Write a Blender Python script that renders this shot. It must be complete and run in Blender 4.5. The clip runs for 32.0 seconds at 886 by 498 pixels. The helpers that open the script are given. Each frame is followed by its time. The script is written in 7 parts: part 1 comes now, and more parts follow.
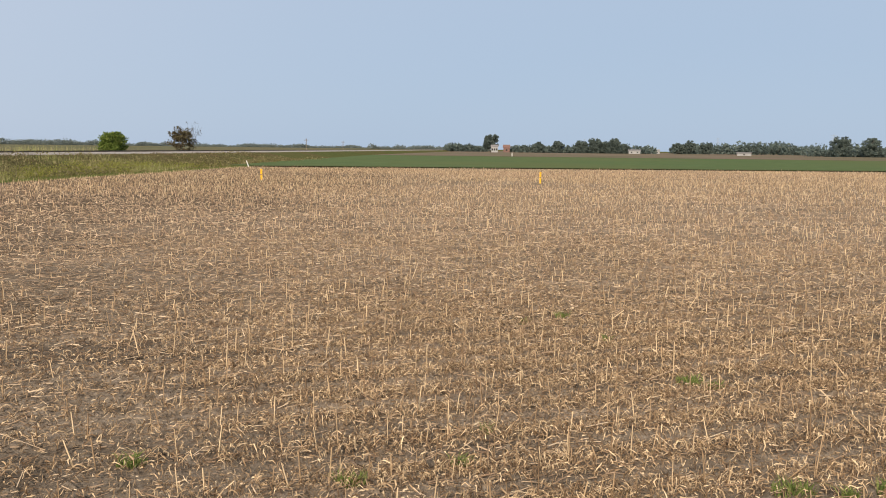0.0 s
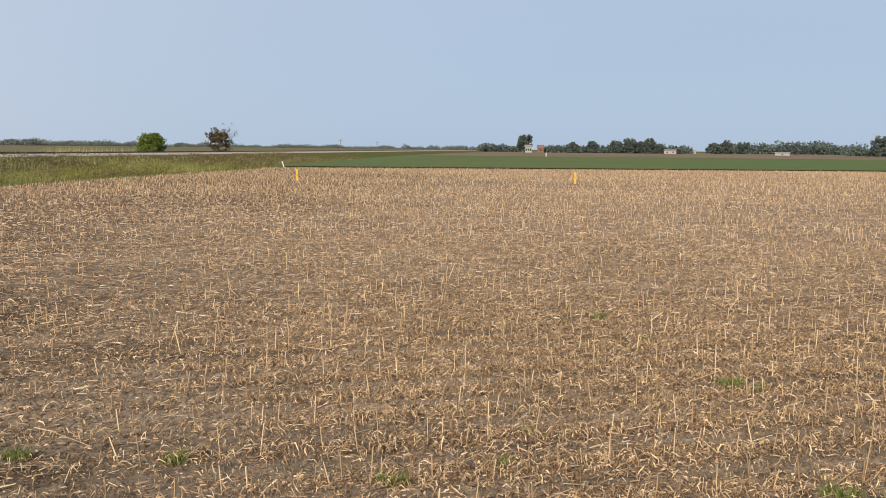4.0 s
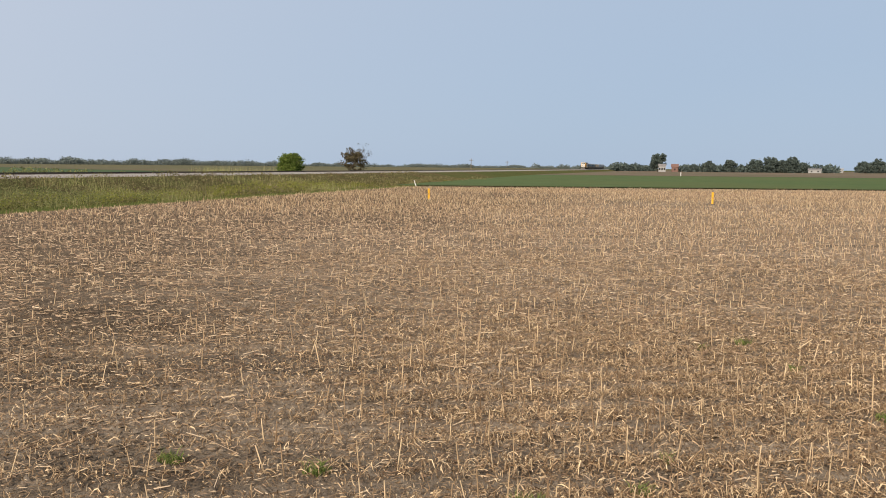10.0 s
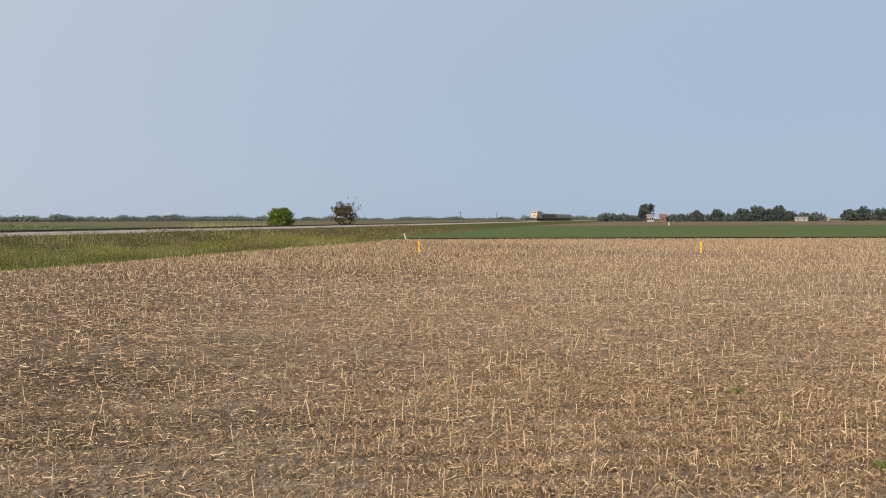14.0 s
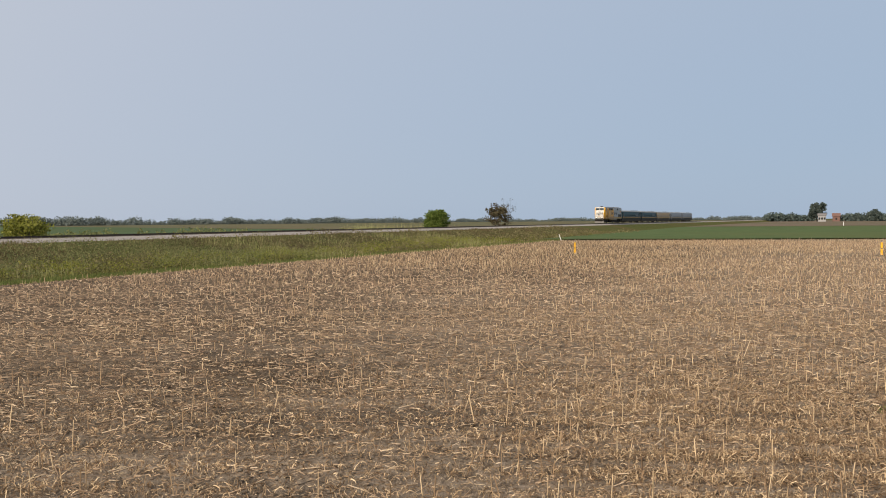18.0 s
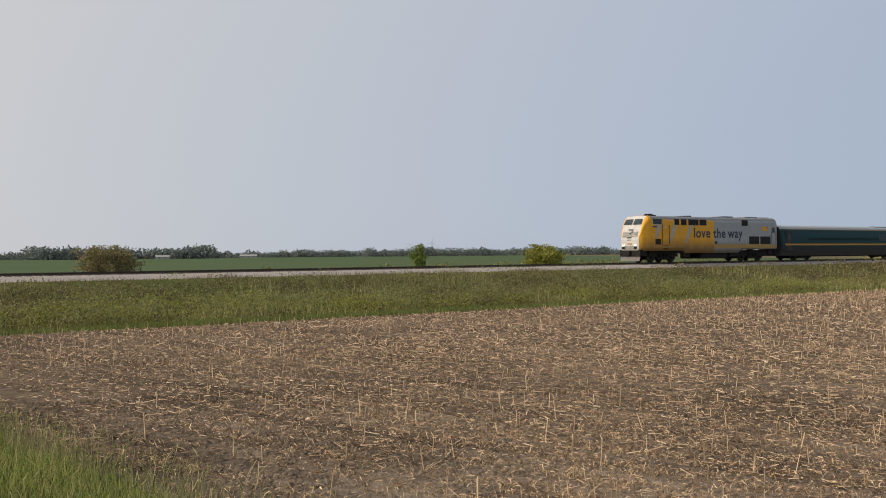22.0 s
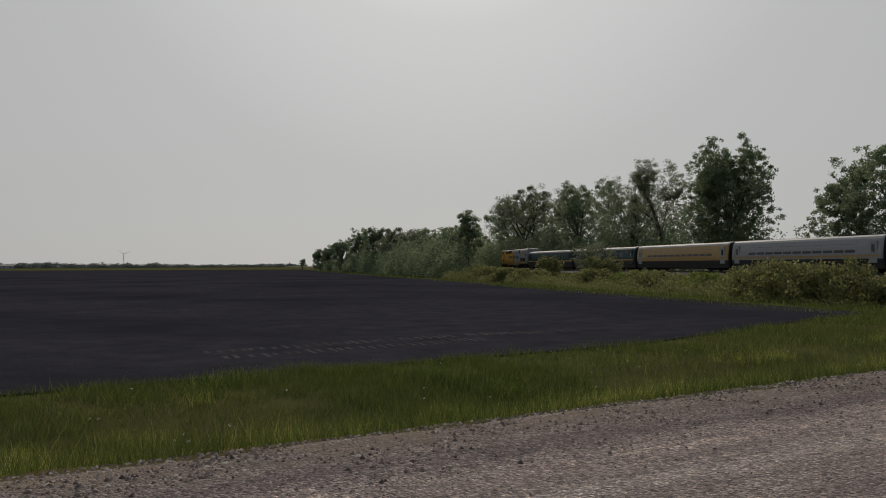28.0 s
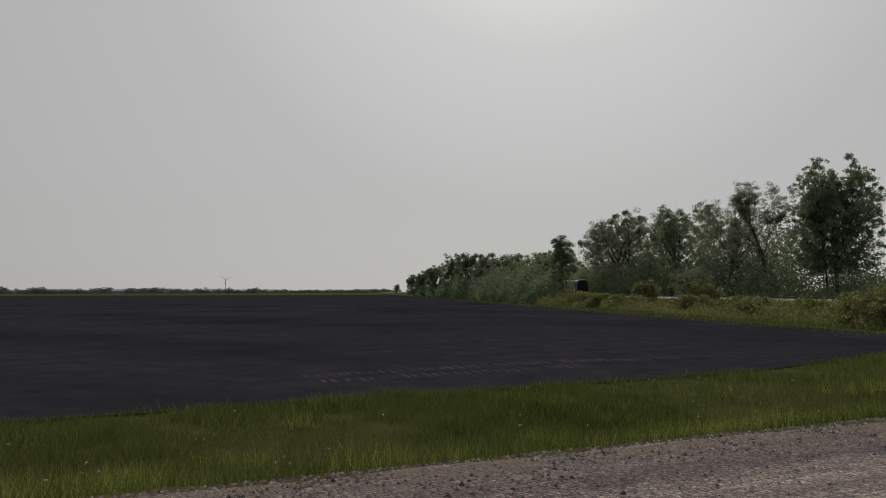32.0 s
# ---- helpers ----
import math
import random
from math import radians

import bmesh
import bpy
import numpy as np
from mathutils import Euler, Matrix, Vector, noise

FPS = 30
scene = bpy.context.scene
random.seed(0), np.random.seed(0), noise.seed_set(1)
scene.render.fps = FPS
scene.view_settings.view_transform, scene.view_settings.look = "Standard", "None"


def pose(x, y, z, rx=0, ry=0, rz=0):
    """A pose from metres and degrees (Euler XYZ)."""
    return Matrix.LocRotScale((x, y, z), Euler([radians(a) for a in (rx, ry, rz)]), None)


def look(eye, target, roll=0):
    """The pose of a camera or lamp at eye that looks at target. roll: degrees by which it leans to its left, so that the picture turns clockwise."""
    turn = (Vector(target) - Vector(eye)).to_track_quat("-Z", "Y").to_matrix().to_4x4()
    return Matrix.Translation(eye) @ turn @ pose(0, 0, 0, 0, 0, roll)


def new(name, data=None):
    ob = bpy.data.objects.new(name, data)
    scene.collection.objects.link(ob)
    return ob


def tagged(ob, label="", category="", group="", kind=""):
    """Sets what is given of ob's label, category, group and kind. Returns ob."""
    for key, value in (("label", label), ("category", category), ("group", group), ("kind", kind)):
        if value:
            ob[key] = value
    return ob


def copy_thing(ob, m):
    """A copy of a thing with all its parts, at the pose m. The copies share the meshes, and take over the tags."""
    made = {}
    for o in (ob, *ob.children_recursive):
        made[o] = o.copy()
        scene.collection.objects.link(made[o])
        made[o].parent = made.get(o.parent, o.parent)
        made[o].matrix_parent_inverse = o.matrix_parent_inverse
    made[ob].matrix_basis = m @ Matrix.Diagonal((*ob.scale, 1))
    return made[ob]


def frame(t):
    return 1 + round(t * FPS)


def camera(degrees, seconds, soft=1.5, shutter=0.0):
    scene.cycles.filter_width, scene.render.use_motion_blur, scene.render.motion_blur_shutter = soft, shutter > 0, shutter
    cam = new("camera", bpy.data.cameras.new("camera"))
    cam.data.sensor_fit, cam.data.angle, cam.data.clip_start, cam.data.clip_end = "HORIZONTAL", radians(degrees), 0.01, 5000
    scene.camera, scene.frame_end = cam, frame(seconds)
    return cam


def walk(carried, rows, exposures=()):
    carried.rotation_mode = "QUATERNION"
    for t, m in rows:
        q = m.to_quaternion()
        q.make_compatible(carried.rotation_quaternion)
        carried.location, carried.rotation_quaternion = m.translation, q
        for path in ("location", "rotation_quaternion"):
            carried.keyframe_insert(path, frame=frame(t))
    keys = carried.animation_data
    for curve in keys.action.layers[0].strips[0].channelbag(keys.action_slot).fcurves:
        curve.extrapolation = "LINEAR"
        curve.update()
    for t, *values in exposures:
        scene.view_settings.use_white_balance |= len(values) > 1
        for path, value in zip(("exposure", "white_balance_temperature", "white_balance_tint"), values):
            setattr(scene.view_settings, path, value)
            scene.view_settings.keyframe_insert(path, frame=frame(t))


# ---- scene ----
cam = camera(54.4, 32.0, soft=1.0)
PATH = [
    (0.0, 0.000, 0.000, 2.60, 83.35, -0.68, 4.25),
    (0.5, -0.003, 0.000, 2.60, 83.35, -0.74, 4.37),
    (1.0, -0.009, 0.001, 2.60, 83.36, -0.78, 4.56),
    (1.5, -0.013, 0.000, 2.60, 83.36, -0.76, 4.55),
    (2.0, -0.016, 0.001, 2.60, 83.36, -0.76, 4.61),
    (2.5, -0.021, 0.002, 2.60, 83.36, -0.67, 5.02),
    (3.0, -0.031, 0.003, 2.60, 83.34, -0.59, 5.51),
    (3.5, -0.043, 0.004, 2.60, 83.34, -0.57, 5.99),
    (5.5, -0.144, -0.011, 2.60, 83.34, -0.43, 7.48),
    (6.0, -0.164, -0.001, 2.60, 83.31, -0.33, 7.63),
    (6.5, -0.174, 0.001, 2.60, 83.30, -0.29, 8.16),
    (7.0, -0.174, -0.008, 2.60, 83.31, -0.17, 8.89),
    (7.5, -0.177, -0.013, 2.60, 83.69, -0.36, 9.91),
    (8.0, -0.176, -0.012, 2.60, 84.09, -0.61, 11.32),
    (8.5, -0.185, -0.006, 2.60, 84.78, -0.59, 14.32),
    (9.0, -0.180, -0.010, 2.60, 85.30, -0.40, 17.06),
    (9.5, -0.164, -0.004, 2.60, 84.79, -0.39, 16.29),
    (10.0, -0.150, -0.002, 2.60, 84.54, -0.50, 15.04),
    (10.5, -0.151, -0.005, 2.60, 85.21, -0.38, 14.39),
    (11.0, -0.149, -0.014, 2.60, 86.28, 0.03, 14.22),
    (11.5, -0.149, -0.018, 2.60, 87.05, 0.20, 14.22),
    (12.0, -0.149, -0.015, 2.60, 87.45, 0.16, 14.22),
    (12.5, -0.149, -0.014, 2.60, 87.51, 0.16, 14.22),
    (13.0, -0.149, -0.014, 2.60, 87.51, 0.15, 14.22),
    (13.5, -0.146, -0.014, 2.60, 87.70, 0.21, 14.22),
    (15.5, -0.173, -0.029, 2.60, 88.87, 0.24, 15.87),
    (16.0, -0.189, -0.027, 2.60, 88.84, 0.48, 17.20),
    (16.5, -0.216, -0.022, 2.60, 88.27, 0.90, 19.79),
    (17.0, -0.239, -0.017, 2.60, 88.03, 0.81, 22.03),
    (17.5, -0.253, -0.024, 2.60, 88.04, 0.65, 23.36),
    (18.0, -0.264, -0.035, 2.60, 88.17, 0.50, 24.55),
    (18.5, -0.278, -0.047, 2.60, 88.26, 0.41, 25.79),
    (19.0, -0.298, -0.051, 2.60, 88.29, 0.41, 26.79),
    (19.5, -0.318, -0.061, 2.60, 88.47, 0.56, 28.73),
    (20.0, -0.352, -0.084, 2.60, 88.95, 0.61, 32.72),
    (20.5, -0.382, -0.100, 2.60, 89.09, 0.80, 37.65),
    (21.0, -0.417, -0.122, 2.60, 89.24, 1.13, 42.55),
    (21.5, -0.447, -0.154, 2.60, 90.00, 1.17, 48.62),
    (22.0, -0.479, -0.207, 2.60, 90.40, 0.52, 56.86),
    (22.5, -0.506, -0.296, 2.60, 90.48, 0.29, 69.78),
    (23.0, -0.516, -0.379, 2.60, 90.53, 0.27, 83.36),
    (23.5, -0.488, -0.455, 2.60, 90.64, 0.59, 98.21),
    (24.0, -0.437, -0.527, 2.60, 90.86, 1.01, 113.48),
    (24.5, -0.392, -0.564, 2.60, 91.09, 1.10, 125.27),
    (25.0, -0.358, -0.569, 2.60, 91.55, 1.02, 134.79),
    (25.5, -0.310, -0.578, 2.60, 92.05, 1.21, 144.60),
    (26.0, -0.256, -0.602, 2.60, 92.26, 1.20, 152.52),
    (26.5, -0.224, -0.611, 2.60, 91.96, 0.82, 158.65),
    (28.5, -0.162, -0.639, 2.60, 91.18, 0.15, 169.52),
    (29.0, -0.149, -0.640, 2.60, 91.49, 0.14, 171.44),
    (29.5, -0.143, -0.640, 2.60, 91.52, 0.12, 172.62),
    (30.0, -0.139, -0.638, 2.60, 91.53, 0.15, 173.35),
    (30.5, -0.135, -0.638, 2.60, 91.79, 0.06, 173.75),
    (31.0, -0.131, -0.638, 2.60, 92.19, 0.08, 173.86),
    (31.5, -0.128, -0.639, 2.60, 92.53, 0.08, 173.88),
    (32.0, -0.126, -0.640, 2.60, 92.81, 0.12, 173.86),
]
EXPOSURES = [(0.0, 0.31), (3.0, 0.31), (10.0, 0.25), (13.0, 0.18), (16.0, 0.15), (19.0, 0.08), (21.0, 0.03), (22.0, 0.0), (23.0, -0.11), (24.0, -0.38), (25.0, -0.66), (26.0, -1.0), (29.0, -1.06), (32.0, -1.08)]
walk(cam, [(r[0], pose(*r[1:])) for r in PATH], exposures=EXPOSURES)

# ---- world and sun ----
SUN_AZ, SUN_EL = 167.0, 30.0          # degrees from +y towards -x, and above the horizon
world = bpy.data.worlds.new("world")
scene.world = world
world.use_nodes = True
wn, wl = world.node_tree.nodes, world.node_tree.links
wn.clear()
sky = wn.new("ShaderNodeTexSky")
sky.sky_type, sky.sun_disc = "NISHITA", False
sky.sun_elevation, sky.sun_rotation = radians(SUN_EL), radians(-SUN_AZ)
sky.air_density, sky.dust_density, sky.ozone_density = 1.0, 0.7, 2.0
# smoke haze: pale and bright round the sun, blue-grey away from it
sa, se = radians(SUN_AZ), radians(SUN_EL)
SUN_WAY = (-math.sin(sa) * math.cos(se), math.cos(sa) * math.cos(se), math.sin(se))
where = wn.new("ShaderNodeTexCoord")
near_sun = wn.new("ShaderNodeVectorMath")
near_sun.operation = "DOT_PRODUCT"
near_sun.inputs[1].default_value = SUN_WAY
wl.new(where.outputs["Generated"], near_sun.inputs[0])
half = wn.new("ShaderNodeMapRange")
half.inputs["From Min"].default_value = -1.0
wl.new(near_sun.outputs["Value"], half.inputs["Value"])
tone = wn.new("ShaderNodeValToRGB")
for k, (at, colour) in enumerate(((0.10, (0.180, 0.228, 0.297)), (0.33, (0.242, 0.268, 0.318)), (0.62, (0.318, 0.321, 0.328)), (0.75, (0.365, 0.362, 0.356)), (0.85, (0.46, 0.457, 0.45)), (0.955, (0.54, 0.543, 0.533)), (0.985, (0.66, 0.664, 0.652)), (1.0, (0.90, 0.905, 0.88)))):
    el = tone.color_ramp.elements[k] if k < 2 else tone.color_ramp.elements.new(at)
    el.position, el.color = at, (*colour, 1)
wl.new(half.outputs[0], tone.inputs[0])
back = wn.new("ShaderNodeBackground")
back.inputs[1].default_value = 2.0
wl.new(tone.outputs[0], back.inputs[0])
clear = wn.new("ShaderNodeBackground")
clear.inputs[1].default_value = 0.05
wl.new(sky.outputs[0], clear.inputs[0])
both = wn.new("ShaderNodeMixShader")
both.inputs[0].default_value = 0.9
wl.new(clear.outputs[0], both.inputs[1])
wl.new(back.outputs[0], both.inputs[2])
wout = wn.new("ShaderNodeOutputWorld")
wl.new(both.outputs[0], wout.inputs[0])
sun = new("sun", bpy.data.lights.new("sun", "SUN"))
sun.data.energy, sun.data.angle, sun.data.color = 3.6, radians(2.5), (1.0, 0.84, 0.66)
sun.matrix_world = look((-math.sin(sa) * 50 * math.cos(se), math.cos(sa) * 50 * math.cos(se), 50 * math.sin(se)), (0, 0, 0))

# ---- materials ----
def nodes_of(name):
    m = bpy.data.materials.new(name)
    m.use_nodes = True
    n, l = m.node_tree.nodes, m.node_tree.links
    return m, n, l, n["Principled BSDF"]


def ramp_node(n, l, source, stops):
    r = n.new("ShaderNodeValToRGB")
    e = r.color_ramp.elements
    while len(e) < len(stops):
        e.new(0.5)
    for el, (p, c) in zip(e, stops):
        el.position, el.color = p, (*c, 1)
    l.new(source, r.inputs[0])
    return r


def noise_node(n, l, scale, detail=4, rough=0.6, stretch=(1, 1, 1)):
    tc, mp, t = n.new("ShaderNodeTexCoord"), n.new("ShaderNodeMapping"), n.new("ShaderNodeTexNoise")
    mp.inputs["Scale"].default_value = stretch
    t.inputs["Scale"].default_value, t.inputs["Detail"].default_value, t.inputs["Roughness"].default_value = scale, detail, rough
    l.new(tc.outputs["Object"], mp.inputs[0])
    l.new(mp.outputs[0], t.inputs["Vector"])
    return t


def mix_node(n, l, fac, a, b, mode="MIX"):
    m = n.new("ShaderNodeMix")
    m.data_type, m.blend_type = "RGBA", mode
    for socket, v in ((m.inputs[0], fac), (m.inputs[6], a), (m.inputs[7], b)):
        if isinstance(v, (int, float)):
            socket.default_value = v
        elif isinstance(v, tuple):
            socket.default_value = (*v, 1)
        else:
            l.new(v, socket)
    return m.outputs[2]


def surface(name, c1, c2, scale=3.0, rough=0.8, bump=0.3, big=0.15, c3=None, metal=0.0, fine=0.0, stretch=(1, 1, 1), spec=0.3):
    """Two-scale mottled surface: grain between c1 and c2, large stains towards c3."""
    m, n, l, b = nodes_of(name)
    t = noise_node(n, l, scale, 6, 0.65, stretch)
    r = ramp_node(n, l, t.outputs["Fac"], [(0.3, c1), (0.7, c2)])
    t2 = noise_node(n, l, big, 3, 0.6)
    r2 = ramp_node(n, l, t2.outputs["Fac"], [(0.42, (0, 0, 0)), (0.68, (1, 1, 1))])
    col = mix_node(n, l, r2.outputs[0], r.outputs[0], c3 or tuple(0.8 * v for v in c1))
    l.new(col, b.inputs["Base Color"])
    b.inputs["Roughness"].default_value, b.inputs["Metallic"].default_value = rough, metal
    b.inputs["Specular IOR Level"].default_value = spec
    if bump:
        bp = n.new("ShaderNodeBump")
        bp.inputs["Strength"].default_value, bp.inputs["Distance"].default_value = bump, 0.05
        t3 = noise_node(n, l, fine or scale * 6, 5, 0.7)
        l.new(t3.outputs["Fac"], bp.inputs["Height"])
        l.new(bp.outputs[0], b.inputs["Normal"])
    return m


def pieces(name, stops, rough=0.7, through_light=0.0, patch=None, patch_scale=0.3, gloss=0.06):
    """Small loose pieces: colour from piece to piece, drifting over the ground in patches; light passes thin leaves."""
    m, n, l, b = nodes_of(name)
    g = n.new("ShaderNodeNewGeometry")
    r = ramp_node(n, l, g.outputs["Random Per Island"], stops)
    col = r.outputs[0]
    if patch:
        t = noise_node(n, l, patch_scale, 3, 0.6)
        f = ramp_node(n, l, t.outputs["Fac"], [(0.4, (0, 0, 0)), (0.65, (1, 1, 1))])
        half = n.new("ShaderNodeMath")
        half.operation = "MULTIPLY"
        half.inputs[1].default_value = 0.6
        l.new(f.outputs[0], half.inputs[0])
        col = mix_node(n, l, half.outputs[0], col, patch)
    l.new(col, b.inputs["Base Color"])
    b.inputs["Roughness"].default_value, b.inputs["Specular IOR Level"].default_value = (max(rough, 0.75) if gloss < 0.1 else rough), gloss
    if through_light:
        out = n["Material Output"]
        tr, mx = n.new("ShaderNodeBsdfTranslucent"), n.new("ShaderNodeMixShader")
        mx.inputs[0].default_value = through_light
        l.new(col, tr.inputs[0])
        l.new(b.outputs[0], mx.inputs[1])
        l.new(tr.outputs[0], mx.inputs[2])
        l.new(mx.outputs[0], out.inputs[0])
    return m


def paint(name, colour, rough=0.45, metal=0.0, dirt=0.25, dirt_colour=(0.13, 0.105, 0.075), spec=0.4, low=None):
    """Painted or plain surface with grime; low=(z, depth) gathers road dust below that height."""
    m, n, l, b = nodes_of(name)
    t = noise_node(n, l, 2.2, 6, 0.7)
    f = ramp_node(n, l, t.outputs["Fac"], [(0.35, (0, 0, 0)), (0.8, (dirt, dirt, dirt))])
    col = mix_node(n, l, f.outputs[0], colour, dirt_colour)
    if low:
        tc, sp, mr = n.new("ShaderNodeTexCoord"), n.new("ShaderNodeSeparateXYZ"), n.new("ShaderNodeMapRange")
        l.new(tc.outputs["Object"], sp.inputs[0])
        t2 = noise_node(n, l, 0.9, 5, 0.7, (1, 1, 0.4))
        add = n.new("ShaderNodeMath")
        add.operation = "ADD"
        l.new(sp.outputs["Z"], add.inputs[0])
        l.new(t2.outputs["Fac"], add.inputs[1])
        l.new(add.outputs[0], mr.inputs["Value"])
        mr.inputs["From Min"].default_value, mr.inputs["From Max"].default_value = low[0] + 0.5, low[0] - low[1] + 0.5
        mr.inputs["To Max"].default_value = 0.8
        col = mix_node(n, l, mr.outputs[0], col, dirt_colour)
    l.new(col, b.inputs["Base Color"])
    b.inputs["Roughness"].default_value, b.inputs["Metallic"].default_value = rough, metal
    b.inputs["Specular IOR Level"].default_value = spec
    bp = n.new("ShaderNodeBump")
    bp.inputs["Strength"].default_value, bp.inputs["Distance"].default_value = 0.08, 0.02
    l.new(t.outputs["Fac"], bp.inputs["Height"])
    l.new(bp.outputs[0], b.inputs["Normal"])
    return m


def glowing(name, colour, strength):
    m, n, l, b = nodes_of(name)
    b.inputs["Base Color"].default_value = (*colour, 1)
    b.inputs["Emission Color"].default_value = (*colour, 1)
    b.inputs["Emission Strength"].default_value = strength
    return m


def gravel_road(name, warm=0.0):
    """Crushed stone packed by traffic: stones of mixed tone, paler wheel tracks drawn out along the road."""
    m, n, l, b = nodes_of(name)
    tc, mp = n.new("ShaderNodeTexCoord"), n.new("ShaderNodeMapping")
    mp.vector_type = "TEXTURE"
    mp.inputs["Rotation"].default_value = (0, 0, math.atan2(0.3428, 0.9394))
    mp.inputs["Scale"].default_value = (34, 0.75, 1)
    l.new(tc.outputs["Object"], mp.inputs[0])
    streak = n.new("ShaderNodeTexNoise")
    streak.inputs["Scale"].default_value, streak.inputs["Detail"].default_value = 1.0, 2
    l.new(mp.outputs[0], streak.inputs["Vector"])
    r = ramp_node(n, l, streak.outputs["Fac"], [(0.36, (0.285, 0.256, 0.264)), (0.5, (0.35, 0.316, 0.32)), (0.63, (0.46, 0.42, 0.416))])
    t = noise_node(n, l, 14, 4, 0.8)
    r2 = ramp_node(n, l, t.outputs["Fac"], [(0.35, (0.7, 0.7, 0.7)), (0.65, (1.2, 1.19, 1.18))])
    col = mix_node(n, l, 1.0, r.outputs[0], r2.outputs[0], "MULTIPLY")
    # worn pale patches, short and drawn out along the road
    mp2 = n.new("ShaderNodeMapping")
    mp2.vector_type = "TEXTURE"
    mp2.inputs["Rotation"].default_value = (0, 0, math.atan2(0.3428, 0.9394))
    mp2.inputs["Scale"].default_value = (2.6, 0.34, 1)
    l.new(tc.outputs["Object"], mp2.inputs[0])
    worn = n.new("ShaderNodeTexNoise")
    worn.inputs["Scale"].default_value, worn.inputs["Detail"].default_value, worn.inputs["Roughness"].default_value = 1.0, 6, 0.7
    l.new(mp2.outputs[0], worn.inputs["Vector"])
    fw = ramp_node(n, l, worn.outputs["Fac"], [(0.51, (0, 0, 0)), (0.66, (0.42, 0.42, 0.42))])
    col = mix_node(n, l, fw.outputs[0], col, (0.53, 0.49, 0.465))
    if warm:
        t4 = noise_node(n, l, 0.7, 5, 0.7)
        f4 = ramp_node(n, l, t4.outputs["Fac"], [(0.4, (0, 0, 0)), (0.6, (warm, warm, warm))])
        col = mix_node(n, l, f4.outputs[0], col, (0.40, 0.35, 0.27))
    cells = n.new("ShaderNodeTexVoronoi")
    cells.inputs["Scale"].default_value = 42
    l.new(tc.outputs["Object"], cells.inputs["Vector"])
    sp = n.new("ShaderNodeSeparateColor")
    l.new(cells.outputs["Color"], sp.inputs[0])
    r3 = ramp_node(n, l, sp.outputs[0], [(0.0, (0.30, 0.30, 0.33)), (0.5, (0.84, 0.80, 0.79)), (0.85, (1.25, 1.18, 1.12)), (1.0, (2.1, 1.98, 1.85))])
    col = mix_node(n, l, 0.75, col, mix_node(n, l, 1.0, col, r3.outputs[0], "MULTIPLY"))
    # coarser stones, and sand gathered along the far edge
    lumps = n.new("ShaderNodeTexVoronoi")
    lumps.inputs["Scale"].default_value = 22
    l.new(tc.outputs["Object"], lumps.inputs["Vector"])
    sp2 = n.new("ShaderNodeSeparateColor")
    l.new(lumps.outputs["Color"], sp2.inputs[0])
    r4 = ramp_node(n, l, sp2.outputs[0], [(0.0, (0.62, 0.61, 0.63)), (0.6, (1.0, 0.99, 0.98)), (1.0, (1.35, 1.32, 1.28))])
    col = mix_node(n, l, 0.65, col, mix_node(n, l, 1.0, col, r4.outputs[0], "MULTIPLY"))
    across = n.new("ShaderNodeVectorMath")
    across.operation = "DOT_PRODUCT"
    across.inputs[1].default_value = (-0.3428, 0.9394, 0)
    l.new(tc.outputs["Object"], across.inputs[0])
    # bands drawn along the road by wheels: smooth pale tracks, stonier ridges between
    sway = noise_node(n, l, 0.5, 4, 0.6)
    bend = n.new("ShaderNodeMath")
    bend.operation = "MULTIPLY_ADD"
    bend.inputs[1].default_value = 0.9
    l.new(sway.outputs["Fac"], bend.inputs[0])
    l.new(across.outputs["Value"], bend.inputs[2])
    lane = n.new("ShaderNodeMapRange")
    lane.inputs["From Min"].default_value, lane.inputs["From Max"].default_value = -7.55, 0.45
    l.new(bend.outputs[0], lane.inputs["Value"])
    r5 = ramp_node(n, l, lane.outputs[0], [(0.0, (0.95, 0.94, 0.92)), (0.10, (0.76, 0.76, 0.78)), (0.2, (0.80, 0.80, 0.82)), (0.28, (1.16, 1.13, 1.10)), (0.37, (0.98, 0.98, 0.98)), (0.46, (1.12, 1.10, 1.07)), (0.56, (0.90, 0.90, 0.92)), (0.67, (1.12, 1.10, 1.08)), (0.8, (0.92, 0.92, 0.94)), (0.93, (1.05, 1.03, 1.0))])
    col = mix_node(n, l, 1.0, col, r5.outputs[0], "MULTIPLY")
    sand = n.new("ShaderNodeMapRange")
    sand.inputs["From Min"].default_value, sand.inputs["From Max"].default_value = -6.5, -7.6
    l.new(across.outputs["Value"], sand.inputs["Value"])
    t5 = noise_node(n, l, 2.2, 5, 0.75)
    f5 = ramp_node(n, l, t5.outputs["Fac"], [(0.36, (0, 0, 0)), (0.56, (0.85, 0.85, 0.85))])
    share = n.new("ShaderNodeMath")
    share.operation = "MULTIPLY"
    l.new(sand.outputs[0], share.inputs[0])
    l.new(f5.outputs[0], share.inputs[1])
    col = mix_node(n, l, share.outputs[0], col, (0.25, 0.205, 0.16))
    l.new(col, b.inputs["Base Color"])
    b.inputs["Roughness"].default_value, b.inputs["Specular IOR Level"].default_value = 0.9, 0.05
    bp = n.new("ShaderNodeBump")
    bp.inputs["Strength"].default_value, bp.inputs["Distance"].default_value = 1.0, 0.04
    l.new(cells.outputs["Distance"], bp.inputs["Height"])
    bp.invert = True
    l.new(bp.outputs[0], b.inputs["Normal"])
    return m


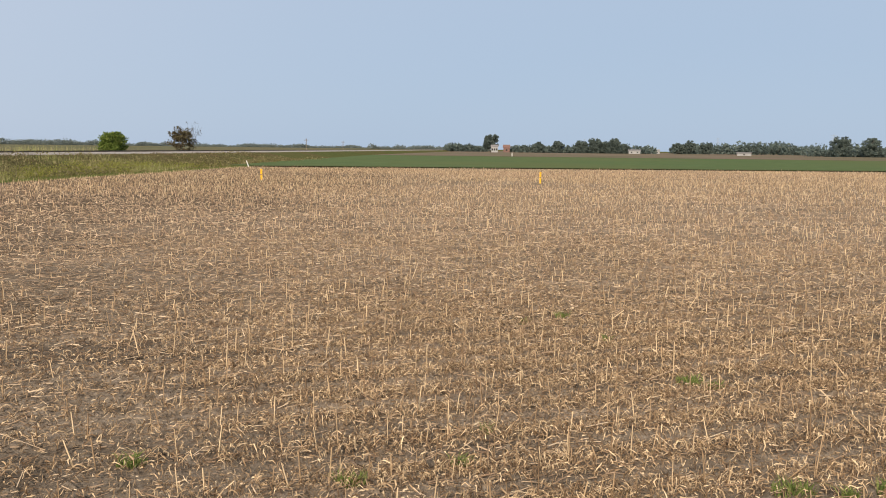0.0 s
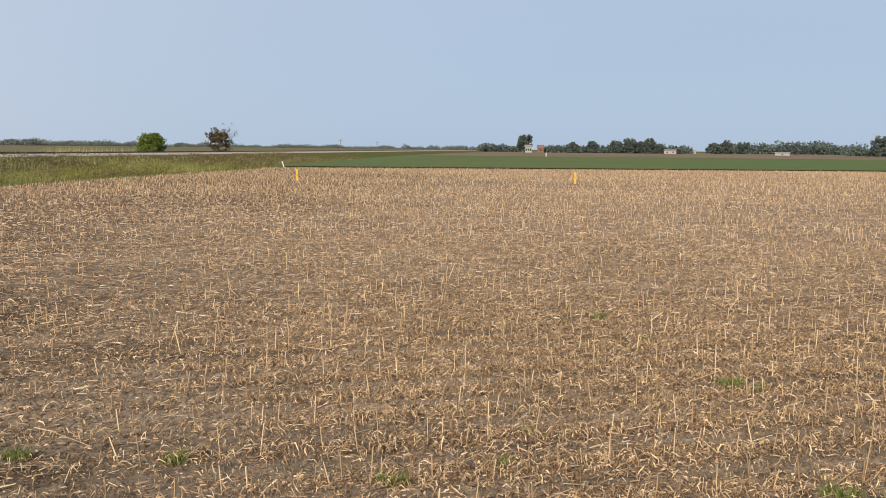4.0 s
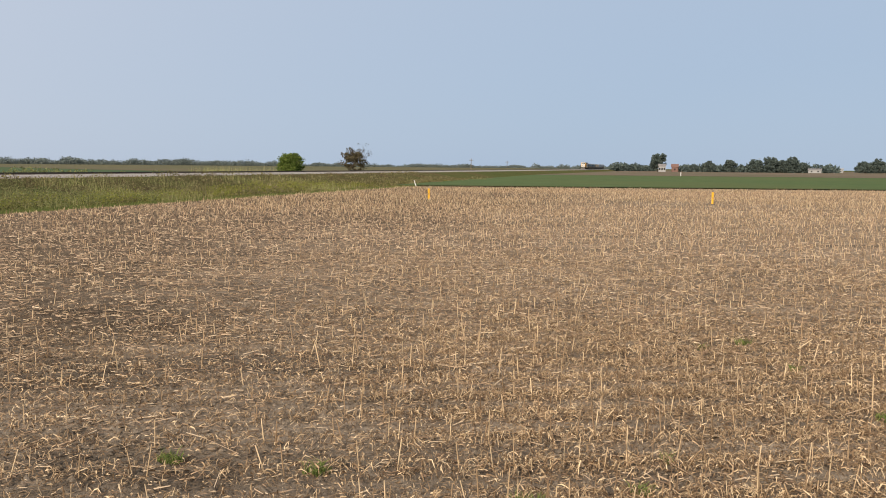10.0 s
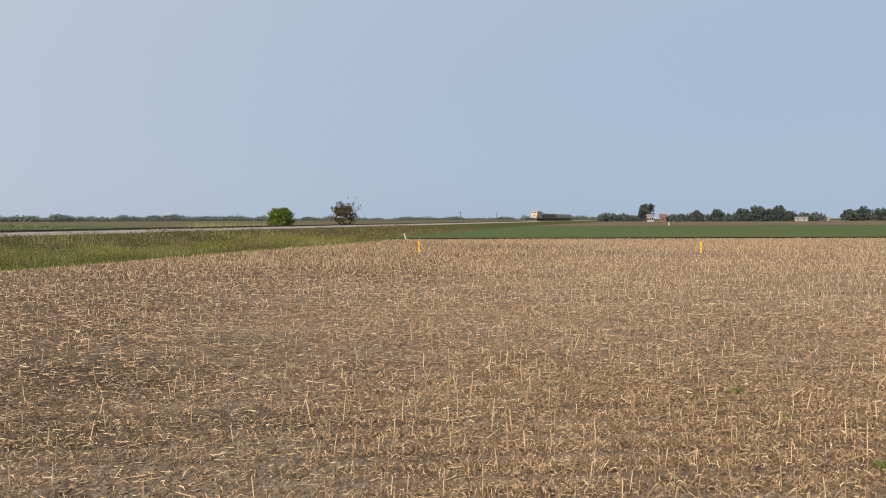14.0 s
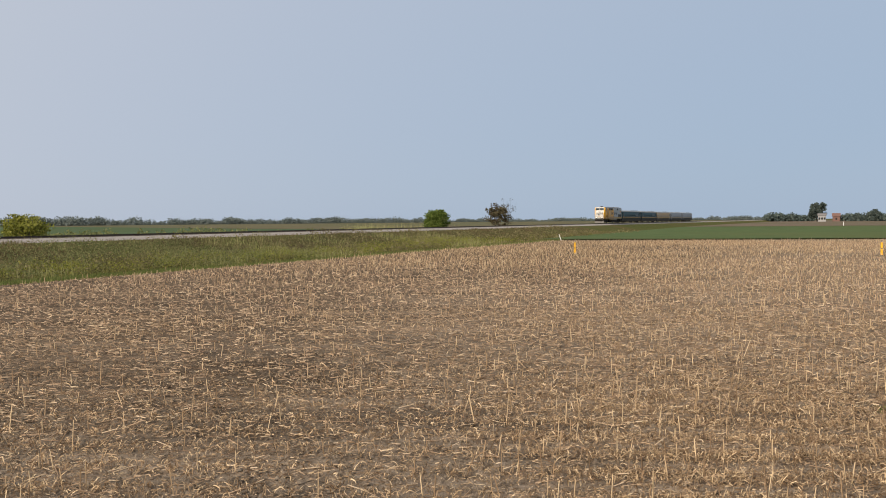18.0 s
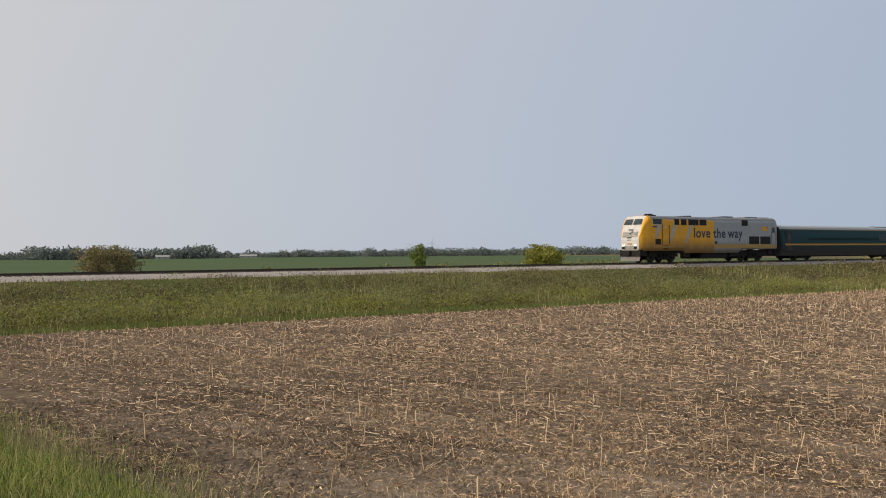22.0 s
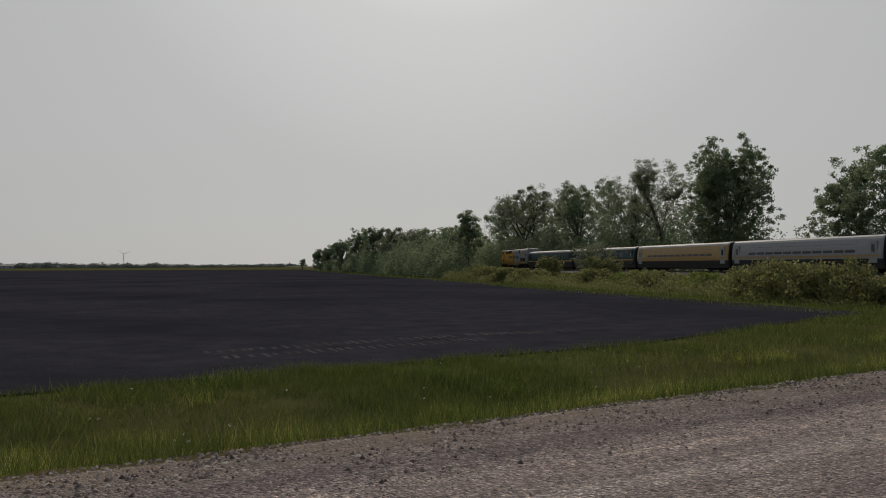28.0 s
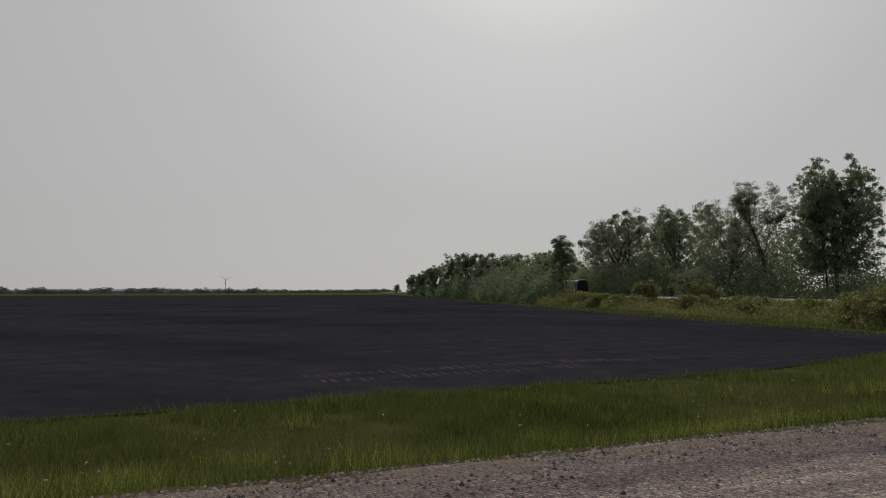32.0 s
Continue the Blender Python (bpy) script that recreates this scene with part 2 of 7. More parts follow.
def littered_soil(name):
    """Grey-brown clods, cracks with their shade put into the colour, and tan chaff trodden in along the rows."""
    m, n, l, b = nodes_of(name)
    clod = noise_node(n, l, 5.0, 9, 0.8)
    r = ramp_node(n, l, clod.outputs["Fac"], [(0.35, (0.07, 0.057, 0.046)), (0.46, (0.19, 0.154, 0.122)), (0.58, (0.30, 0.247, 0.195)), (0.7, (0.40, 0.335, 0.27))])
    tc, mp, chaff = n.new("ShaderNodeTexCoord"), n.new("ShaderNodeMapping"), n.new("ShaderNodeTexNoise")
    mp.vector_type = "TEXTURE"
    mp.inputs["Rotation"].default_value = (0, 0, math.atan2(0.3428, 0.9394))
    mp.inputs["Scale"].default_value = (0.075, 0.022, 1)
    l.new(tc.outputs["Object"], mp.inputs[0])
    l.new(mp.outputs[0], chaff.inputs["Vector"])
    chaff.inputs["Scale"].default_value, chaff.inputs["Detail"].default_value, chaff.inputs["Roughness"].default_value = 1.0, 5, 0.7
    f = ramp_node(n, l, chaff.outputs["Fac"], [(0.53, (0, 0, 0)), (0.62, (0.85, 0.85, 0.85))])
    tan = ramp_node(n, l, chaff.outputs["Fac"], [(0.55, (0.20, 0.135, 0.085)), (0.72, (0.48, 0.35, 0.21))])
    # damp streaks pressed along the rows
    mp2, big = n.new("ShaderNodeMapping"), n.new("ShaderNodeTexNoise")
    mp2.vector_type = "TEXTURE"
    mp2.inputs["Rotation"].default_value = (0, 0, math.atan2(0.3428, 0.9394))
    mp2.inputs["Scale"].default_value = (6.0, 1.3, 1)
    l.new(tc.outputs["Object"], mp2.inputs[0])
    l.new(mp2.outputs[0], big.inputs["Vector"])
    big.inputs["Scale"].default_value, big.inputs["Detail"].default_value, big.inputs["Roughness"].default_value = 1.0, 4, 0.65
    g = ramp_node(n, l, big.outputs["Fac"], [(0.36, (0.62, 0.62, 0.62)), (0.5, (0.93, 0.92, 0.90)), (0.64, (1.15, 1.13, 1.1))])
    col = mix_node(n, l, f.outputs[0], r.outputs[0], tan.outputs[0])
    # darker on the side of the railway: side-lit shade put into the soil colour
    axes, wave, low = n.new("ShaderNodeSeparateXYZ"), noise_node(n, l, 0.12, 4, 0.65), n.new("ShaderNodeMath")
    l.new(tc.outputs["Object"], axes.inputs[0])
    low.operation = "MULTIPLY_ADD"
    low.inputs[1].default_value = 0.028
    l.new(axes.outputs["X"], low.inputs[0])
    l.new(wave.outputs["Fac"], low.inputs[2])
    side_shade = ramp_node(n, l, low.outputs[0], [(0.08, (0.56, 0.55, 0.54)), (0.40, (1, 1, 1))])
    col = mix_node(n, l, 1.0, col, side_shade.outputs[0], "MULTIPLY")
    l.new(mix_node(n, l, 1.0, col, g.outputs[0], "MULTIPLY"), b.inputs["Base Color"])
    b.inputs["Roughness"].default_value, b.inputs["Specular IOR Level"].default_value = 0.95, 0.0
    bp = n.new("ShaderNodeBump")
    bp.inputs["Strength"].default_value, bp.inputs["Distance"].default_value = 1.0, 0.05
    l.new(clod.outputs["Fac"], bp.inputs["Height"])
    l.new(bp.outputs[0], b.inputs["Normal"])
    return m


M = dict(
    soil=littered_soil("field_soil"),
    verge=surface("verge_soil", (0.055, 0.07, 0.024), (0.10, 0.105, 0.042), 0.8, 0.95, 0.6, 0.05, (0.10, 0.085, 0.04), fine=7, spec=0.0),
    crop=surface("young_crop", (0.06, 0.09, 0.036), (0.09, 0.127, 0.052), 0.25, 0.9, 0.4, 0.012, (0.095, 0.11, 0.045), fine=3, spec=0.02),
    crop_far=surface("far_crop", (0.05, 0.085, 0.042), (0.075, 0.112, 0.056), 0.05, 0.9, 0.2, 0.004, (0.075, 0.097, 0.046), fine=1, spec=0.02),
    brown=surface("tilled_far_field", (0.13, 0.10, 0.075), (0.17, 0.135, 0.10), 0.1, 0.95, 0.3, 0.008, (0.11, 0.10, 0.06), fine=2, spec=0.02),
    dark=surface("dark_tilled_soil", (0.028, 0.0285, 0.037), (0.05, 0.0495, 0.061), 0.7, 0.95, 1.0, 0.05, (0.024, 0.0245, 0.032), fine=5, spec=0.0),
    gravel=gravel_road("road_gravel"),
    rut=surface("pressed_soil", (0.065, 0.061, 0.066), (0.11, 0.104, 0.11), 3, 0.9, 0.5, 0.5, spec=0.0),
    ballast=surface("track_ballast", (0.19, 0.17, 0.16), (0.41, 0.375, 0.35), 7.0, 0.95, 1.0, 0.2, (0.30, 0.27, 0.24), fine=16),
    stone=pieces("loose_stone", [(0.0, (0.05, 0.044, 0.044)), (0.5, (0.15, 0.13, 0.126)), (0.85, (0.27, 0.24, 0.225)), (1.0, (0.42, 0.385, 0.36))], 0.9),
    straw=pieces("corn_straw", [(0.0, (0.10, 0.07, 0.05)), (0.4, (0.265, 0.18, 0.122)), (0.77, (0.52, 0.38, 0.255)), (1.0, (0.78, 0.62, 0.44))], 0.65, 0.05, (0.26, 0.185, 0.125), 0.16),
    stalk=pieces("stubble_stalk", [(0.0, (0.22, 0.145, 0.088)), (0.5, (0.47, 0.335, 0.205)), (1.0, (0.74, 0.575, 0.375))], 0.6, 0.05),
    grass=pieces("verge_grass", [(0.0, (0.035, 0.055, 0.014)), (0.38, (0.135, 0.19, 0.042)), (0.72, (0.33, 0.385, 0.09)), (1.0, (0.60, 0.57, 0.22))], 0.5, 0.45),
    # yellow-green blades, with the brightness of sunlit tips put into the colour
    tuft=pieces("sunlit_tuft", [(0.0, (0.07, 0.10, 0.025)), (0.4, (0.19, 0.235, 0.05)), (0.8, (0.38, 0.41, 0.10)), (1.0, (0.58, 0.52, 0.2))], 0.5, 0.5),
    ditch_green=pieces("ditch_edge_green", [(0.0, (0.07, 0.095, 0.03)), (0.6, (0.145, 0.18, 0.055)), (1.0, (0.27, 0.285, 0.10))], 0.5, 0.4),
    low_green=pieces("low_weeds", [(0.0, (0.10, 0.14, 0.04)), (0.6, (0.18, 0.235, 0.065)), (1.0, (0.30, 0.33, 0.11))], 0.5, 0.4),
    dry_grass=pieces("dry_grass", [(0.0, (0.055, 0.05, 0.025)), (0.4, (0.125, 0.105, 0.05)), (0.8, (0.19, 0.15, 0.078)), (1.0, (0.29, 0.23, 0.135))], 0.6, 0.25, (0.145, 0.10, 0.065), 0.14),
    bank_grass=pieces("bank_grass", [(0.0, (0.034, 0.058, 0.016)), (0.5, (0.098, 0.142, 0.034)), (0.85, (0.165, 0.205, 0.05)), (1.0, (0.36, 0.345, 0.12))], 0.5, 0.33, (0.11, 0.13, 0.04), 0.3),
    husk=pieces("corn_husk", [(0.0, (0.10, 0.062, 0.036)), (0.45, (0.305, 0.208, 0.126)), (0.8, (0.53, 0.39, 0.24)), (1.0, (0.76, 0.59, 0.385))], 0.8, 0.1),
    shoulder_mix=gravel_road("shoulder_gravel", 0.9),
    seed=pieces("seed_stem", [(0.0, (0.18, 0.21, 0.07)), (0.6, (0.33, 0.335, 0.135)), (1.0, (0.54, 0.48, 0.25))], 0.7, 0.3),
    weed=pieces("ditch_weed", [(0.0, (0.07, 0.08, 0.022)), (0.6, (0.175, 0.17, 0.05)), (1.0, (0.36, 0.31, 0.105))], 0.5, 0.35, (0.15, 0.13, 0.055), 0.3),
    # tree leaf colour lifted above real foliage to carry some of the air haze
    leaf=pieces("tree_leaf", [(0.0, (0.12, 0.165, 0.10)), (0.6, (0.195, 0.255, 0.15)), (1.0, (0.29, 0.345, 0.20))], 0.7, 0.55, gloss=0.15),
    leaf_dim=pieces("budding_leaf", [(0.0, (0.14, 0.168, 0.11)), (0.6, (0.205, 0.232, 0.155)), (1.0, (0.29, 0.305, 0.21))], 0.7, 0.55, gloss=0.15),
    leaf_bright=pieces("bright_leaf", [(0.0, (0.09, 0.135, 0.03)), (0.6, (0.155, 0.215, 0.05)), (1.0, (0.26, 0.30, 0.085))], 0.5, 0.5),
    leaf_olive=pieces("olive_leaf", [(0.0, (0.12, 0.14, 0.06)), (0.6, (0.205, 0.217, 0.09)), (1.0, (0.32, 0.31, 0.14))], 0.5, 0.5),
    leaf_yellow=pieces("yellow_green_leaf", [(0.0, (0.13, 0.145, 0.03)), (0.6, (0.235, 0.245, 0.05)), (1.0, (0.36, 0.345, 0.09))], 0.6, 0.4),
    ditch_leaf=pieces("ditch_leaf", [(0.0, (0.045, 0.045, 0.02)), (0.6, (0.105, 0.105, 0.038)), (1.0, (0.19, 0.175, 0.065))], 0.6, 0.4),
    leaf_tan=pieces("tan_leaf", [(0.0, (0.12, 0.105, 0.05)), (0.6, (0.205, 0.18, 0.088)), (1.0, (0.30, 0.265, 0.14))], 0.6, 0.35),
    leaf_brown=pieces("withered_leaf", [(0.0, (0.07, 0.05, 0.035)), (0.6, (0.105, 0.09, 0.05)), (1.0, (0.14, 0.125, 0.07))], 0.6, 0.25),
    # distant leaves: smoke haze put into the colour, paler and bluer than real foliage
    leaf_far=pieces("far_leaf_haze_tinted", [(0.0, (0.075, 0.10, 0.095)), (0.6, (0.105, 0.135, 0.122)), (1.0, (0.14, 0.165, 0.14))], 0.7, 0.3),
    leaf_haze=pieces("haze_tinted_leaf", [(0.0, (0.115, 0.14, 0.135)), (0.6, (0.15, 0.178, 0.168)), (1.0, (0.185, 0.21, 0.19))], 0.7, 0.3),
    bark=surface("bark", (0.06, 0.05, 0.04), (0.13, 0.11, 0.09), 5.0, 0.9, 0.6, 0.5),
)


# ---- mesh helpers ----
def fast_mesh(name, verts, sizes, loops, material):
    """A mesh from arrays: corner counts of the faces, and their corners in one row."""
    me = bpy.data.meshes.new(name)
    verts = np.asarray(verts, dtype=np.float32).reshape(-1, 3)
    sizes, loops = np.asarray(sizes, dtype=np.int32), np.asarray(loops, dtype=np.int32)
    me.vertices.add(len(verts))
    me.vertices.foreach_set("co", verts.ravel())
    me.loops.add(len(loops))
    me.loops.foreach_set("vertex_index", loops)
    me.polygons.add(len(sizes))
    starts = np.zeros(len(sizes), dtype=np.int32)
    starts[1:] = np.cumsum(sizes)[:-1]
    me.polygons.foreach_set("loop_start", starts)
    me.polygons.foreach_set("loop_total", sizes)
    me.materials.append(material)
    me.update(calc_edges=True)
    return me


def link_bm(name, bm, material, smooth=False):
    me = bpy.data.meshes.new(name)
    bm.normal_update()
    bm.to_mesh(me)
    bm.free()
    for m in material if isinstance(material, (list, tuple)) else [material]:
        me.materials.append(m)
    if smooth:
        for p in me.polygons:
            p.use_smooth = True
    return new(name, me)


def part(name, bm, material, parent, label="", smooth=False):
    ob = link_bm(name, bm, material, smooth)
    ob.parent = parent
    return tagged(ob, label) if label else ob


def thing(name, x, y, z, label, category, group="", rz=0.0):
    ob = new(name)
    ob.empty_display_size = 0.2
    ob.matrix_basis = pose(x, y, z, 0, 0, rz)
    return tagged(ob, label, category, group)


def box(bm, x0, x1, y0, y1, z0, z1, bevel=0.0, index=0):
    made = bmesh.ops.create_cube(bm, size=1.0)["verts"]
    for v in made:
        v.co = Vector((x0 + (v.co.x + 0.5) * (x1 - x0), y0 + (v.co.y + 0.5) * (y1 - y0), z0 + (v.co.z + 0.5) * (z1 - z0)))
    faces = {f for v in made for f in v.link_faces}
    for f in faces:
        f.material_index = index
    if bevel:
        bmesh.ops.bevel(bm, geom=list({e for f in faces for e in f.edges}), offset=bevel, segments=2, affect="EDGES", profile=0.7)
    return bm


def rod(bm, a, b, r0, r1=None, sides=8, index=0):
    """A round bar from a to b."""
    a, b = Vector(a), Vector(b)
    r1 = r0 if r1 is None else r1
    q = (b - a).to_track_quat("Z", "Y")
    rings = []
    for p, r in ((a, r0), (b, r1)):
        rings.append([bm.verts.new(p + q @ Vector((r * math.cos(2 * math.pi * k / sides), r * math.sin(2 * math.pi * k / sides), 0))) for k in range(sides)])
    for k in range(sides):
        j = (k + 1) % sides
        bm.faces.new((rings[0][k], rings[0][j], rings[1][j], rings[1][k])).material_index = index
    bm.faces.new(rings[0][::-1]).material_index = index
    bm.faces.new(rings[1]).material_index = index
    return bm


def poly_prism(bm, outline, a, b, axis="x", index=0):
    """A flat outline carried from a to b along an axis. outline: pairs in the other two axes, in order."""
    def at(u, v, w):
        return (w, u, v) if axis == "x" else (u, w, v) if axis == "y" else (u, v, w)
    p = [bm.verts.new(at(u, v, a)) for u, v in outline]
    q = [bm.verts.new(at(u, v, b)) for u, v in outline]
    bm.faces.new(p).material_index = index
    bm.faces.new(q[::-1]).material_index = index
    for k in range(len(p)):
        j = (k + 1) % len(p)
        bm.faces.new((p[k], q[k], q[j], p[j])).material_index = index
    bmesh.ops.recalc_face_normals(bm, faces=bm.faces)
    return bm


def words(name, text, width, material, parent, m, label=""):
    """Raised lettering in the built-in font, in the plane of m."""
    cu = bpy.data.curves.new(name, "FONT")
    cu.body, cu.space_character, cu.extrude, cu.resolution_u, cu.offset = text, 1.1, 0.004, 4, 0.022
    tmp = bpy.data.objects.new(name, cu)
    scene.collection.objects.link(tmp)
    me = bpy.data.meshes.new_from_object(tmp.evaluated_get(bpy.context.evaluated_depsgraph_get()))
    bpy.data.objects.remove(tmp)
    me.name = name
    xs = [v.co.x for v in me.vertices]
    k = width / (max(xs) - min(xs))
    me.transform(Matrix.Diagonal((k, k, 1, 1)) @ Matrix.Translation((-min(xs), 0, 0)))
    me.materials.clear()
    me.materials.append(material)
    ob = new(name, me)
    ob.parent, ob.matrix_basis = parent, m
    return tagged(ob, label) if label else ob


# ---- the lie of the land ----
RD = Vector((-0.9394, -0.3428))          # along the road, towards the crossing
RN = Vector((-0.3428, 0.9394))           # across it, to the field side
ROAD_MID, TRACK_X, RAIL_Z = -3.95, -58.5, 1.72


def smooth(t):
    t = np.clip(t, 0, 1)
    return t * t * (3 - 2 * t)


def along(x, y):
    return x * RD.x + y * RD.y, x * RN.x + y * RN.y


def road_z(u):
    return 1.0 + 0.60 * smooth((u - 20) / 38) - 0.58 * smooth((u - 66) / 26)


def road_half(u):
    return 3.62 + 1.1 * smooth(u / 60) - 1.9 * smooth((u - 64) / 18)


def land(x, y):
    x, y = np.asarray(x, float), np.asarray(y, float)
    u, o = along(x, y)
    dx = np.abs(x - TRACK_X)
    base = 0.85 * smooth((-60 - x) / 8)
    base = base - 0.3 * smooth((-33.5 - x) / 4) * smooth((x + 50) / 8)
    base = base - 0.3 * smooth((-9.5 - o) / 2.5) * smooth((o + 17.5) / 3) * smooth((x + 50) / 8)
    bank = 1.25 - np.maximum(dx - 3.6, 0) * 0.22
    berm = road_z(u) - 0.06 - np.maximum(np.abs(o - ROAD_MID) - road_half(u) - 0.7, 0) * 0.30
    return np.maximum(np.maximum(base, bank), berm)


def spread(fine, far, grow=1.22):
    """Grid lines: the fine ones, then ever wider out to far on both sides."""
    lo, hi, out = [], [], list(fine)
    s = fine[1] - fine[0]
    p = fine[0]
    while p > -far:
        s *= grow
        p -= s
        lo.append(p)
    s, p = fine[-1] - fine[-2], fine[-1]
    while p < far:
        s *= grow
        p += s
        hi.append(p)
    return np.array(lo[::-1] + out + hi)


def sheet(name, xs, ys, height, material, lift=0.0, keep=None):
    gx, gy = np.meshgrid(xs, ys)
    gz = height(gx, gy) + lift
    nx, ny = len(xs), len(ys)
    i = np.arange(nx * ny).reshape(ny, nx)
    quads = np.stack([i[:-1, :-1], i[:-1, 1:], i[1:, 1:], i[1:, :-1]], -1).reshape(-1, 4)
    if keep is not None:
        cx, cy = (gx[:-1, :-1] + gx[1:, 1:]) / 2, (gy[:-1, :-1] + gy[1:, 1:]) / 2
        quads = quads[keep(cx, cy).ravel()]
    me = fast_mesh(name, np.stack([gx, gy, gz], -1), np.full(len(quads), 4), quads.ravel(), material)
    me.polygons.foreach_set("use_smooth", np.ones(len(quads), dtype=bool))
    return new(name, me)


def region(name, corners, step, height, material, lift):
    """A field: a four-cornered patch of ground, cut into cells."""
    (ax, ay), (bx, by), (cx, cy), (dx, dy) = corners
    nu = max(2, int(math.hypot(bx - ax, by - ay) / step))
    nv = max(2, int(math.hypot(dx - ax, dy - ay) / step))
    s, t = np.meshgrid(np.linspace(0, 1, min(nu, 160)), np.linspace(0, 1, min(nv, 160)))
    x = (1 - t) * ((1 - s) * ax + s * bx) + t * ((1 - s) * dx + s * cx)
    y = (1 - t) * ((1 - s) * ay + s * by) + t * ((1 - s) * dy + s * cy)
    z = height(x, y) + lift
    ny, nx = x.shape
    i = np.arange(nx * ny).reshape(ny, nx)
    quads = np.stack([i[:-1, :-1], i[:-1, 1:], i[1:, 1:], i[1:, :-1]], -1).reshape(-1, 4)
    me = fast_mesh(name, np.stack([x, y, z], -1), np.full(len(quads), 4), quads.ravel(), material)
    return new(name, me)


ground = sheet("ground", spread(np.arange(-72, 30.1, 0.75), 4200), spread(np.arange(-66, 40.1, 0.75), 4200), land, M["verge"])
tagged(ground, "flat farmland ground with grassy banks and ditches", "ground", kind="structure")


def flat(x, y):
    return np.zeros_like(x)


def field(name, corners, step, material, lift, label):
    ob = region(name, corners, step, flat, material, lift)
    return tagged(ob, label, "field", kind="structure")


def stubble_bumps(x, y):
    # shallow waves of the tilled ground
    return 0.008 * np.sin(x * 1.3 + 0.7 * y) * np.sin(y * 1.1)


stubble_field = region("field_stubble", [(-32.6, -2.85), (95, 24.55), (95, 135), (-32.6, 108)], 0.7, stubble_bumps, M["soil"], 0.03)
tagged(stubble_field, "grey-brown soil of a harvested corn field", "field", kind="structure")
field("field_green", [(-36, 107.5), (95, 135.5), (420, 330), (-46, 290)], 4, M["crop"], 0.16, "young green crop field with a crisp edge")
field("field_green_east", [(95, 26), (500, 100), (800, 420), (95, 135.5)], 6, M["crop"], 0.15, "green crop field beyond the stubble")
field("field_brown", [(-46, 290.5), (420, 330.5), (1900, 1500), (-48, 1200)], 20, M["brown"], 0.2, "bare brown tilled field in the distance")
field("field_dark", [(-12, -26.4), (60, 3.8), (900, -700), (-12, -640)], 3, M["dark"], 0.04, "dark freshly tilled bare soil field")
field("field_dark_corner", [(-31.9, -40.6), (-12, -26.4), (-12, -640), (-33.3, -640)], 3, M["dark"], 0.04, "dark tilled soil in the corner of the field")
west = region("field_west", [(-72, -900), (-72, 1500), (-1500, 1500), (-1500, -900)], 12, lambda x, y: land(x, y), M["crop_far"], 0.06)
tagged(west, "wide green crop field beyond the railway", "field", kind="structure")
M["dry_field"] = surface("dry_far_field", (0.095, 0.085, 0.05), (0.15, 0.13, 0.08), 0.06, 0.95, 0.3, 0.006, (0.10, 0.105, 0.055), fine=1.5, spec=0.02)
west_dry = region("field_west_dry", [(-72, 150), (-72, 1500), (-1500, 1500), (-1500, 1150)], 12, land, M["dry_field"], 0.1)
tagged(west_dry, "olive-brown fallow field beyond the railway", "field", kind="structure")

# ---- gravel road ----
def road_strip(u0, u1, step, name, label):
    us = np.arange(u0, u1 + 0.01, step)
    ws = np.linspace(-1, 1, 25)
    verts = []
    for u in us:
        h = road_half(u)
        for w in ws:
            o = ROAD_MID + w * (h + (0.38 if w < 0 else 0)) + (0.22 * noise.noise((u * 0.35, w * 3, 7)) if abs(w) > 0.9 else 0)
            crown = 0.07 * (1 - w * w) - 0.025 * math.exp(-((abs(w) - 0.42) / 0.12) ** 2) - (0.05 if abs(w) > 0.99 else 0)
            z = road_z(u) + crown + 0.018 * noise.noise((u * 0.9, o * 0.9, 0)) + 0.012 * noise.noise((u * 3, o * 3, 3))
            verts.append((RD.x * u + RN.x * o, RD.y * u + RN.y * o, z))
    nx, ny = len(ws), len(us)
    i = np.arange(nx * ny).reshape(ny, nx)
    quads = np.stack([i[:-1, :-1], i[:-1, 1:], i[1:, 1:], i[1:, :-1]], -1).reshape(-1, 4)
    me = fast_mesh(name, verts, np.full(len(quads), 4), quads.ravel(), M["gravel"])
    me.polygons.foreach_set("use_smooth", np.ones(len(quads), dtype=bool))
    return tagged(new(name, me), label, "road", kind="structure")


road_strip(-40, 68, 0.5, "road", "pinkish-grey gravel country road with wheel tracks")
road_strip(68, 420, 4.0, "road_beyond", "gravel road running on beyond the level crossing")


def shoulder():
    us, ws = np.arange(-12, 58.1, 0.2), np.linspace(0, 1, 7)
    verts = []
    for u in us:
        e = ROAD_MID + road_half(u) - 0.35
        for w in ws:
            o = e + w * (1.45 + 0.45 * noise.noise((u * 0.9, 3, 1)) + 0.35 * noise.noise((u * 3.1, 5, 2)))
            x, y = RD.x * u + RN.x * o, RD.y * u + RN.y * o
            verts.append((x, y, float(land(x, y)) + 0.035 + 0.03 * noise.noise((x * 2, y * 2, 0)) - 0.06 * w ** 6))
    i = np.arange(len(us) * 7).reshape(len(us), 7)
    quads = np.stack([i[:-1, :-1], i[:-1, 1:], i[1:, 1:], i[1:, :-1]], -1).reshape(-1, 4)
    tagged(new("road_shoulder", fast_mesh("road_shoulder", verts, np.full(len(quads), 4), quads.ravel(), M["shoulder_mix"])), "pale dirt and gravel shoulder along the road", "shoulder", kind="structure")


shoulder()


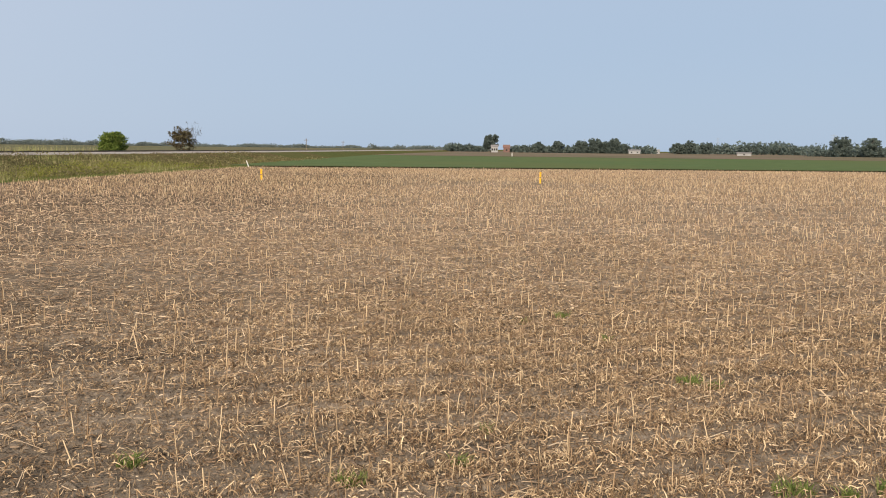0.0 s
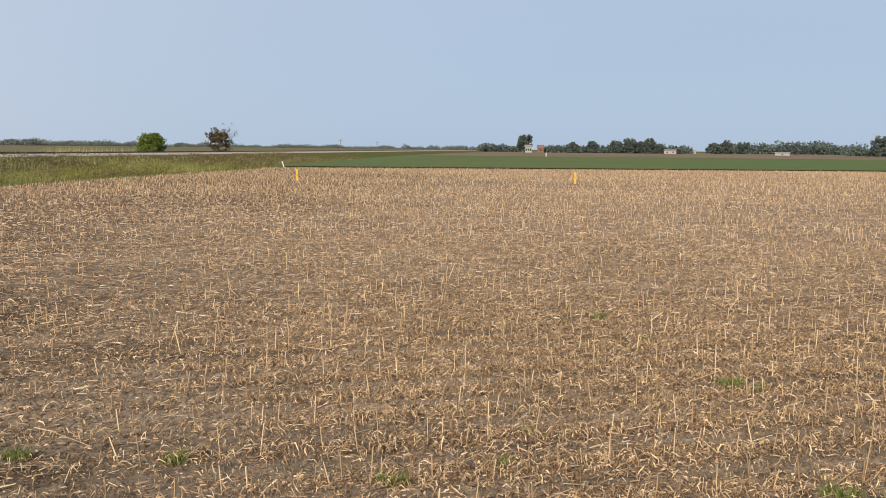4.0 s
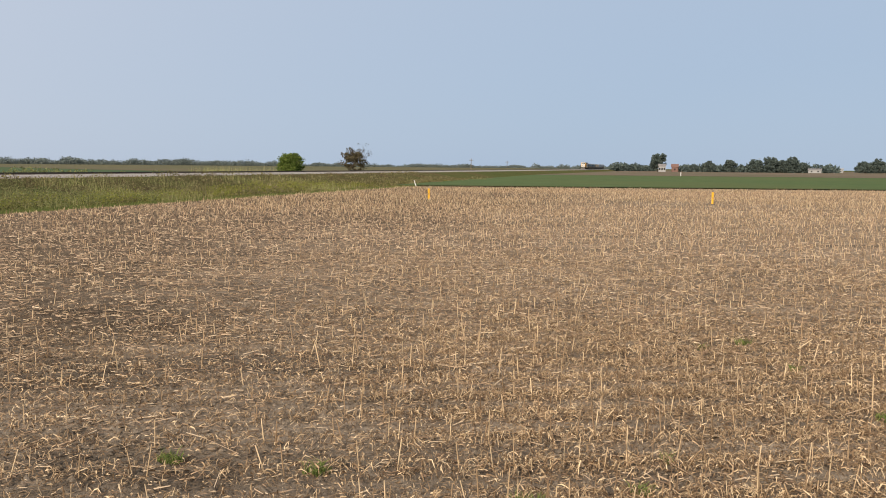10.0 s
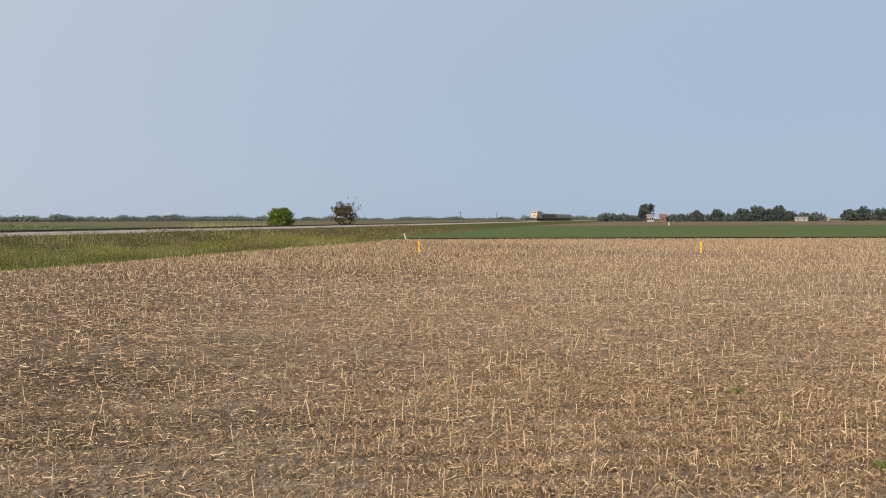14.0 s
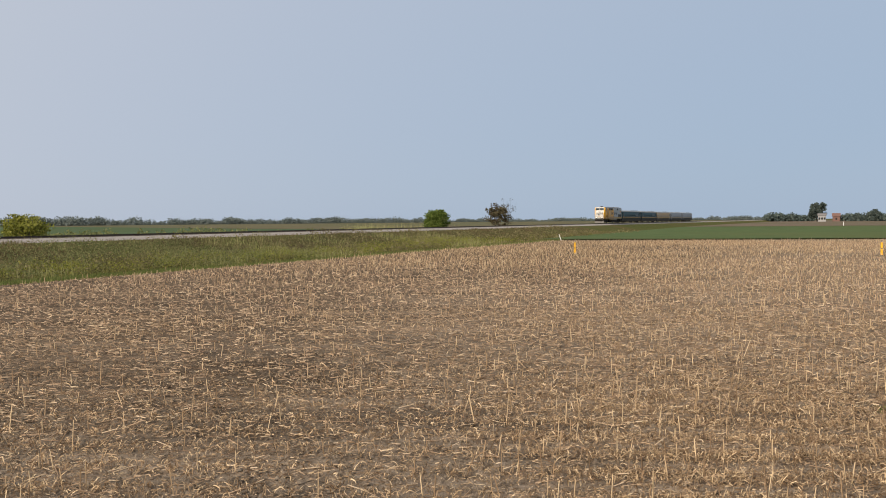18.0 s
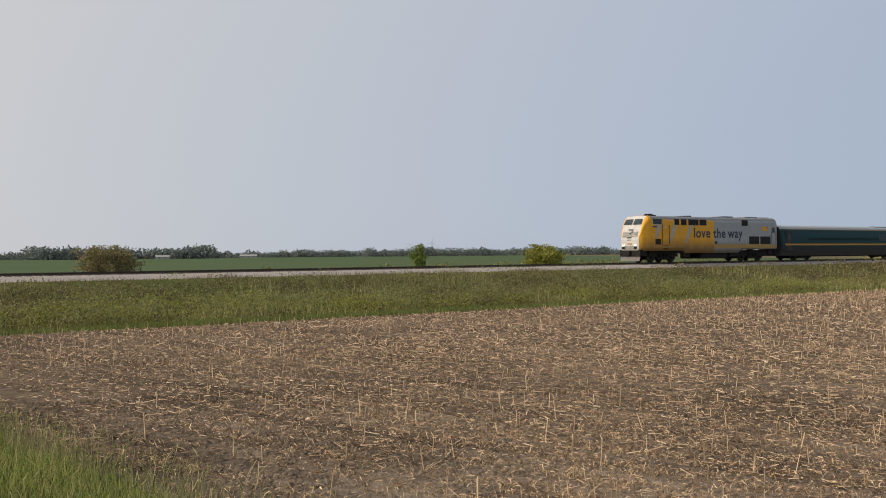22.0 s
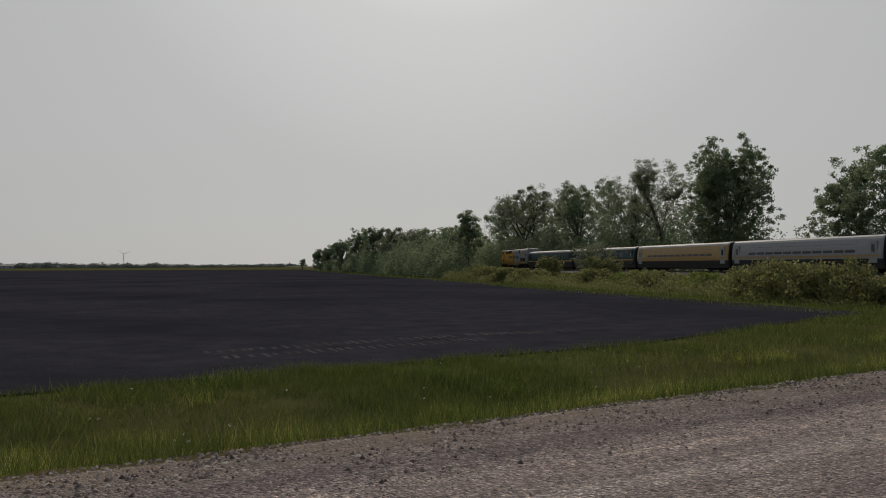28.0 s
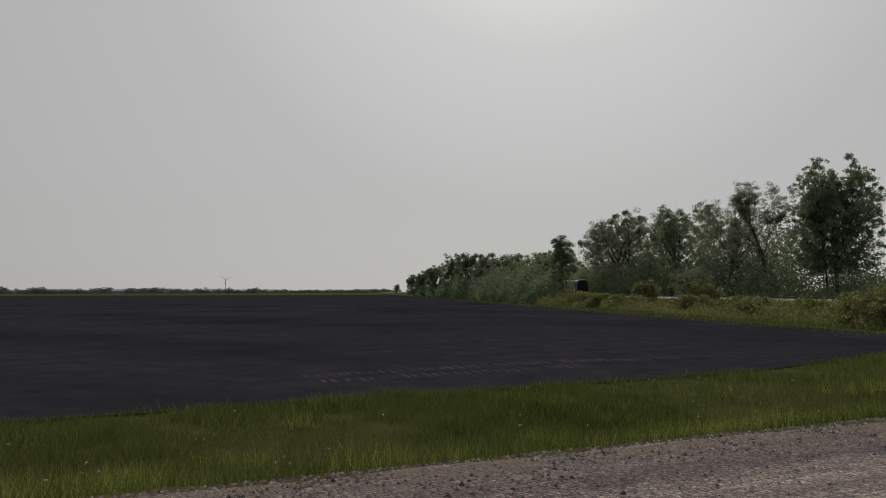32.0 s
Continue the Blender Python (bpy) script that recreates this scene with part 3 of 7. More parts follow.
def stones():
    rng = np.random.default_rng(4)
    n = 60000
    u = np.concatenate([rng.uniform(-14, 22, n // 2), rng.uniform(-10, 45, n // 2)])
    side = rng.random(n)
    h = road_half(u)
    o = np.where(side < 0.26, ROAD_MID + h - np.abs(rng.normal(0, 0.7, n)) + 0.25, np.where(side < 0.62, ROAD_MID - h - 0.3 + np.abs(rng.normal(0, 0.75, n)), ROAD_MID + rng.uniform(-1, 1, n) * h))
    o = np.maximum(o, ROAD_MID - h - 0.38)
    w = (o - ROAD_MID) / (h + np.where(o < ROAD_MID, 0.385, 0))
    z = np.where(np.abs(w) < 1, road_z(u) + 0.07 * (1 - w * w), np.maximum(road_z(u) - 0.03, 0)) - 0.004
    x, y = RD.x * u + RN.x * o, RD.y * u + RN.y * o
    z = np.where(np.abs(w) < 1, z, land(x, y))
    s = np.clip(rng.gamma(2.0, 0.0045, n) + 0.004, 0, 0.026)
    s = np.where(side < 0.26, s, np.where(side < 0.62, s * 1.25, s * 0.7))
    base = np.array([(1, 0, 0), (0, 1, 0), (-1, 0, 0), (0, -1, 0), (0, 0, 0.8)], float)
    a = rng.uniform(0, 6.28, n)
    c, q = np.cos(a)[:, None], np.sin(a)[:, None]
    b = base[None] * rng.uniform(0.6, 1.3, (n, 5, 3))
    v = np.stack([b[..., 0] * c - b[..., 1] * q, b[..., 0] * q + b[..., 1] * c, b[..., 2]], -1) * s[:, None, None]
    v += np.stack([x, y, z], -1)[:, None]
    f = np.array([0, 1, 4, 1, 2, 4, 2, 3, 4, 3, 0, 4])
    loops = (np.arange(n)[:, None] * 5 + f).ravel()
    me = fast_mesh("road_stones", v, np.full(n * 4, 3), loops, M["stone"])
    tagged(new("road_stones", me), "loose crushed stones scattered on the gravel road", "gravel", kind="stuff")


stones()

# ---- railway ----
M["rail"] = paint("rail_steel", (0.04, 0.03, 0.025), 0.5, 0.3, 0.3)
M["tie"] = surface("tie_wood", (0.045, 0.035, 0.03), (0.09, 0.07, 0.055), 8, 0.9, 0.5, 0.6)


def track_bed():
    ys = spread(np.arange(-120, 160.1, 1.0), 1500, 1.15)
    prof = [(-3.3, 1.16), (-2.5, 1.38), (-1.75, 1.545), (-1.2, 1.545), (0, 1.53), (1.2, 1.545), (1.75, 1.545), (2.5, 1.38), (3.3, 1.16)]
    verts = []
    for y in ys:
        for k, (x, z) in enumerate(prof):
            edge = 0.25 * noise.noise((y * 0.3, k, 0)) if k in (0, 1, 7, 8) else 0
            verts.append((TRACK_X + x + (edge if x > 0 else -edge), y, z + 0.03 * noise.noise((y * 0.8, k * 2, 5))))
    nx, ny = len(prof), len(ys)
    i = np.arange(nx * ny).reshape(ny, nx)
    quads = np.stack([i[:-1, :-1], i[:-1, 1:], i[1:, 1:], i[1:, :-1]], -1).reshape(-1, 4)
    me = fast_mesh("track_bed", verts, np.full(len(quads), 4), quads.ravel(), M["ballast"])
    return tagged(new("track_bed", me), "bed of pale crushed-stone ballast under the railway", "track bed", kind="structure")


track_bed()


def railway():
    t = thing("railway_track", TRACK_X, 0, 0, "single railway track of rusty steel rails on dark wooden ties", "railway track")
    for s in (-0.7175, 0.7175):
        bm = bmesh.new()
        prof = [(-0.07, 1.585), (0.07, 1.585), (0.07, 1.60), (0.012, 1.62), (0.012, 1.68), (0.036, 1.69), (0.036, 1.72), (-0.036, 1.72), (-0.036, 1.69), (-0.012, 1.68), (-0.012, 1.62), (-0.07, 1.60)]
        poly_prism(bm, [(s + a, b) for a, b in prof], -1500, 1500, "y")
        part("rail", bm, M["rail"], t, "rust-brown steel rail")
    bm = bmesh.new()
    box(bm, -1.3, 1.3, -0.115, 0.115, 1.42, 1.605, 0.015)
    first = part("tie", bm, M["tie"], t)
    first.location = (0, -75, 0)
    for k in range(1, 290):
        ob = new("tie", first.data)
        ob.parent, ob.location = t, (0.02 * math.sin(k * 7.1), -75 + 0.56 * k, 0)
    n = 1300
    ys = np.concatenate([np.arange(n) * 0.56 + 88, -76 - np.arange(n // 2) * 0.56])
    c = np.array([(sx * 1.3, sy * 0.115, z) for z in (1.42, 1.605) for sx, sy in ((-1, -1), (1, -1), (1, 1), (-1, 1))])
    v = c[None] + np.stack([0 * ys, ys, 0 * ys], -1)[:, None]
    f = np.array([4, 5, 6, 7, 0, 1, 5, 4, 1, 2, 6, 5, 2, 3, 7, 6, 3, 0, 4, 7])
    ob = new("far_ties", fast_mesh("far_ties", v, np.full(len(ys) * 5, 4), (np.arange(len(ys))[:, None] * 8 + f).ravel(), M["tie"]))
    ob.parent = t
    tagged(ob, "row of dark wooden ties far along the track", kind="stuff")


railway()


def crossing():
    M["plank"] = surface("crossing_plank", (0.20, 0.185, 0.17), (0.32, 0.30, 0.28), 4, 0.9, 0.4, 0.4)
    t = thing("level_crossing", 0, 0, 0, "worn grey planked level crossing deck between the rails", "level crossing")
    for a, b in ((-2.4, -0.80), (-0.63, -0.32), (-0.30, 0.0), (0.02, 0.32), (0.34, 0.63), (0.80, 2.4)):
        bm = bmesh.new()
        yc = RD.y * 63.66 + RN.y * ROAD_MID
        box(bm, TRACK_X + a, TRACK_X + b, yc - 6.5, yc + 6.5, 1.5, 1.714, 0.01)
        part("plank", bm, M["plank"], t)


crossing()

# ---- train ----
M["yellow"] = paint("loco_yellow", (0.68, 0.335, 0.014), 0.4, 0, 0.22, low=(2.35, 1.1), dirt_colour=(0.055, 0.042, 0.03))
M["silver"] = paint("loco_silver", (0.31, 0.33, 0.355), 0.4, 0.1, 0.25, low=(2.1, 1.1), dirt_colour=(0.11, 0.08, 0.05))
M["white_nose"] = paint("loco_white", (0.50, 0.49, 0.47), 0.45, 0, 0.4, low=(1.7, 0.8))
M["roof_grey"] = paint("loco_roof", (0.18, 0.19, 0.205), 0.5, 0.1, 0.5)
M["black"] = paint("underframe_black", (0.013, 0.012, 0.012), 0.8, 0, 0.35, (0.035, 0.028, 0.022), spec=0.15)
M["grille"] = paint("grille_black", (0.012, 0.012, 0.014), 0.5, 0.2, 0.2)
M["navy"] = paint("lettering_navy", (0.02, 0.03, 0.06), 0.5, 0, 0.1)
M["pale_band"] = paint("pale_band", (0.36, 0.36, 0.33), 0.45, 0, 0.3, low=(2.5, 0.9), dirt_colour=(0.35, 0.17, 0.02))
M["steel"] = paint("steel_grey", (0.25, 0.25, 0.25), 0.45, 0.5, 0.4)
M["wheel"] = paint("wheel_steel", (0.05, 0.045, 0.04), 0.5, 0.3, 0.5)
M["teal"] = paint("coach_teal", (0.009, 0.042, 0.048), 0.45, 0, 0.12, (0.03, 0.035, 0.032), spec=0.12)
M["coach_grey"] = paint("coach_grey", (0.25, 0.262, 0.285), 0.5, 0.15, 0.3)
M["skirt"] = paint("coach_skirt", (0.036, 0.037, 0.042), 0.5, 0, 0.35, (0.05, 0.045, 0.04), spec=0.12, low=(0.9, 0.6))
M["coach_roof"] = paint("coach_roof", (0.30, 0.325, 0.35), 0.65, 0.1, 0.3, spec=0.2)
M["stripe"] = paint("coach_stripe", (0.42, 0.21, 0.025), 0.45, 0, 0.2)
M["yellow_faded"] = paint("coach_yellow", (0.36, 0.22, 0.06), 0.45, 0, 0.5)
M["glass"] = paint("dark_glass", (0.008, 0.012, 0.015), 0.12, 0, 0.05, spec=0.45)
M["coach_glass"] = paint("tinted_coach_glass", (0.0085, 0.038, 0.044), 0.45, 0, 0.12, (0.03, 0.035, 0.032), spec=0.14)
M["grey_glass"] = paint("bluish_coach_glass", (0.05, 0.062, 0.075), 0.3, 0, 0.1, spec=0.4)
M["glass_screen"] = paint("wind_screen", (0.05, 0.07, 0.08), 0.08, 0, 0.05, spec=0.9)
M["rubber"] = paint("gangway_rubber", (0.015, 0.015, 0.017), 0.8, 0, 0.2)
M["plough"] = paint("plough_steel", (0.12, 0.115, 0.11), 0.55, 0.2, 0.5)
M["headlight"] = glowing("headlight_lens", (1.0, 0.93, 0.75), 0.9)
M["red_mark"] = paint("red_mark", (0.45, 0.05, 0.03), 0.5, 0, 0.1)


def ring(w, zb, zt, round_top):
    """Half outline of a car body, from the sill up to the middle of the roof."""
    r = round_top
    return [(w * 0.96, zb), (w, zb + 0.25), (w, zt - 1.25 * r), (w - 0.08 * r, zt - 0.85 * r), (w - 0.35 * r, zt - 0.38 * r), (w - 0.85 * r, zt - 0.1 * r), (w * 0.25, zt)]


def loft(bm, stations, index_of):
    """Body shell through cross-sections (y, half width, bottom, top, rounding)."""
    rows = []
    for y, w, zb, zt, r in stations:
        half = ring(w, zb, zt, r)
        full = half + [(-x, z) for x, z in half[::-1]]
        rows.append([bm.verts.new((x, y, z)) for x, z in full])
    for a, b in zip(rows, rows[1:]):
        for k in range(len(a) - 1):
            f = bm.faces.new((a[k], b[k], b[k + 1], a[k + 1]))
            f.material_index = index_of(f.calc_center_median())
        bm.faces.new((a[-1], b[-1], b[0], a[0])).material_index = 0
    bm.faces.new(rows[0]).material_index = index_of(Vector((0, stations[0][0], 2)))
    bm.faces.new(rows[-1][::-1]).material_index = index_of(Vector((0, stations[-1][0], 2)))
    bmesh.ops.recalc_face_normals(bm, faces=bm.faces)


def panel(name, x, y0, y1, z0, z1, material, parent, label="", depth=0.03, bevel=0.012):
    """A panel on the side wall, standing a little proud."""
    bm = bmesh.new()
    s = 1 if x > 0 else -1
    box(bm, min(x - s * 0.05, x + s * depth), max(x - s * 0.05, x + s * depth), y0, y1, z0, z1, bevel)
    return part(name, bm, material, parent, label)


def slats_panel(name, x, y0, y1, z0, z1, parent, label, rows=8):
    g = panel(name, x, y0, y1, z0, z1, M["grille"], parent, label, 0.015)
    s = 1 if x > 0 else -1
    for k in range(rows):
        bm = bmesh.new()
        z = z0 + (k + 0.5) * (z1 - z0) / rows
        box(bm, x + s * 0.012, x + s * 0.04, y0 + 0.03, y1 - 0.03, z - 0.018, z + 0.018)
        part("slat", bm, M["black"], g)
    return g


def wheel_at(bogie, x, y, r):
    bm = bmesh.new()
    s = 1 if x > 0 else -1
    rod(bm, (x, y, r), (x + s * 0.13, y, r), r, r, 24)
    rod(bm, (x - s * 0.03, y, r), (x, y, r), r + 0.03, r + 0.03, 24)
    rod(bm, (x + s * 0.13, y, r), (x + s * 0.2, y, r), 0.16, 0.13, 12)
    part("wheel", bm, M["wheel"], bogie, "dark steel wheel", True)


def bogie(parent, y, base, r, label):
    bm = bmesh.new()
    for s in (-1, 1):
        x0, x1 = sorted((s * 0.95, s * 1.12))
        box(bm, x0, x1, y - base / 2 - 0.65, y + base / 2 + 0.65, r + 0.02, r + 0.28, 0.03)
        for yy in (y - base / 2, y + base / 2):
            box(bm, x0, x1 + (0.04 if s > 0 else 0), yy - 0.24, yy + 0.24, r - 0.2, r + 0.18, 0.04)
        for k in (-0.3, 0.3):
            rod(bm, (s * 1.06, y + k, r - 0.1), (s * 1.06, y + k, r + 0.45), 0.13, 0.13, 10)
        box(bm, x0, x1, y - 0.75, y + 0.75, r - 0.25, r + 0.3, 0.05)
        box(bm, x0, x1, y - base / 2 - 0.5, y + base / 2 + 0.5, r + 0.2, r + 0.6, 0.06)
    box(bm, -0.95, 0.95, y - 0.35, y + 0.35, r - 0.1, r + 0.3, 0.03)
    b = part("bogie", bm, M["black"], parent, label)
    for s in (-1, 1):
        for yy in (y - base / 2, y + base / 2):
            wheel_at(b, s * 0.72, yy, r)


def locomotive():
    t = thing("locomotive", TRACK_X, 0, RAIL_Z, "yellow and silver diesel passenger locomotive with grimy lower sides", "locomotive")
    L = 21.0
    # 0 silver, 1 yellow, 2 white nose, 3 roof grey
    def skin(c):
        if c.z > 4.02 and c.y > 2.2:
            return 3
        if c.y < 11.0:
            if c.y < 1.5 and abs(c.x) < 1.1:
                return 2
            return 1
        return 0
    bm = bmesh.new()
    st = [(0.10, 0.95, 1.15, 2.15, 0.12), (0.22, 1.14, 1.15, 2.5, 0.12), (0.52, 1.28, 1.12, 3.1, 0.15), (0.74, 1.34, 1.1, 3.5, 0.22), (1.22, 1.43, 1.1, 4.06, 0.3),
          (1.62, 1.5, 1.1, 4.38, 0.4), (2.1, 1.52, 1.1, 4.42, 0.45), (6.5, 1.52, 1.1, 4.42, 0.45), (6.9, 1.52, 0.86, 4.42, 0.45), (10.99, 1.52, 0.86, 4.42, 0.45), (11.01, 1.52, 0.86, 4.42, 0.45),
          (14.7, 1.52, 0.86, 4.44, 0.45), (15.3, 1.52, 1.2, 4.44, 0.45), (20.6, 1.52, 1.2, 4.46, 0.45), (20.85, 1.49, 1.2, 4.42, 0.45), (L, 1.42, 1.25, 4.32, 0.45)]
    loft(bm, st, skin)
    part("body", bm, [M["silver"], M["yellow"], M["white_nose"], M["roof_grey"]], t)
    # pale centre of the nose
    bm = bmesh.new()
    v = [bm.verts.new(p) for p in ((-0.86, 0.065, 1.2), (0.86, 0.065, 1.2), (0.98, 0.19, 2.5), (-0.98, 0.19, 2.5), (0.88, 0.735, 3.43), (-0.88, 0.735, 3.43))]
    bm.faces.new((v[0], v[1], v[2], v[3])), bm.faces.new((v[3], v[2], v[4], v[5]))
    bmesh.ops.solidify(bm, geom=bm.faces[:], thickness=0.04)
    part("nose_panel", bm, M["white_nose"], t, "off-white nose panel streaked with dirt")
    for s in (-1, 1):
        bm = bmesh.new()
        q = [(s * 0.10, 0.76, 3.54), (s * 1.14, 0.80, 3.54), (s * 1.04, 1.2, 4.05), (s * 0.10, 1.19, 4.06)]
        vs = [bm.verts.new((x, y - 0.05, z + 0.03)) for x, y, z in q]
        bm.faces.new(vs)
        bmesh.ops.solidify(bm, geom=bm.faces[:], thickness=0.03)
        part("windscreen", bm, M["glass_screen"], t, "sloping windscreen pane")
        bm = bmesh.new()
        for dx in (0.0, 0.17):
            rod(bm, (s * (0.66 + dx), 0.16, 1.62), (s * (0.66 + dx), 0.03, 1.62), 0.075, 0.075, 12)
        part("headlight", bm, M["headlight"], t, "pair of round headlights")
        bm = bmesh.new()
        box(bm, min(s * 0.6, s * 0.95), max(s * 0.6, s * 0.95), 0.02, 0.2, 1.28, 1.5, 0.02)
        part("light_box", bm, M["black"], t)
    for z0, z1, x0, x1 in ((3.02, 3.12, -0.3, 0.3), (2.84, 2.92, 0.05, 0.34), (2.72, 2.8, -0.1, 0.1), (2.28, 2.38, -0.3, 0.24), (2.08, 2.16, -0.3, 0.24)):
        bm = bmesh.new()
        y = 0.19 + (z0 - 2.5) * 0.55 if z0 > 2.5 else 0.065 + (z0 - 1.2) * 0.096
        box(bm, x0, x1, y - 0.05, y + 0.02, z0, z1, 0.01)
        part("nose_mark", bm, M["black"], t)
    bm = bmesh.new()
    box(bm, -0.3, 0.3, 0.03, 0.12, 1.72, 1.82, 0.01)
    part("nose_mark", bm, M["stripe"], t, "small amber mark")
    # plough and coupler
    bm = bmesh.new()
    poly_prism(bm, [(-1.25, 0.15), (1.25, 0.15), (1.2, 0.62), (-1.2, 0.62)], -0.25, -0.19, "y")
    for vtx in bm.verts:
        vtx.co.y += abs(vtx.co.x) * 0.32 - (0.35 if vtx.co.z < 0.4 else 0.0) + 0.25
    part("plough", bm, M["plough"], t, "scuffed steel snow plough")
    bm = bmesh.new()
    box(bm, -1.3, 1.3, 0.18, 1.6, 0.6, 1.2, 0.05)
    box(bm, -0.2, 0.2, -0.25, 0.4, 0.78, 1.08, 0.04)
    part("coupler", bm, M["black"], t)
    for s in (-1, 1):
        x = s * 1.52
        panel("window_surround", x, 2.38, 3.67, 3.52, 3.9, M["white_nose"], t, "off-white cab window surround", 0.012)
        panel("cab_window", x, 2.45, 3.6, 3.58, 4.08, M["glass"], t)
        d = panel("cab_door", x, 3.72, 4.5, 1.55, 3.98, M["yellow"], t, "yellow cab door", 0.02)
        for yy in (3.66, 4.58):
            bm = bmesh.new()
            rod(bm, (x + s * 0.07, yy, 1.7), (x + s * 0.07, yy, 3.55), 0.022)
            part("handrail", bm, M["black"], d)
        for z in (1.62, 1.3, 0.95):
            bm = bmesh.new()
            box(bm, min(x - s * 0.15, x + s * 0.05), max(x - s * 0.15, x + s * 0.05), 3.8, 4.4, z - 0.03, z + 0.02)
            part("step", bm, M["black"], d)
        bm = bmesh.new()
        rod(bm, (x, 4.1, 3.3), (x + s * 0.03, 4.1, 3.3), 0.11, 0.11, 14)
        part("door_mark", bm, M["white_nose"], d)
        slats_panel("side_grille", x, 2.75, 3.5, 1.68, 2.2, t, "black louvred grille", 5)
        for a, b in ((5.36, 6.0), (6.26, 7.02), (7.3, 8.74), (8.88, 9.88)):
            slats_panel("intake_grille", x, a, b, 3.54, 4.1, t, "black air intake", 6)
        slats_panel("vent", x, 15.2, 16.15, 3.56, 4.14, t, "square black vent", 6)
        for a, b in ((16.35, 17.95), (18.15, 19.8)):
            slats_panel("radiator_grille", x, a, b, 1.72, 2.5, t, "large black radiator grille", 8)
        panel("fuel_gauge", x, 11.1, 11.42, 1.72, 2.0, M["grille"], t)
        panel("logo", x, 18.4, 19.3, 3.08, 3.5, M["yellow"], t, "plain yellow emblem panel")
        panel("logo_mark", x, 19.15, 19.35, 3.33, 3.5, M["red_mark"], t, "", 0.034)
        panel("sill_band", x, 11.02, 20.8, 1.32, 1.72, M["yellow_faded"], t, "faded yellow sill band", 0.008, 0.0)
        d = panel("rear_door", x, 20.02, 20.55, 1.55, 3.6, M["silver"], t, "", 0.02)
        panel("door_window", x, 20.08, 20.48, 2.9, 3.45, M["glass"], d, "", 0.03)
        for yy in (19.95, 20.62):
            bm = bmesh.new()
            rod(bm, (x + s * 0.06, yy, 1.8), (x + s * 0.06, yy, 3.1), 0.02)
            part("handrail", bm, M["black"], d)
        for o in ([(3.05, 3.5), (3.6, 3.5), (3.05, 2.3), (2.72, 2.3)], [(5.3, 3.86), (5.82, 3.86), (4.98, 1.95), (4.58, 1.95)], [(7.62, 3.86), (8.12, 3.86), (7.1, 1.75), (6.66, 1.75)]):
            bm = bmesh.new()
            poly_prism(bm, o, x - s * 0.03, x + s * 0.006, "x")
            part("slanted_band", bm, M["pale_band"], t, "pale slanted livery band")
        bm = bmesh.new()
        box(bm, min(x, x + s * 0.012), max(x, x + s * 0.012), 2.4, 3.0, 3.28, 3.42)
        part("number_bar", bm, M["navy"], t)
    for text, y, w in (("love", 8.05, 2.38), ("the", 10.87, 1.82), ("way", 13.03, 2.3)):
        words("lettering", text, w, M["navy"], t, Matrix(((0, 0, 1, 1.528), (1, 0, 0, y), (0, 1, 0, 2.36), (0, 0, 0, 1))), "dark navy lettering on the side")
        words("lettering", text, w, M["navy"], t, Matrix(((0, 0, -1, -1.528), (-1, 0, 0, 23.38 - y), (0, 1, 0, 2.36), (0, 0, 0, 1))), "dark navy lettering on the side")
    # roof gear
    bm = bmesh.new()
    box(bm, -0.4, 0.4, 3.2, 4.1, 4.36, 4.52, 0.04)
    for k in range(5):
        rod(bm, (-0.3 + 0.15 * k, 3.3, 4.56), (-0.3 + 0.15 * k, 3.75 + 0.06 * (k % 2), 4.58), 0.07, 0.03, 8)
    part("horn", bm, M["black"], t, "cluster of roof horns")
    for y0, y1, h, name in ((7.9, 8.5, 4.5, "roof_box"), (13.3, 14.7, 4.52, "exhaust_hatch"), (16.6, 18.6, 4.53, "fan_hatch"), (18.9, 20.4, 4.5, "fan_hatch")):
        bm = bmesh.new()
        box(bm, -0.85, 0.85, y0, y1, 4.36, h, 0.05)
        part(name, bm, M["roof_grey"] if "fan" in name else M["black"], t)
    bm = bmesh.new()
    box(bm, -1.35, 1.35, 9.3, 13.2, 0.3, 0.9, 0.1)
    part("fuel_tank", bm, M["black"], t)
    for s in (-1, 1):
        for dx, y0, y1, z0, z1 in ((1.3, 6.6, 7.6, 0.5, 0.9), (1.25, 13.5, 15.0, 0.45, 0.95), (1.2, 19.6, 20.4, 0.6, 1.2)):
            bm = bmesh.new()
            box(bm, s * dx - 0.11, s * dx + 0.11, y0, y1, z0, z1, 0.05)
            part("equipment_box", bm, M["black"], t)
    bogie(t, 4.2, 2.74, 0.5, "black front bogie")
    bogie(t, 17.3, 2.74, 0.5, "black rear bogie")
    bm = bmesh.new()
    box(bm, -0.75, 0.75, 20.95, 21.3, 1.2, 3.3, 0.04)
    part("gangway", bm, M["rubber"], t)
    # the nose is short and steep
    for ob in t.children:
        for piece in [ob] + list(ob.children):
            if not piece.name.startswith("lettering"):
                for v in piece.data.vertices:
                    if v.co.y < 2.45:
                        v.co.y = 0.85 + v.co.y * 0.653
    return t


COACH = 25.9


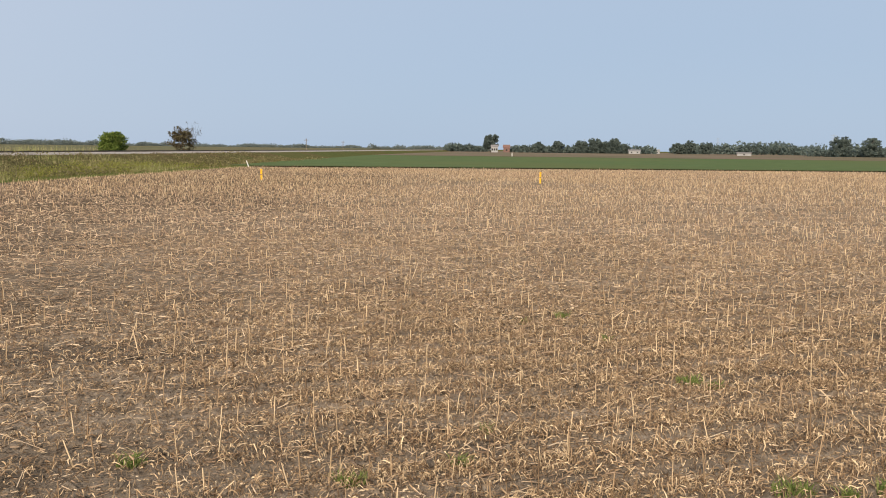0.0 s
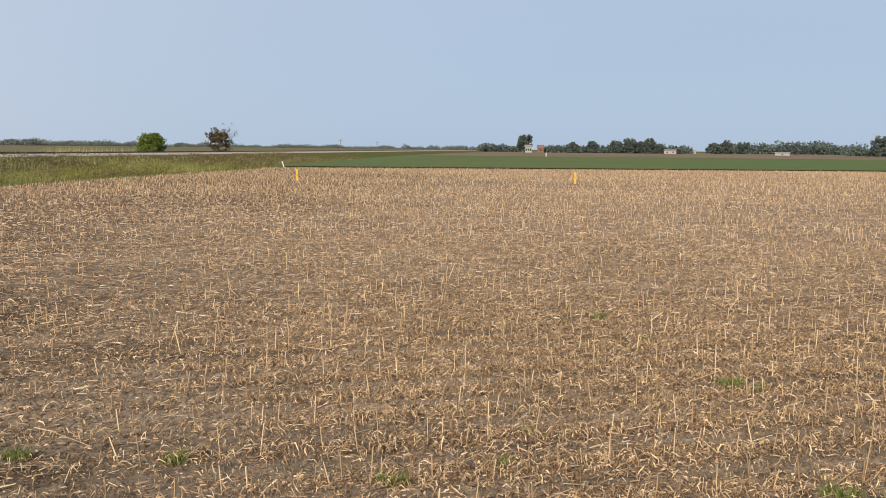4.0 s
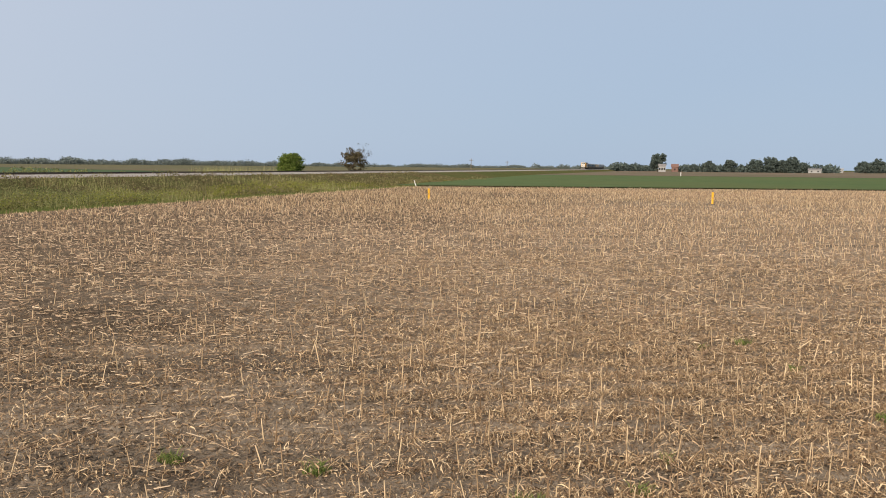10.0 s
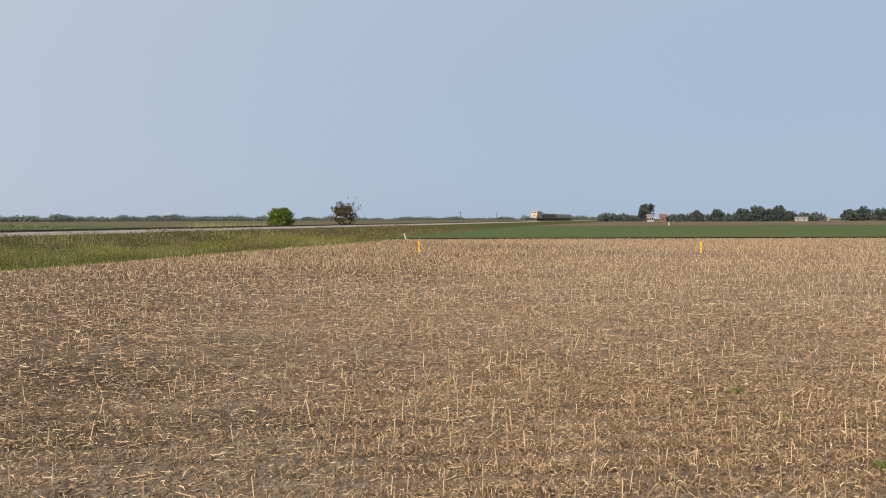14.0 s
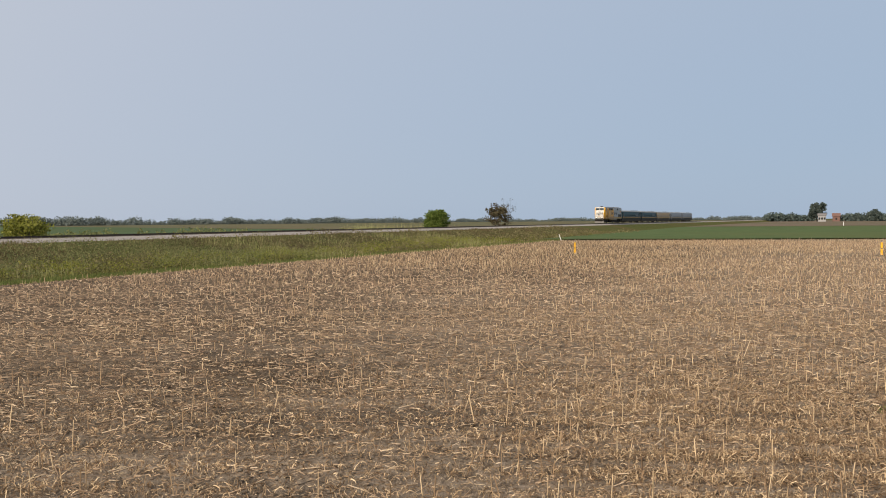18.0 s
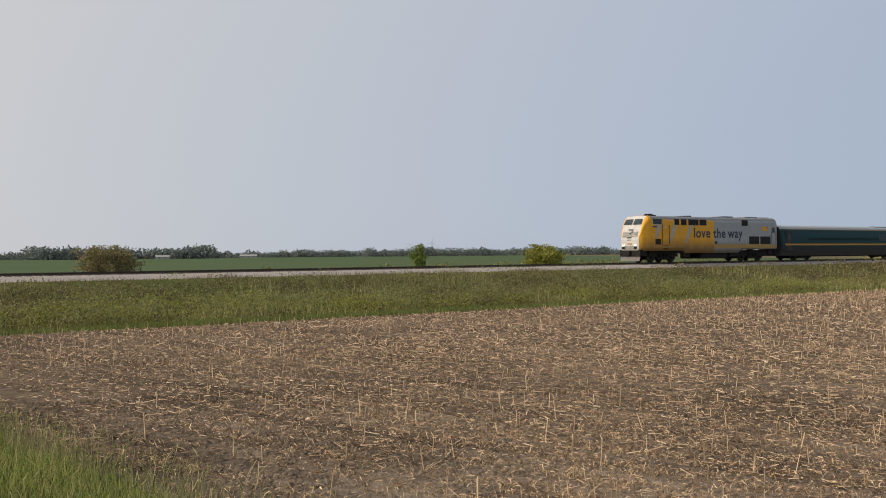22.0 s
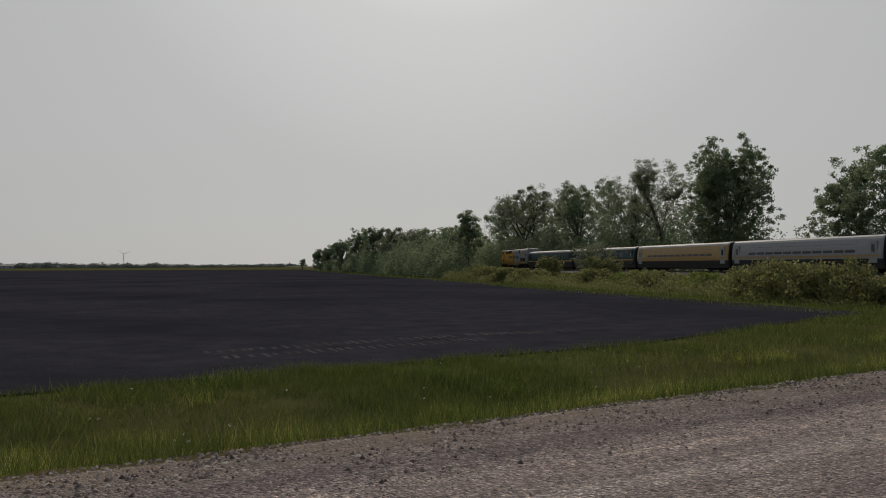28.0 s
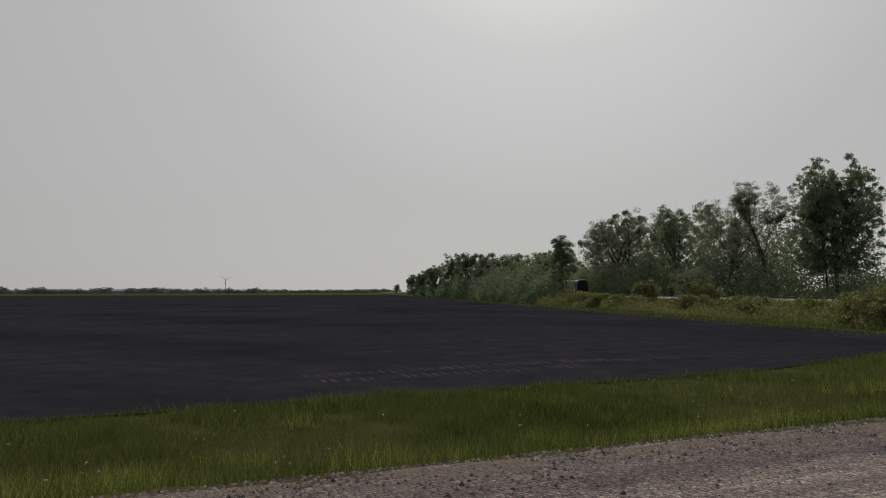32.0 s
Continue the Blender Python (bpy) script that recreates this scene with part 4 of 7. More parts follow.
def coach(label, scheme):
    """A low tilting-profile coach; scheme: teal, yellow or grey."""
    t = thing("coach", TRACK_X, 0, RAIL_Z, label, "railway coach", "coaches of the train")
    upper = {"teal": M["teal"], "yellow": M["yellow_faded"], "grey": M["coach_grey"]}[scheme]

    def skin(c):
        return 2 if c.z > 3.32 else 1 if c.z < 1.42 else 0
    bm = bmesh.new()
    rows = []
    prof = [(1.30, 0.46), (1.45, 1.05), (1.52, 1.41), (1.54, 1.9), (1.47, 2.6), (1.34, 3.3), (1.24, 3.5), (0.98, 3.64), (0.5, 3.72)]
    for y, k in ((0.0, 0.94), (0.18, 1.0), (COACH - 0.18, 1.0), (COACH, 0.94)):
        full = [(x * k, z if k == 1 else z * 0.985) for x, z in prof]
        full = full + [(-x, z) for x, z in full[::-1]]
        rows.append([bm.verts.new((x, y, z)) for x, z in full])
    for a, b in zip(rows, rows[1:]):
        for k in range(len(a) - 1):
            f = bm.faces.new((a[k], b[k], b[k + 1], a[k + 1]))
            f.material_index = skin(f.calc_center_median())
        bm.faces.new((a[-1], b[-1], b[0], a[0])).material_index = 1
    bm.faces.new(rows[0]).material_index = 1
    bm.faces.new(rows[-1][::-1]).material_index = 1
    bmesh.ops.recalc_face_normals(bm, faces=bm.faces)
    part("body", bm, [upper, M["skirt"], M["coach_roof"]], t)
    for s in (-1, 1):
        n = 11 if scheme != "teal" else 13
        y0 = 3.6 if scheme != "teal" else 4.6
        pitch = (COACH - 2 * y0) / n
        for k in range(n):
            bm = bmesh.new()
            o = [(1.515, 2.12), (1.435, 2.72)] if scheme == "teal" else [(1.527, 2.0), (1.415, 2.84)]
            gap = 0.05 if scheme == "teal" else 0.12
            a, b = y0 + k * pitch + gap, y0 + (k + 1) * pitch - gap
            v = []
            for (x, z) in o:
                for yy in (a, b):
                    v.append(bm.verts.new((s * (x + 0.012), yy, z)))
            bm.faces.new((v[0], v[1], v[3], v[2]))
            bmesh.ops.solidify(bm, geom=bm.faces[:], thickness=0.03)
            part("window", bm, M["coach_glass"] if scheme == "teal" else M["grey_glass"], t)
        bm = bmesh.new()
        box(bm, min(s * 1.5, s * 1.548), max(s * 1.5, s * 1.548), 0.5, COACH - 0.5, 1.58, 1.76)
        part("stripe", bm, M["stripe"] if scheme == "teal" else M["yellow_faded"], t, "long yellow waist stripe")
        if scheme == "teal":
            bm = bmesh.new()
            box(bm, min(s * 1.28, s * 1.352), max(s * 1.28, s * 1.352), 1.2, COACH - 1.2, 3.27, 3.31)
            part("pinstripe", bm, M["stripe"], t, "thin gold line below the roof")
            for a in (COACH - 7.6, COACH - 5.6):
                bm = bmesh.new()
                v = [bm.verts.new((s * (x + 0.02), yy, z)) for x, z in ((1.52, 2.08), (1.415, 2.85)) for yy in (a, a + 1.35)]
                bm.faces.new((v[0], v[1], v[3], v[2]))
                bmesh.ops.solidify(bm, geom=bm.faces[:], thickness=0.035)
                part("vestibule_window", bm, M["grey_glass"], t, "larger pale window near the coach end")
            bm = bmesh.new()
            v = [bm.verts.new((s * (x + 0.014), yy, z)) for x, z in ((1.44, 2.62), (1.40, 2.92)) for yy in (COACH - 3.5, COACH - 2.6)]
            bm.faces.new((v[0], v[1], v[3], v[2]))
            bmesh.ops.solidify(bm, geom=bm.faces[:], thickness=0.03)
            part("emblem", bm, M["stripe"], t, "plain yellow emblem panel")
        for y0 in (0.7, COACH - 1.75):
            d = panel("door", s * 1.5, y0, y0 + 1.05, 1.0, 3.1, M["skirt"] if scheme == "teal" else M["coach_grey"], t, "plain entrance door", 0.04)
            panel("door_window", s * 1.53, y0 + 0.3, y0 + 0.75, 2.05, 2.75, M["glass"], d, "", 0.02)
    bm = bmesh.new()
    box(bm, -0.75, 0.75, COACH - 7.2, COACH - 1.2, 3.66, 3.75, 0.03)
    for k in range(5):
        rod(bm, (0, COACH - 6.6 + 1.2 * k, 3.74), (0, COACH - 6.6 + 1.2 * k, 3.79), 0.3, 0.26, 12)
    part("roof_unit", bm, M["black"], t, "dark air-conditioning unit on the roof")
    bm = bmesh.new()
    box(bm, -1.2, 1.2, 6.2, 19.5, 0.34, 0.66, 0.05)
    part("under_floor_gear", bm, M["black"], t)
    for y in (-0.3, COACH):
        bm = bmesh.new()
        box(bm, -0.7, 0.7, y, y + 0.3, 0.95, 3.2, 0.04)
        part("gangway", bm, M["rubber"], t)
    bogie(t, 4.1, 2.5, 0.42, "dark steel bogie")
    bogie(t, COACH - 4.1, 2.5, 0.42, "dark steel bogie")
    return t


loco = locomotive()
teal_a = coach("dark teal railway coach with a yellow waist stripe", "teal")
teal_b = copy_thing(teal_a, pose(0, 0, 0))
mustard = coach("grey and mustard-yellow railway coach with dark windows", "yellow")
grey_a = coach("plain grey railway coach with dark windows", "grey")
grey_b = copy_thing(grey_a, pose(0, 0, 0))
COACHES = [teal_a, teal_b, mustard, grey_a, grey_b]

# ---- crossing signals, signal masts, huts ----
M["galv"] = paint("galvanised_steel", (0.50, 0.50, 0.49), 0.5, 0.2, 0.3)
M["sign_white"] = paint("sign_white", (0.74, 0.73, 0.71), 0.5, 0, 0.2)
M["sign_red"] = paint("sign_red", (0.38, 0.025, 0.02), 0.5, 0, 0.2)
M["sig_black"] = paint("signal_black", (0.012, 0.012, 0.013), 0.6, 0, 0.2)
M["lens_dark"] = paint("unlit_lens", (0.03, 0.008, 0.008), 0.25, 0, 0.0)
M["lens_red"] = glowing("lit_red_lens", (1.0, 0.03, 0.015), 3.0)
M["arm_glow"] = glowing("arm_light", (0.9, 0.12, 0.08), 0.9)
M["machine_grey"] = paint("machine_grey", (0.17, 0.175, 0.18), 0.55, 0.1, 0.35)
# galvanised steel again, with the backlit mast's shade put into the colour
M["galv_backlit"] = paint("backlit_galvanised_steel", (0.20, 0.185, 0.175), 0.6, 0.2, 0.4)
M["hut"] = paint("hut_panel", (0.40, 0.37, 0.36), 0.6, 0.1, 0.35)
M["amber"] = paint("marker_yellow", (0.78, 0.42, 0.01), 0.5, 0, 0.15)
M["wood_grey"] = surface("weathered_wood", (0.16, 0.13, 0.10), (0.28, 0.24, 0.19), 9, 0.9, 0.5, 0.8)
M["concrete"] = surface("concrete", (0.17, 0.16, 0.15), (0.29, 0.275, 0.25), 6, 0.9, 0.4, 0.8)
GLOWS = []


def crossing_signal(x, y, ground, turn, arm, label, left_first, way=1):
    """Mast with crossbuck, two lamps, gate machine and lowered arm. Its face looks along its own +x; the arm reaches along -y, or +y where way is -1."""
    t = thing("crossing_signal", x, y, ground, label, "crossing signal", "level crossing signals", turn)
    bm = bmesh.new()
    rod(bm, (0, 0, -1.1), (0, 0, 5.1), 0.07, 0.06, 12)
    rod(bm, (0, 0, 4.95), (0, 0, 5.3), 0.10, 0.10, 12)
    part("mast", bm, M["galv"], t, "", True)
    bm = bmesh.new()
    rod(bm, (0, 0, 4.45), (0, -0.65, 4.42), 0.025, 0.025, 6)
    box(bm, -0.05, 0.05, -0.68, -0.56, 4.36, 4.44)
    part("bell_arm", bm, M["galv"], t)
    bm = bmesh.new()
    rod(bm, (0, 0, 1.3), (0, 0, 2.45), 0.075, 0.075, 12)
    part("mast_sleeve", bm, M["amber"], t, "yellow reflective mast sleeve")
    for k, a in enumerate((45, -45)):
        blade = bmesh.new()
        box(blade, 0.085 + 0.03 * k, 0.105 + 0.03 * k, -0.62, 0.62, -0.115, 0.115, 0.004)
        bmesh.ops.rotate(blade, verts=blade.verts, cent=(0, 0, 0), matrix=Matrix.Rotation(radians(a), 3, "X"))
        bmesh.ops.translate(blade, verts=blade.verts, vec=(0, 0, 3.75))
        b = part("crossbuck_blade", blade, M["sign_red"], t, "red-bordered white crossbuck board")
        inner = bmesh.new()
        for side in (0.105, 0.080):
            box(inner, side + 0.03 * k, side + 0.005 + 0.03 * k, -0.58, 0.58, -0.075, 0.075)
        bmesh.ops.rotate(inner, verts=inner.verts, cent=(0, 0, 0), matrix=Matrix.Rotation(radians(a), 3, "X"))
        bmesh.ops.translate(inner, verts=inner.verts, vec=(0, 0, 3.75))
        part("blade_face", inner, M["sign_white"], b)
    bm = bmesh.new()
    rod(bm, (0, -0.42, 2.85), (0, 0.42, 2.85), 0.04, 0.04, 8)
    part("lamp_bar", bm, M["galv"], t)
    for side in (-1, 1):
        bm = bmesh.new()
        rod(bm, (0.02, side * 0.42, 2.72), (0.05, side * 0.42, 2.72), 0.33, 0.33, 28)
        rod(bm, (-0.22, side * 0.42, 2.72), (0.02, side * 0.42, 2.72), 0.14, 0.18, 16)
        for k in range(12):
            a0, a1 = radians(15 * k), radians(15 * (k + 1))
            c = [(math.cos(a) * 0.2, math.sin(a) * 0.2) for a in (a0, a1)]
            v = [bm.verts.new((xx, side * 0.42 + cy, 2.72 + cz)) for xx, (cy, cz) in ((0.05, c[0]), (0.05, c[1]), (0.33, c[1]), (0.33, c[0]))]
            bm.faces.new(v)
        head = part("lamp_head", bm, M["sig_black"], t, "round black lamp backing with hood")
        bm = bmesh.new()
        rod(bm, (0.05, side * 0.42, 2.72), (0.075, side * 0.42, 2.72), 0.155, 0.15, 20)
        part("lens", bm, M["lens_dark"], head, "dark red lens")
        bm = bmesh.new()
        rod(bm, (0.0, 0.0, 0.0), (0.02, 0.0, 0.0), 0.15, 0.145, 20)
        glow = part("lit_lens", bm, M["lens_red"], head, "glowing red lens")
        GLOWS.append((glow, side * 0.42, left_first == (side > 0)))
    # gate machine, counterweight and arm
    bm = bmesh.new()
    box(bm, -0.2, 0.22, -0.3, 0.25, 0.95, 1.65, 0.06)
    part("gate_machine", bm, M["machine_grey"], t, "grey gate machine housing")
    bm = bmesh.new()
    box(bm, 0.1, 0.32, *sorted((way * 0.55, way * 1.05)), 1.18, 1.5, 0.03)
    box(bm, 0.18, 0.24, *sorted((0.0, way * 0.6)), 1.3, 1.38)
    part("counterweight", bm, M["steel"], t, "dark counterweight")
    n = 12
    for k in range(n):
        bm = bmesh.new()
        w0 = 0.05 - 0.02 * k / n
        y0, y1 = -0.3 - arm * k / n, -0.3 - arm * (k + 1) / n
        box(bm, 0.2, 0.24, *sorted((way * y1, way * y0)), 1.34 - w0, 1.34 + w0, 0.005)
        part("arm_section", bm, M["sign_red"] if k % 2 else M["sign_white"], t, "striped section of the lowered gate arm")
    for k in (0.45, 0.72, 0.98):
        bm = bmesh.new()
        rod(bm, (0.2, way * (-0.3 - arm * k), 1.45), (0.27, way * (-0.3 - arm * k), 1.45), 0.05, 0.05, 10)
        part("arm_lamp", bm, M["arm_glow"], t, "small red arm light")
    bm = bmesh.new()
    box(bm, -0.45, 0.45, -0.45, 0.45, -1.2, -0.45, 0.03)
    part("footing", bm, M["concrete"], t)
    return t


crossing_signal(-52.0, -15.68, 1.84, 14, 5.6, "near level crossing signal with red lamps and lowered gate arm", True)
crossing_signal(-63.5, -31.5, 1.68, 14, 4.6, "far level crossing signal beyond the rails with red lamps", True, -1)


def signal_mast(x, y, z, height, turn, label, heads):
    """Lattice signal mast with a ladder; heads look along its own +y."""
    t = thing("signal_mast", x, y, z, label, "railway signal", "railway signal masts", turn)
    for a in (-0.58, 0.58):
        bm = bmesh.new()
        rod(bm, (a, 0, -0.4), (a, 0, height), 0.055, 0.045, 8)
        part("post", bm, M["galv"], t)
    k = 0
    z0 = 2.35
    while z0 < height - 0.1:
        bm = bmesh.new()
        rod(bm, (-0.58, 0, z0), (0.58, 0, z0), 0.032, 0.032, 6)
        part("cross_bar", bm, M["galv"], t)
        z0 += 1.0
        k += 1
    for a in (-0.27, 0.27):
        bm = bmesh.new()
        rod(bm, (a, 0.1, 2.4), (a, 0.1, height - 0.35), 0.022, 0.022, 6)
        part("ladder_rail", bm, M["galv"], t)
    for j in range(int((height - 2.8) / 0.36)):
        bm = bmesh.new()
        rod(bm, (-0.27, 0.1, 2.55 + 0.36 * j), (0.27, 0.1, 2.55 + 0.36 * j), 0.016, 0.016, 6)
        part("rung", bm, M["galv"], t)
    for a in (-1, 1):
        bm = bmesh.new()
        rod(bm, (a * 0.58, 0, 1.2), (a * 0.1, 0, 2.35), 0.03, 0.03, 6)
        rod(bm, (a * 0.58, 0, 0.9), (0, 0.0, 0.35), 0.02, 0.02, 6)
        part("brace", bm, M["galv"], t)
    for hz, hh in heads:
        bm = bmesh.new()
        hh *= 1.08
        o = [(-0.38, hz - hh * 0.42), (-0.2, hz - hh / 2), (0.3, hz - hh / 2), (0.46, hz - hh * 0.36), (0.62, hz + hh * 0.38), (0.5, hz + hh / 2), (-0.3, hz + hh / 2), (-0.44, hz + hh * 0.36)]
        poly_prism(bm, [(0.95 + a * 0.75, b) for a, b in o], -0.2, 0.16, "y")
        rod(bm, (0.6, 0, hz - hh / 2 - 0.15), (0.95, 0, hz - hh / 2), 0.05, 0.05, 6)
        box(bm, 0.62, 0.86, -0.1, 0.1, hz - hh / 2 - 0.35, hz - hh / 2 - 0.05, 0.02)
        h = part("signal_head", bm, M["sig_black"], t, "black signal head turned side-on")
        for j in range(3 if hh > 0.8 else 1):
            bm = bmesh.new()
            zz = hz + (0.3 - 0.3 * j if hh > 0.8 else 0)
            rod(bm, (0.95, 0.16, zz), (0.95, 0.44, zz - 0.02), 0.13, 0.11, 12)
            part("lamp_hood", bm, M["sig_black"], h)
    bm = bmesh.new()
    box(bm, -0.75, 0.75, -0.35, 0.35, -0.6, 0.1, 0.03)
    part("footing", bm, M["concrete"], t)
    return t


signal_mast(-62.5, -1.2, 1.2, 6.85, 90, "tall galvanised railway signal mast with ladder and two black heads", [(6.6, 1.15), (4.35, 0.5)])


def caged_mast(x, y, z, height, turn, label):
    """Single-post signal mast with a ladder inside a safety cage; the heads stand out along its own +x."""
    t = thing("signal_mast", x, y, z, label, "railway signal", "railway signal masts", turn)
    steel = M["galv_backlit"]
    bm = bmesh.new()
    rod(bm, (0.42, 0, -0.4), (0.42, 0, height), 0.085, 0.07, 10)
    part("post", bm, steel, t, "", True)
    for a in (-0.12, 0.25):
        bm = bmesh.new()
        rod(bm, (a, 0.1, 0.6), (a, 0.1, height + 0.05), 0.025, 0.025, 6)
        part("ladder_rail", bm, steel, t)
    for j in range(int((height - 0.9) / 0.36)):
        bm = bmesh.new()
        rod(bm, (-0.12, 0.1, 0.85 + 0.36 * j), (0.25, 0.1, 0.85 + 0.36 * j), 0.015, 0.015, 6)
        part("rung", bm, steel, t)
    hoop = [(-0.12, 0.1), (-0.42, 0.25), (-0.5, 0.5), (-0.3, 0.75), (0.1, 0.78), (0.34, 0.55), (0.25, 0.1)]
    for j in range(6):
        zz = 2.7 + (height - 2.75) * j / 5
        bm = bmesh.new()
        for (ax, ay), (bx, by) in zip(hoop, hoop[1:]):
            rod(bm, (ax, ay, zz), (bx, by, zz), 0.022, 0.022, 6)
        part("cage_hoop", bm, steel, t)
    for ax, ay in hoop[1:6]:
        bm = bmesh.new()
        rod(bm, (ax, ay, 2.7), (ax, ay, height), 0.02, 0.02, 6)
        part("cage_bar", bm, steel, t)
    for j in range(3):
        bm = bmesh.new()
        rod(bm, (0.42, 0, 1.6 + 2.2 * j), (0.25, 0.1, 1.6 + 2.2 * j), 0.025, 0.025, 6)
        part("bracket", bm, steel, t)
    for hz, hh in ((height - 0.25, 1.15), (height - 2.5, 0.6)):
        bm = bmesh.new()
        o = [(-0.3, hz - hh * 0.42), (0.2, hz - hh / 2), (0.42, hz - hh * 0.3), (0.5, hz + hh * 0.36), (0.36, hz + hh / 2), (-0.2, hz + hh / 2), (-0.4, hz + hh * 0.3)]
        poly_prism(bm, [(1.15 - a * 0.8, b) for a, b in o], -0.2, 0.16, "y")
        rod(bm, (0.42, 0, hz - hh / 2 - 0.2), (0.95, 0, hz - hh / 2 - 0.12), 0.05, 0.05, 6)
        rod(bm, (0.95, 0, hz - hh / 2 - 0.12), (1.1, 0, hz - hh / 2 + 0.08), 0.06, 0.06, 6)
        h = part("signal_head", bm, M["sig_black"], t, "black signal head turned side-on")
        for j in range(3 if hh > 0.8 else 1):
            bm = bmesh.new()
            zz = hz + (0.3 - 0.3 * j if hh > 0.8 else 0)
            rod(bm, (1.15, 0.16, zz), (1.15, 0.44, zz - 0.02), 0.13, 0.11, 12)
            part("lamp_hood", bm, M["sig_black"], h)
    bm = bmesh.new()
    box(bm, 0.0, 0.36, -0.3, 0.1, 0.5, 1.75, 0.03)
    part("relay_box", bm, M["machine_grey"], t, "dark relay box at the mast foot")
    bm = bmesh.new()
    box(bm, -0.1, 0.9, -0.45, 0.45, -0.6, 0.1, 0.03)
    part("footing", bm, M["concrete"], t)
    return t


caged_mast(-53.6, -47.8, 0.95, 6.7, -90, "galvanised railway signal mast in a dark backlit tone, with caged ladder beside shrubs")


def equipment_hut():
    t = thing("equipment_hut", -63.2, -5.85, 1.15, "pale grey metal signal equipment hut with a door", "hut")
    bm = bmesh.new()
    box(bm, -1.2, 1.2, -1.25, 1.25, 0.05, 2.75, 0.03)
    part("wall", bm, M["hut"], t)
    bm = bmesh.new()
    box(bm, -1.28, 1.28, -1.33, 1.33, 2.75, 2.84, 0.02)
    part("roof", bm, M["galv"], t)
    bm = bmesh.new()
    box(bm, 1.2, 1.23, -1.15, -0.72, 0.2, 2.6, 0.01)
    d = part("door", bm, M["hut"], t, "plain grey access door")
    bm = bmesh.new()
    box(bm, 1.23, 1.27, -1.1, -1.02, 1.3, 1.5)
    part("door_handle", bm, M["steel"], d)
    bm = bmesh.new()
    box(bm, 1.2, 1.26, -0.1, 0.2, 2.3, 2.55, 0.01)
    part("vent", bm, M["galv"], t)
    bm = bmesh.new()
    rod(bm, (1.1, 1.2, 2.8), (1.1, 1.2, 4.65), 0.035, 0.03, 8)
    rod(bm, (1.1, 1.2, 4.6), (1.1, 1.2, 4.72), 0.06, 0.06, 8)
    part("antenna", bm, M["galv"], t)
    bm = bmesh.new()
    box(bm, -1.3, 1.3, -1.35, 1.35, -0.4, 0.05)
    part("footing", bm, M["concrete"], t)


equipment_hut()


def relay_cabinet():
    t = thing("relay_cabinet", -62.6, 0.45, 1.15, "weathered dark relay cabinet on legs beside the mast", "cabinet")
    bm = bmesh.new()
    box(bm, -0.3, 0.3, -0.5, 0.5, 0.7, 1.75, 0.04)
    part("body", bm, M["sig_black"], t)
    bm = bmesh.new()
    box(bm, -0.36, 0.36, -0.58, 0.58, 1.75, 1.83, 0.02)
    rod(bm, (0, -0.1, 1.8), (0, -0.1, 2.1), 0.05, 0.05, 8)
    part("roof", bm, M["steel"], t)
    bm = bmesh.new()
    box(bm, 0.3, 0.33, -0.25, 0.2, 0.95, 1.35, 0.01)
    part("plate", bm, M["hut"], t, "pale grey plate")
    for a in (-0.25, 0.25):
        for b in (-0.45, 0.45):
            bm = bmesh.new()
            box(bm, a - 0.04, a + 0.04, b - 0.04, b + 0.04, -0.3, 0.75)
            part("leg", bm, M["wood_grey"], t)
    t2 = thing("orange_stake", -62.0, -1.55, 1.15, "orange survey stake at the mast foot", "stake")
    bm = bmesh.new()
    box(bm, -0.04, 0.04, -0.12, 0.12, -0.2, 1.2, 0.01)
    part("board", bm, paint("stake_orange", (0.55, 0.15, 0.05), 0.6), t2)


relay_cabinet()


def field_marker(x, y):
    t = thing("pipeline_marker", x, y, 0, "yellow plastic pipeline marker post standing in the stubble", "marker post", "yellow marker posts")
    bm = bmesh.new()
    box(bm, -0.07, 0.07, -0.045, 0.045, -0.2, 0.86, 0.03)
    p = part("post", bm, M["amber"], t)
    bm = bmesh.new()
    box(bm, -0.06, 0.06, -0.05, 0.05, 0.45, 0.5, 0.0)
    part("label_band", bm, M["navy"], p)
    bm = bmesh.new()
    box(bm, -0.075, 0.075, -0.05, 0.05, 0.84, 0.9, 0.02)
    part("cap", bm, M["amber"], p)


field_marker(-18.6, 64.5)
field_marker(2.55, 66.5)


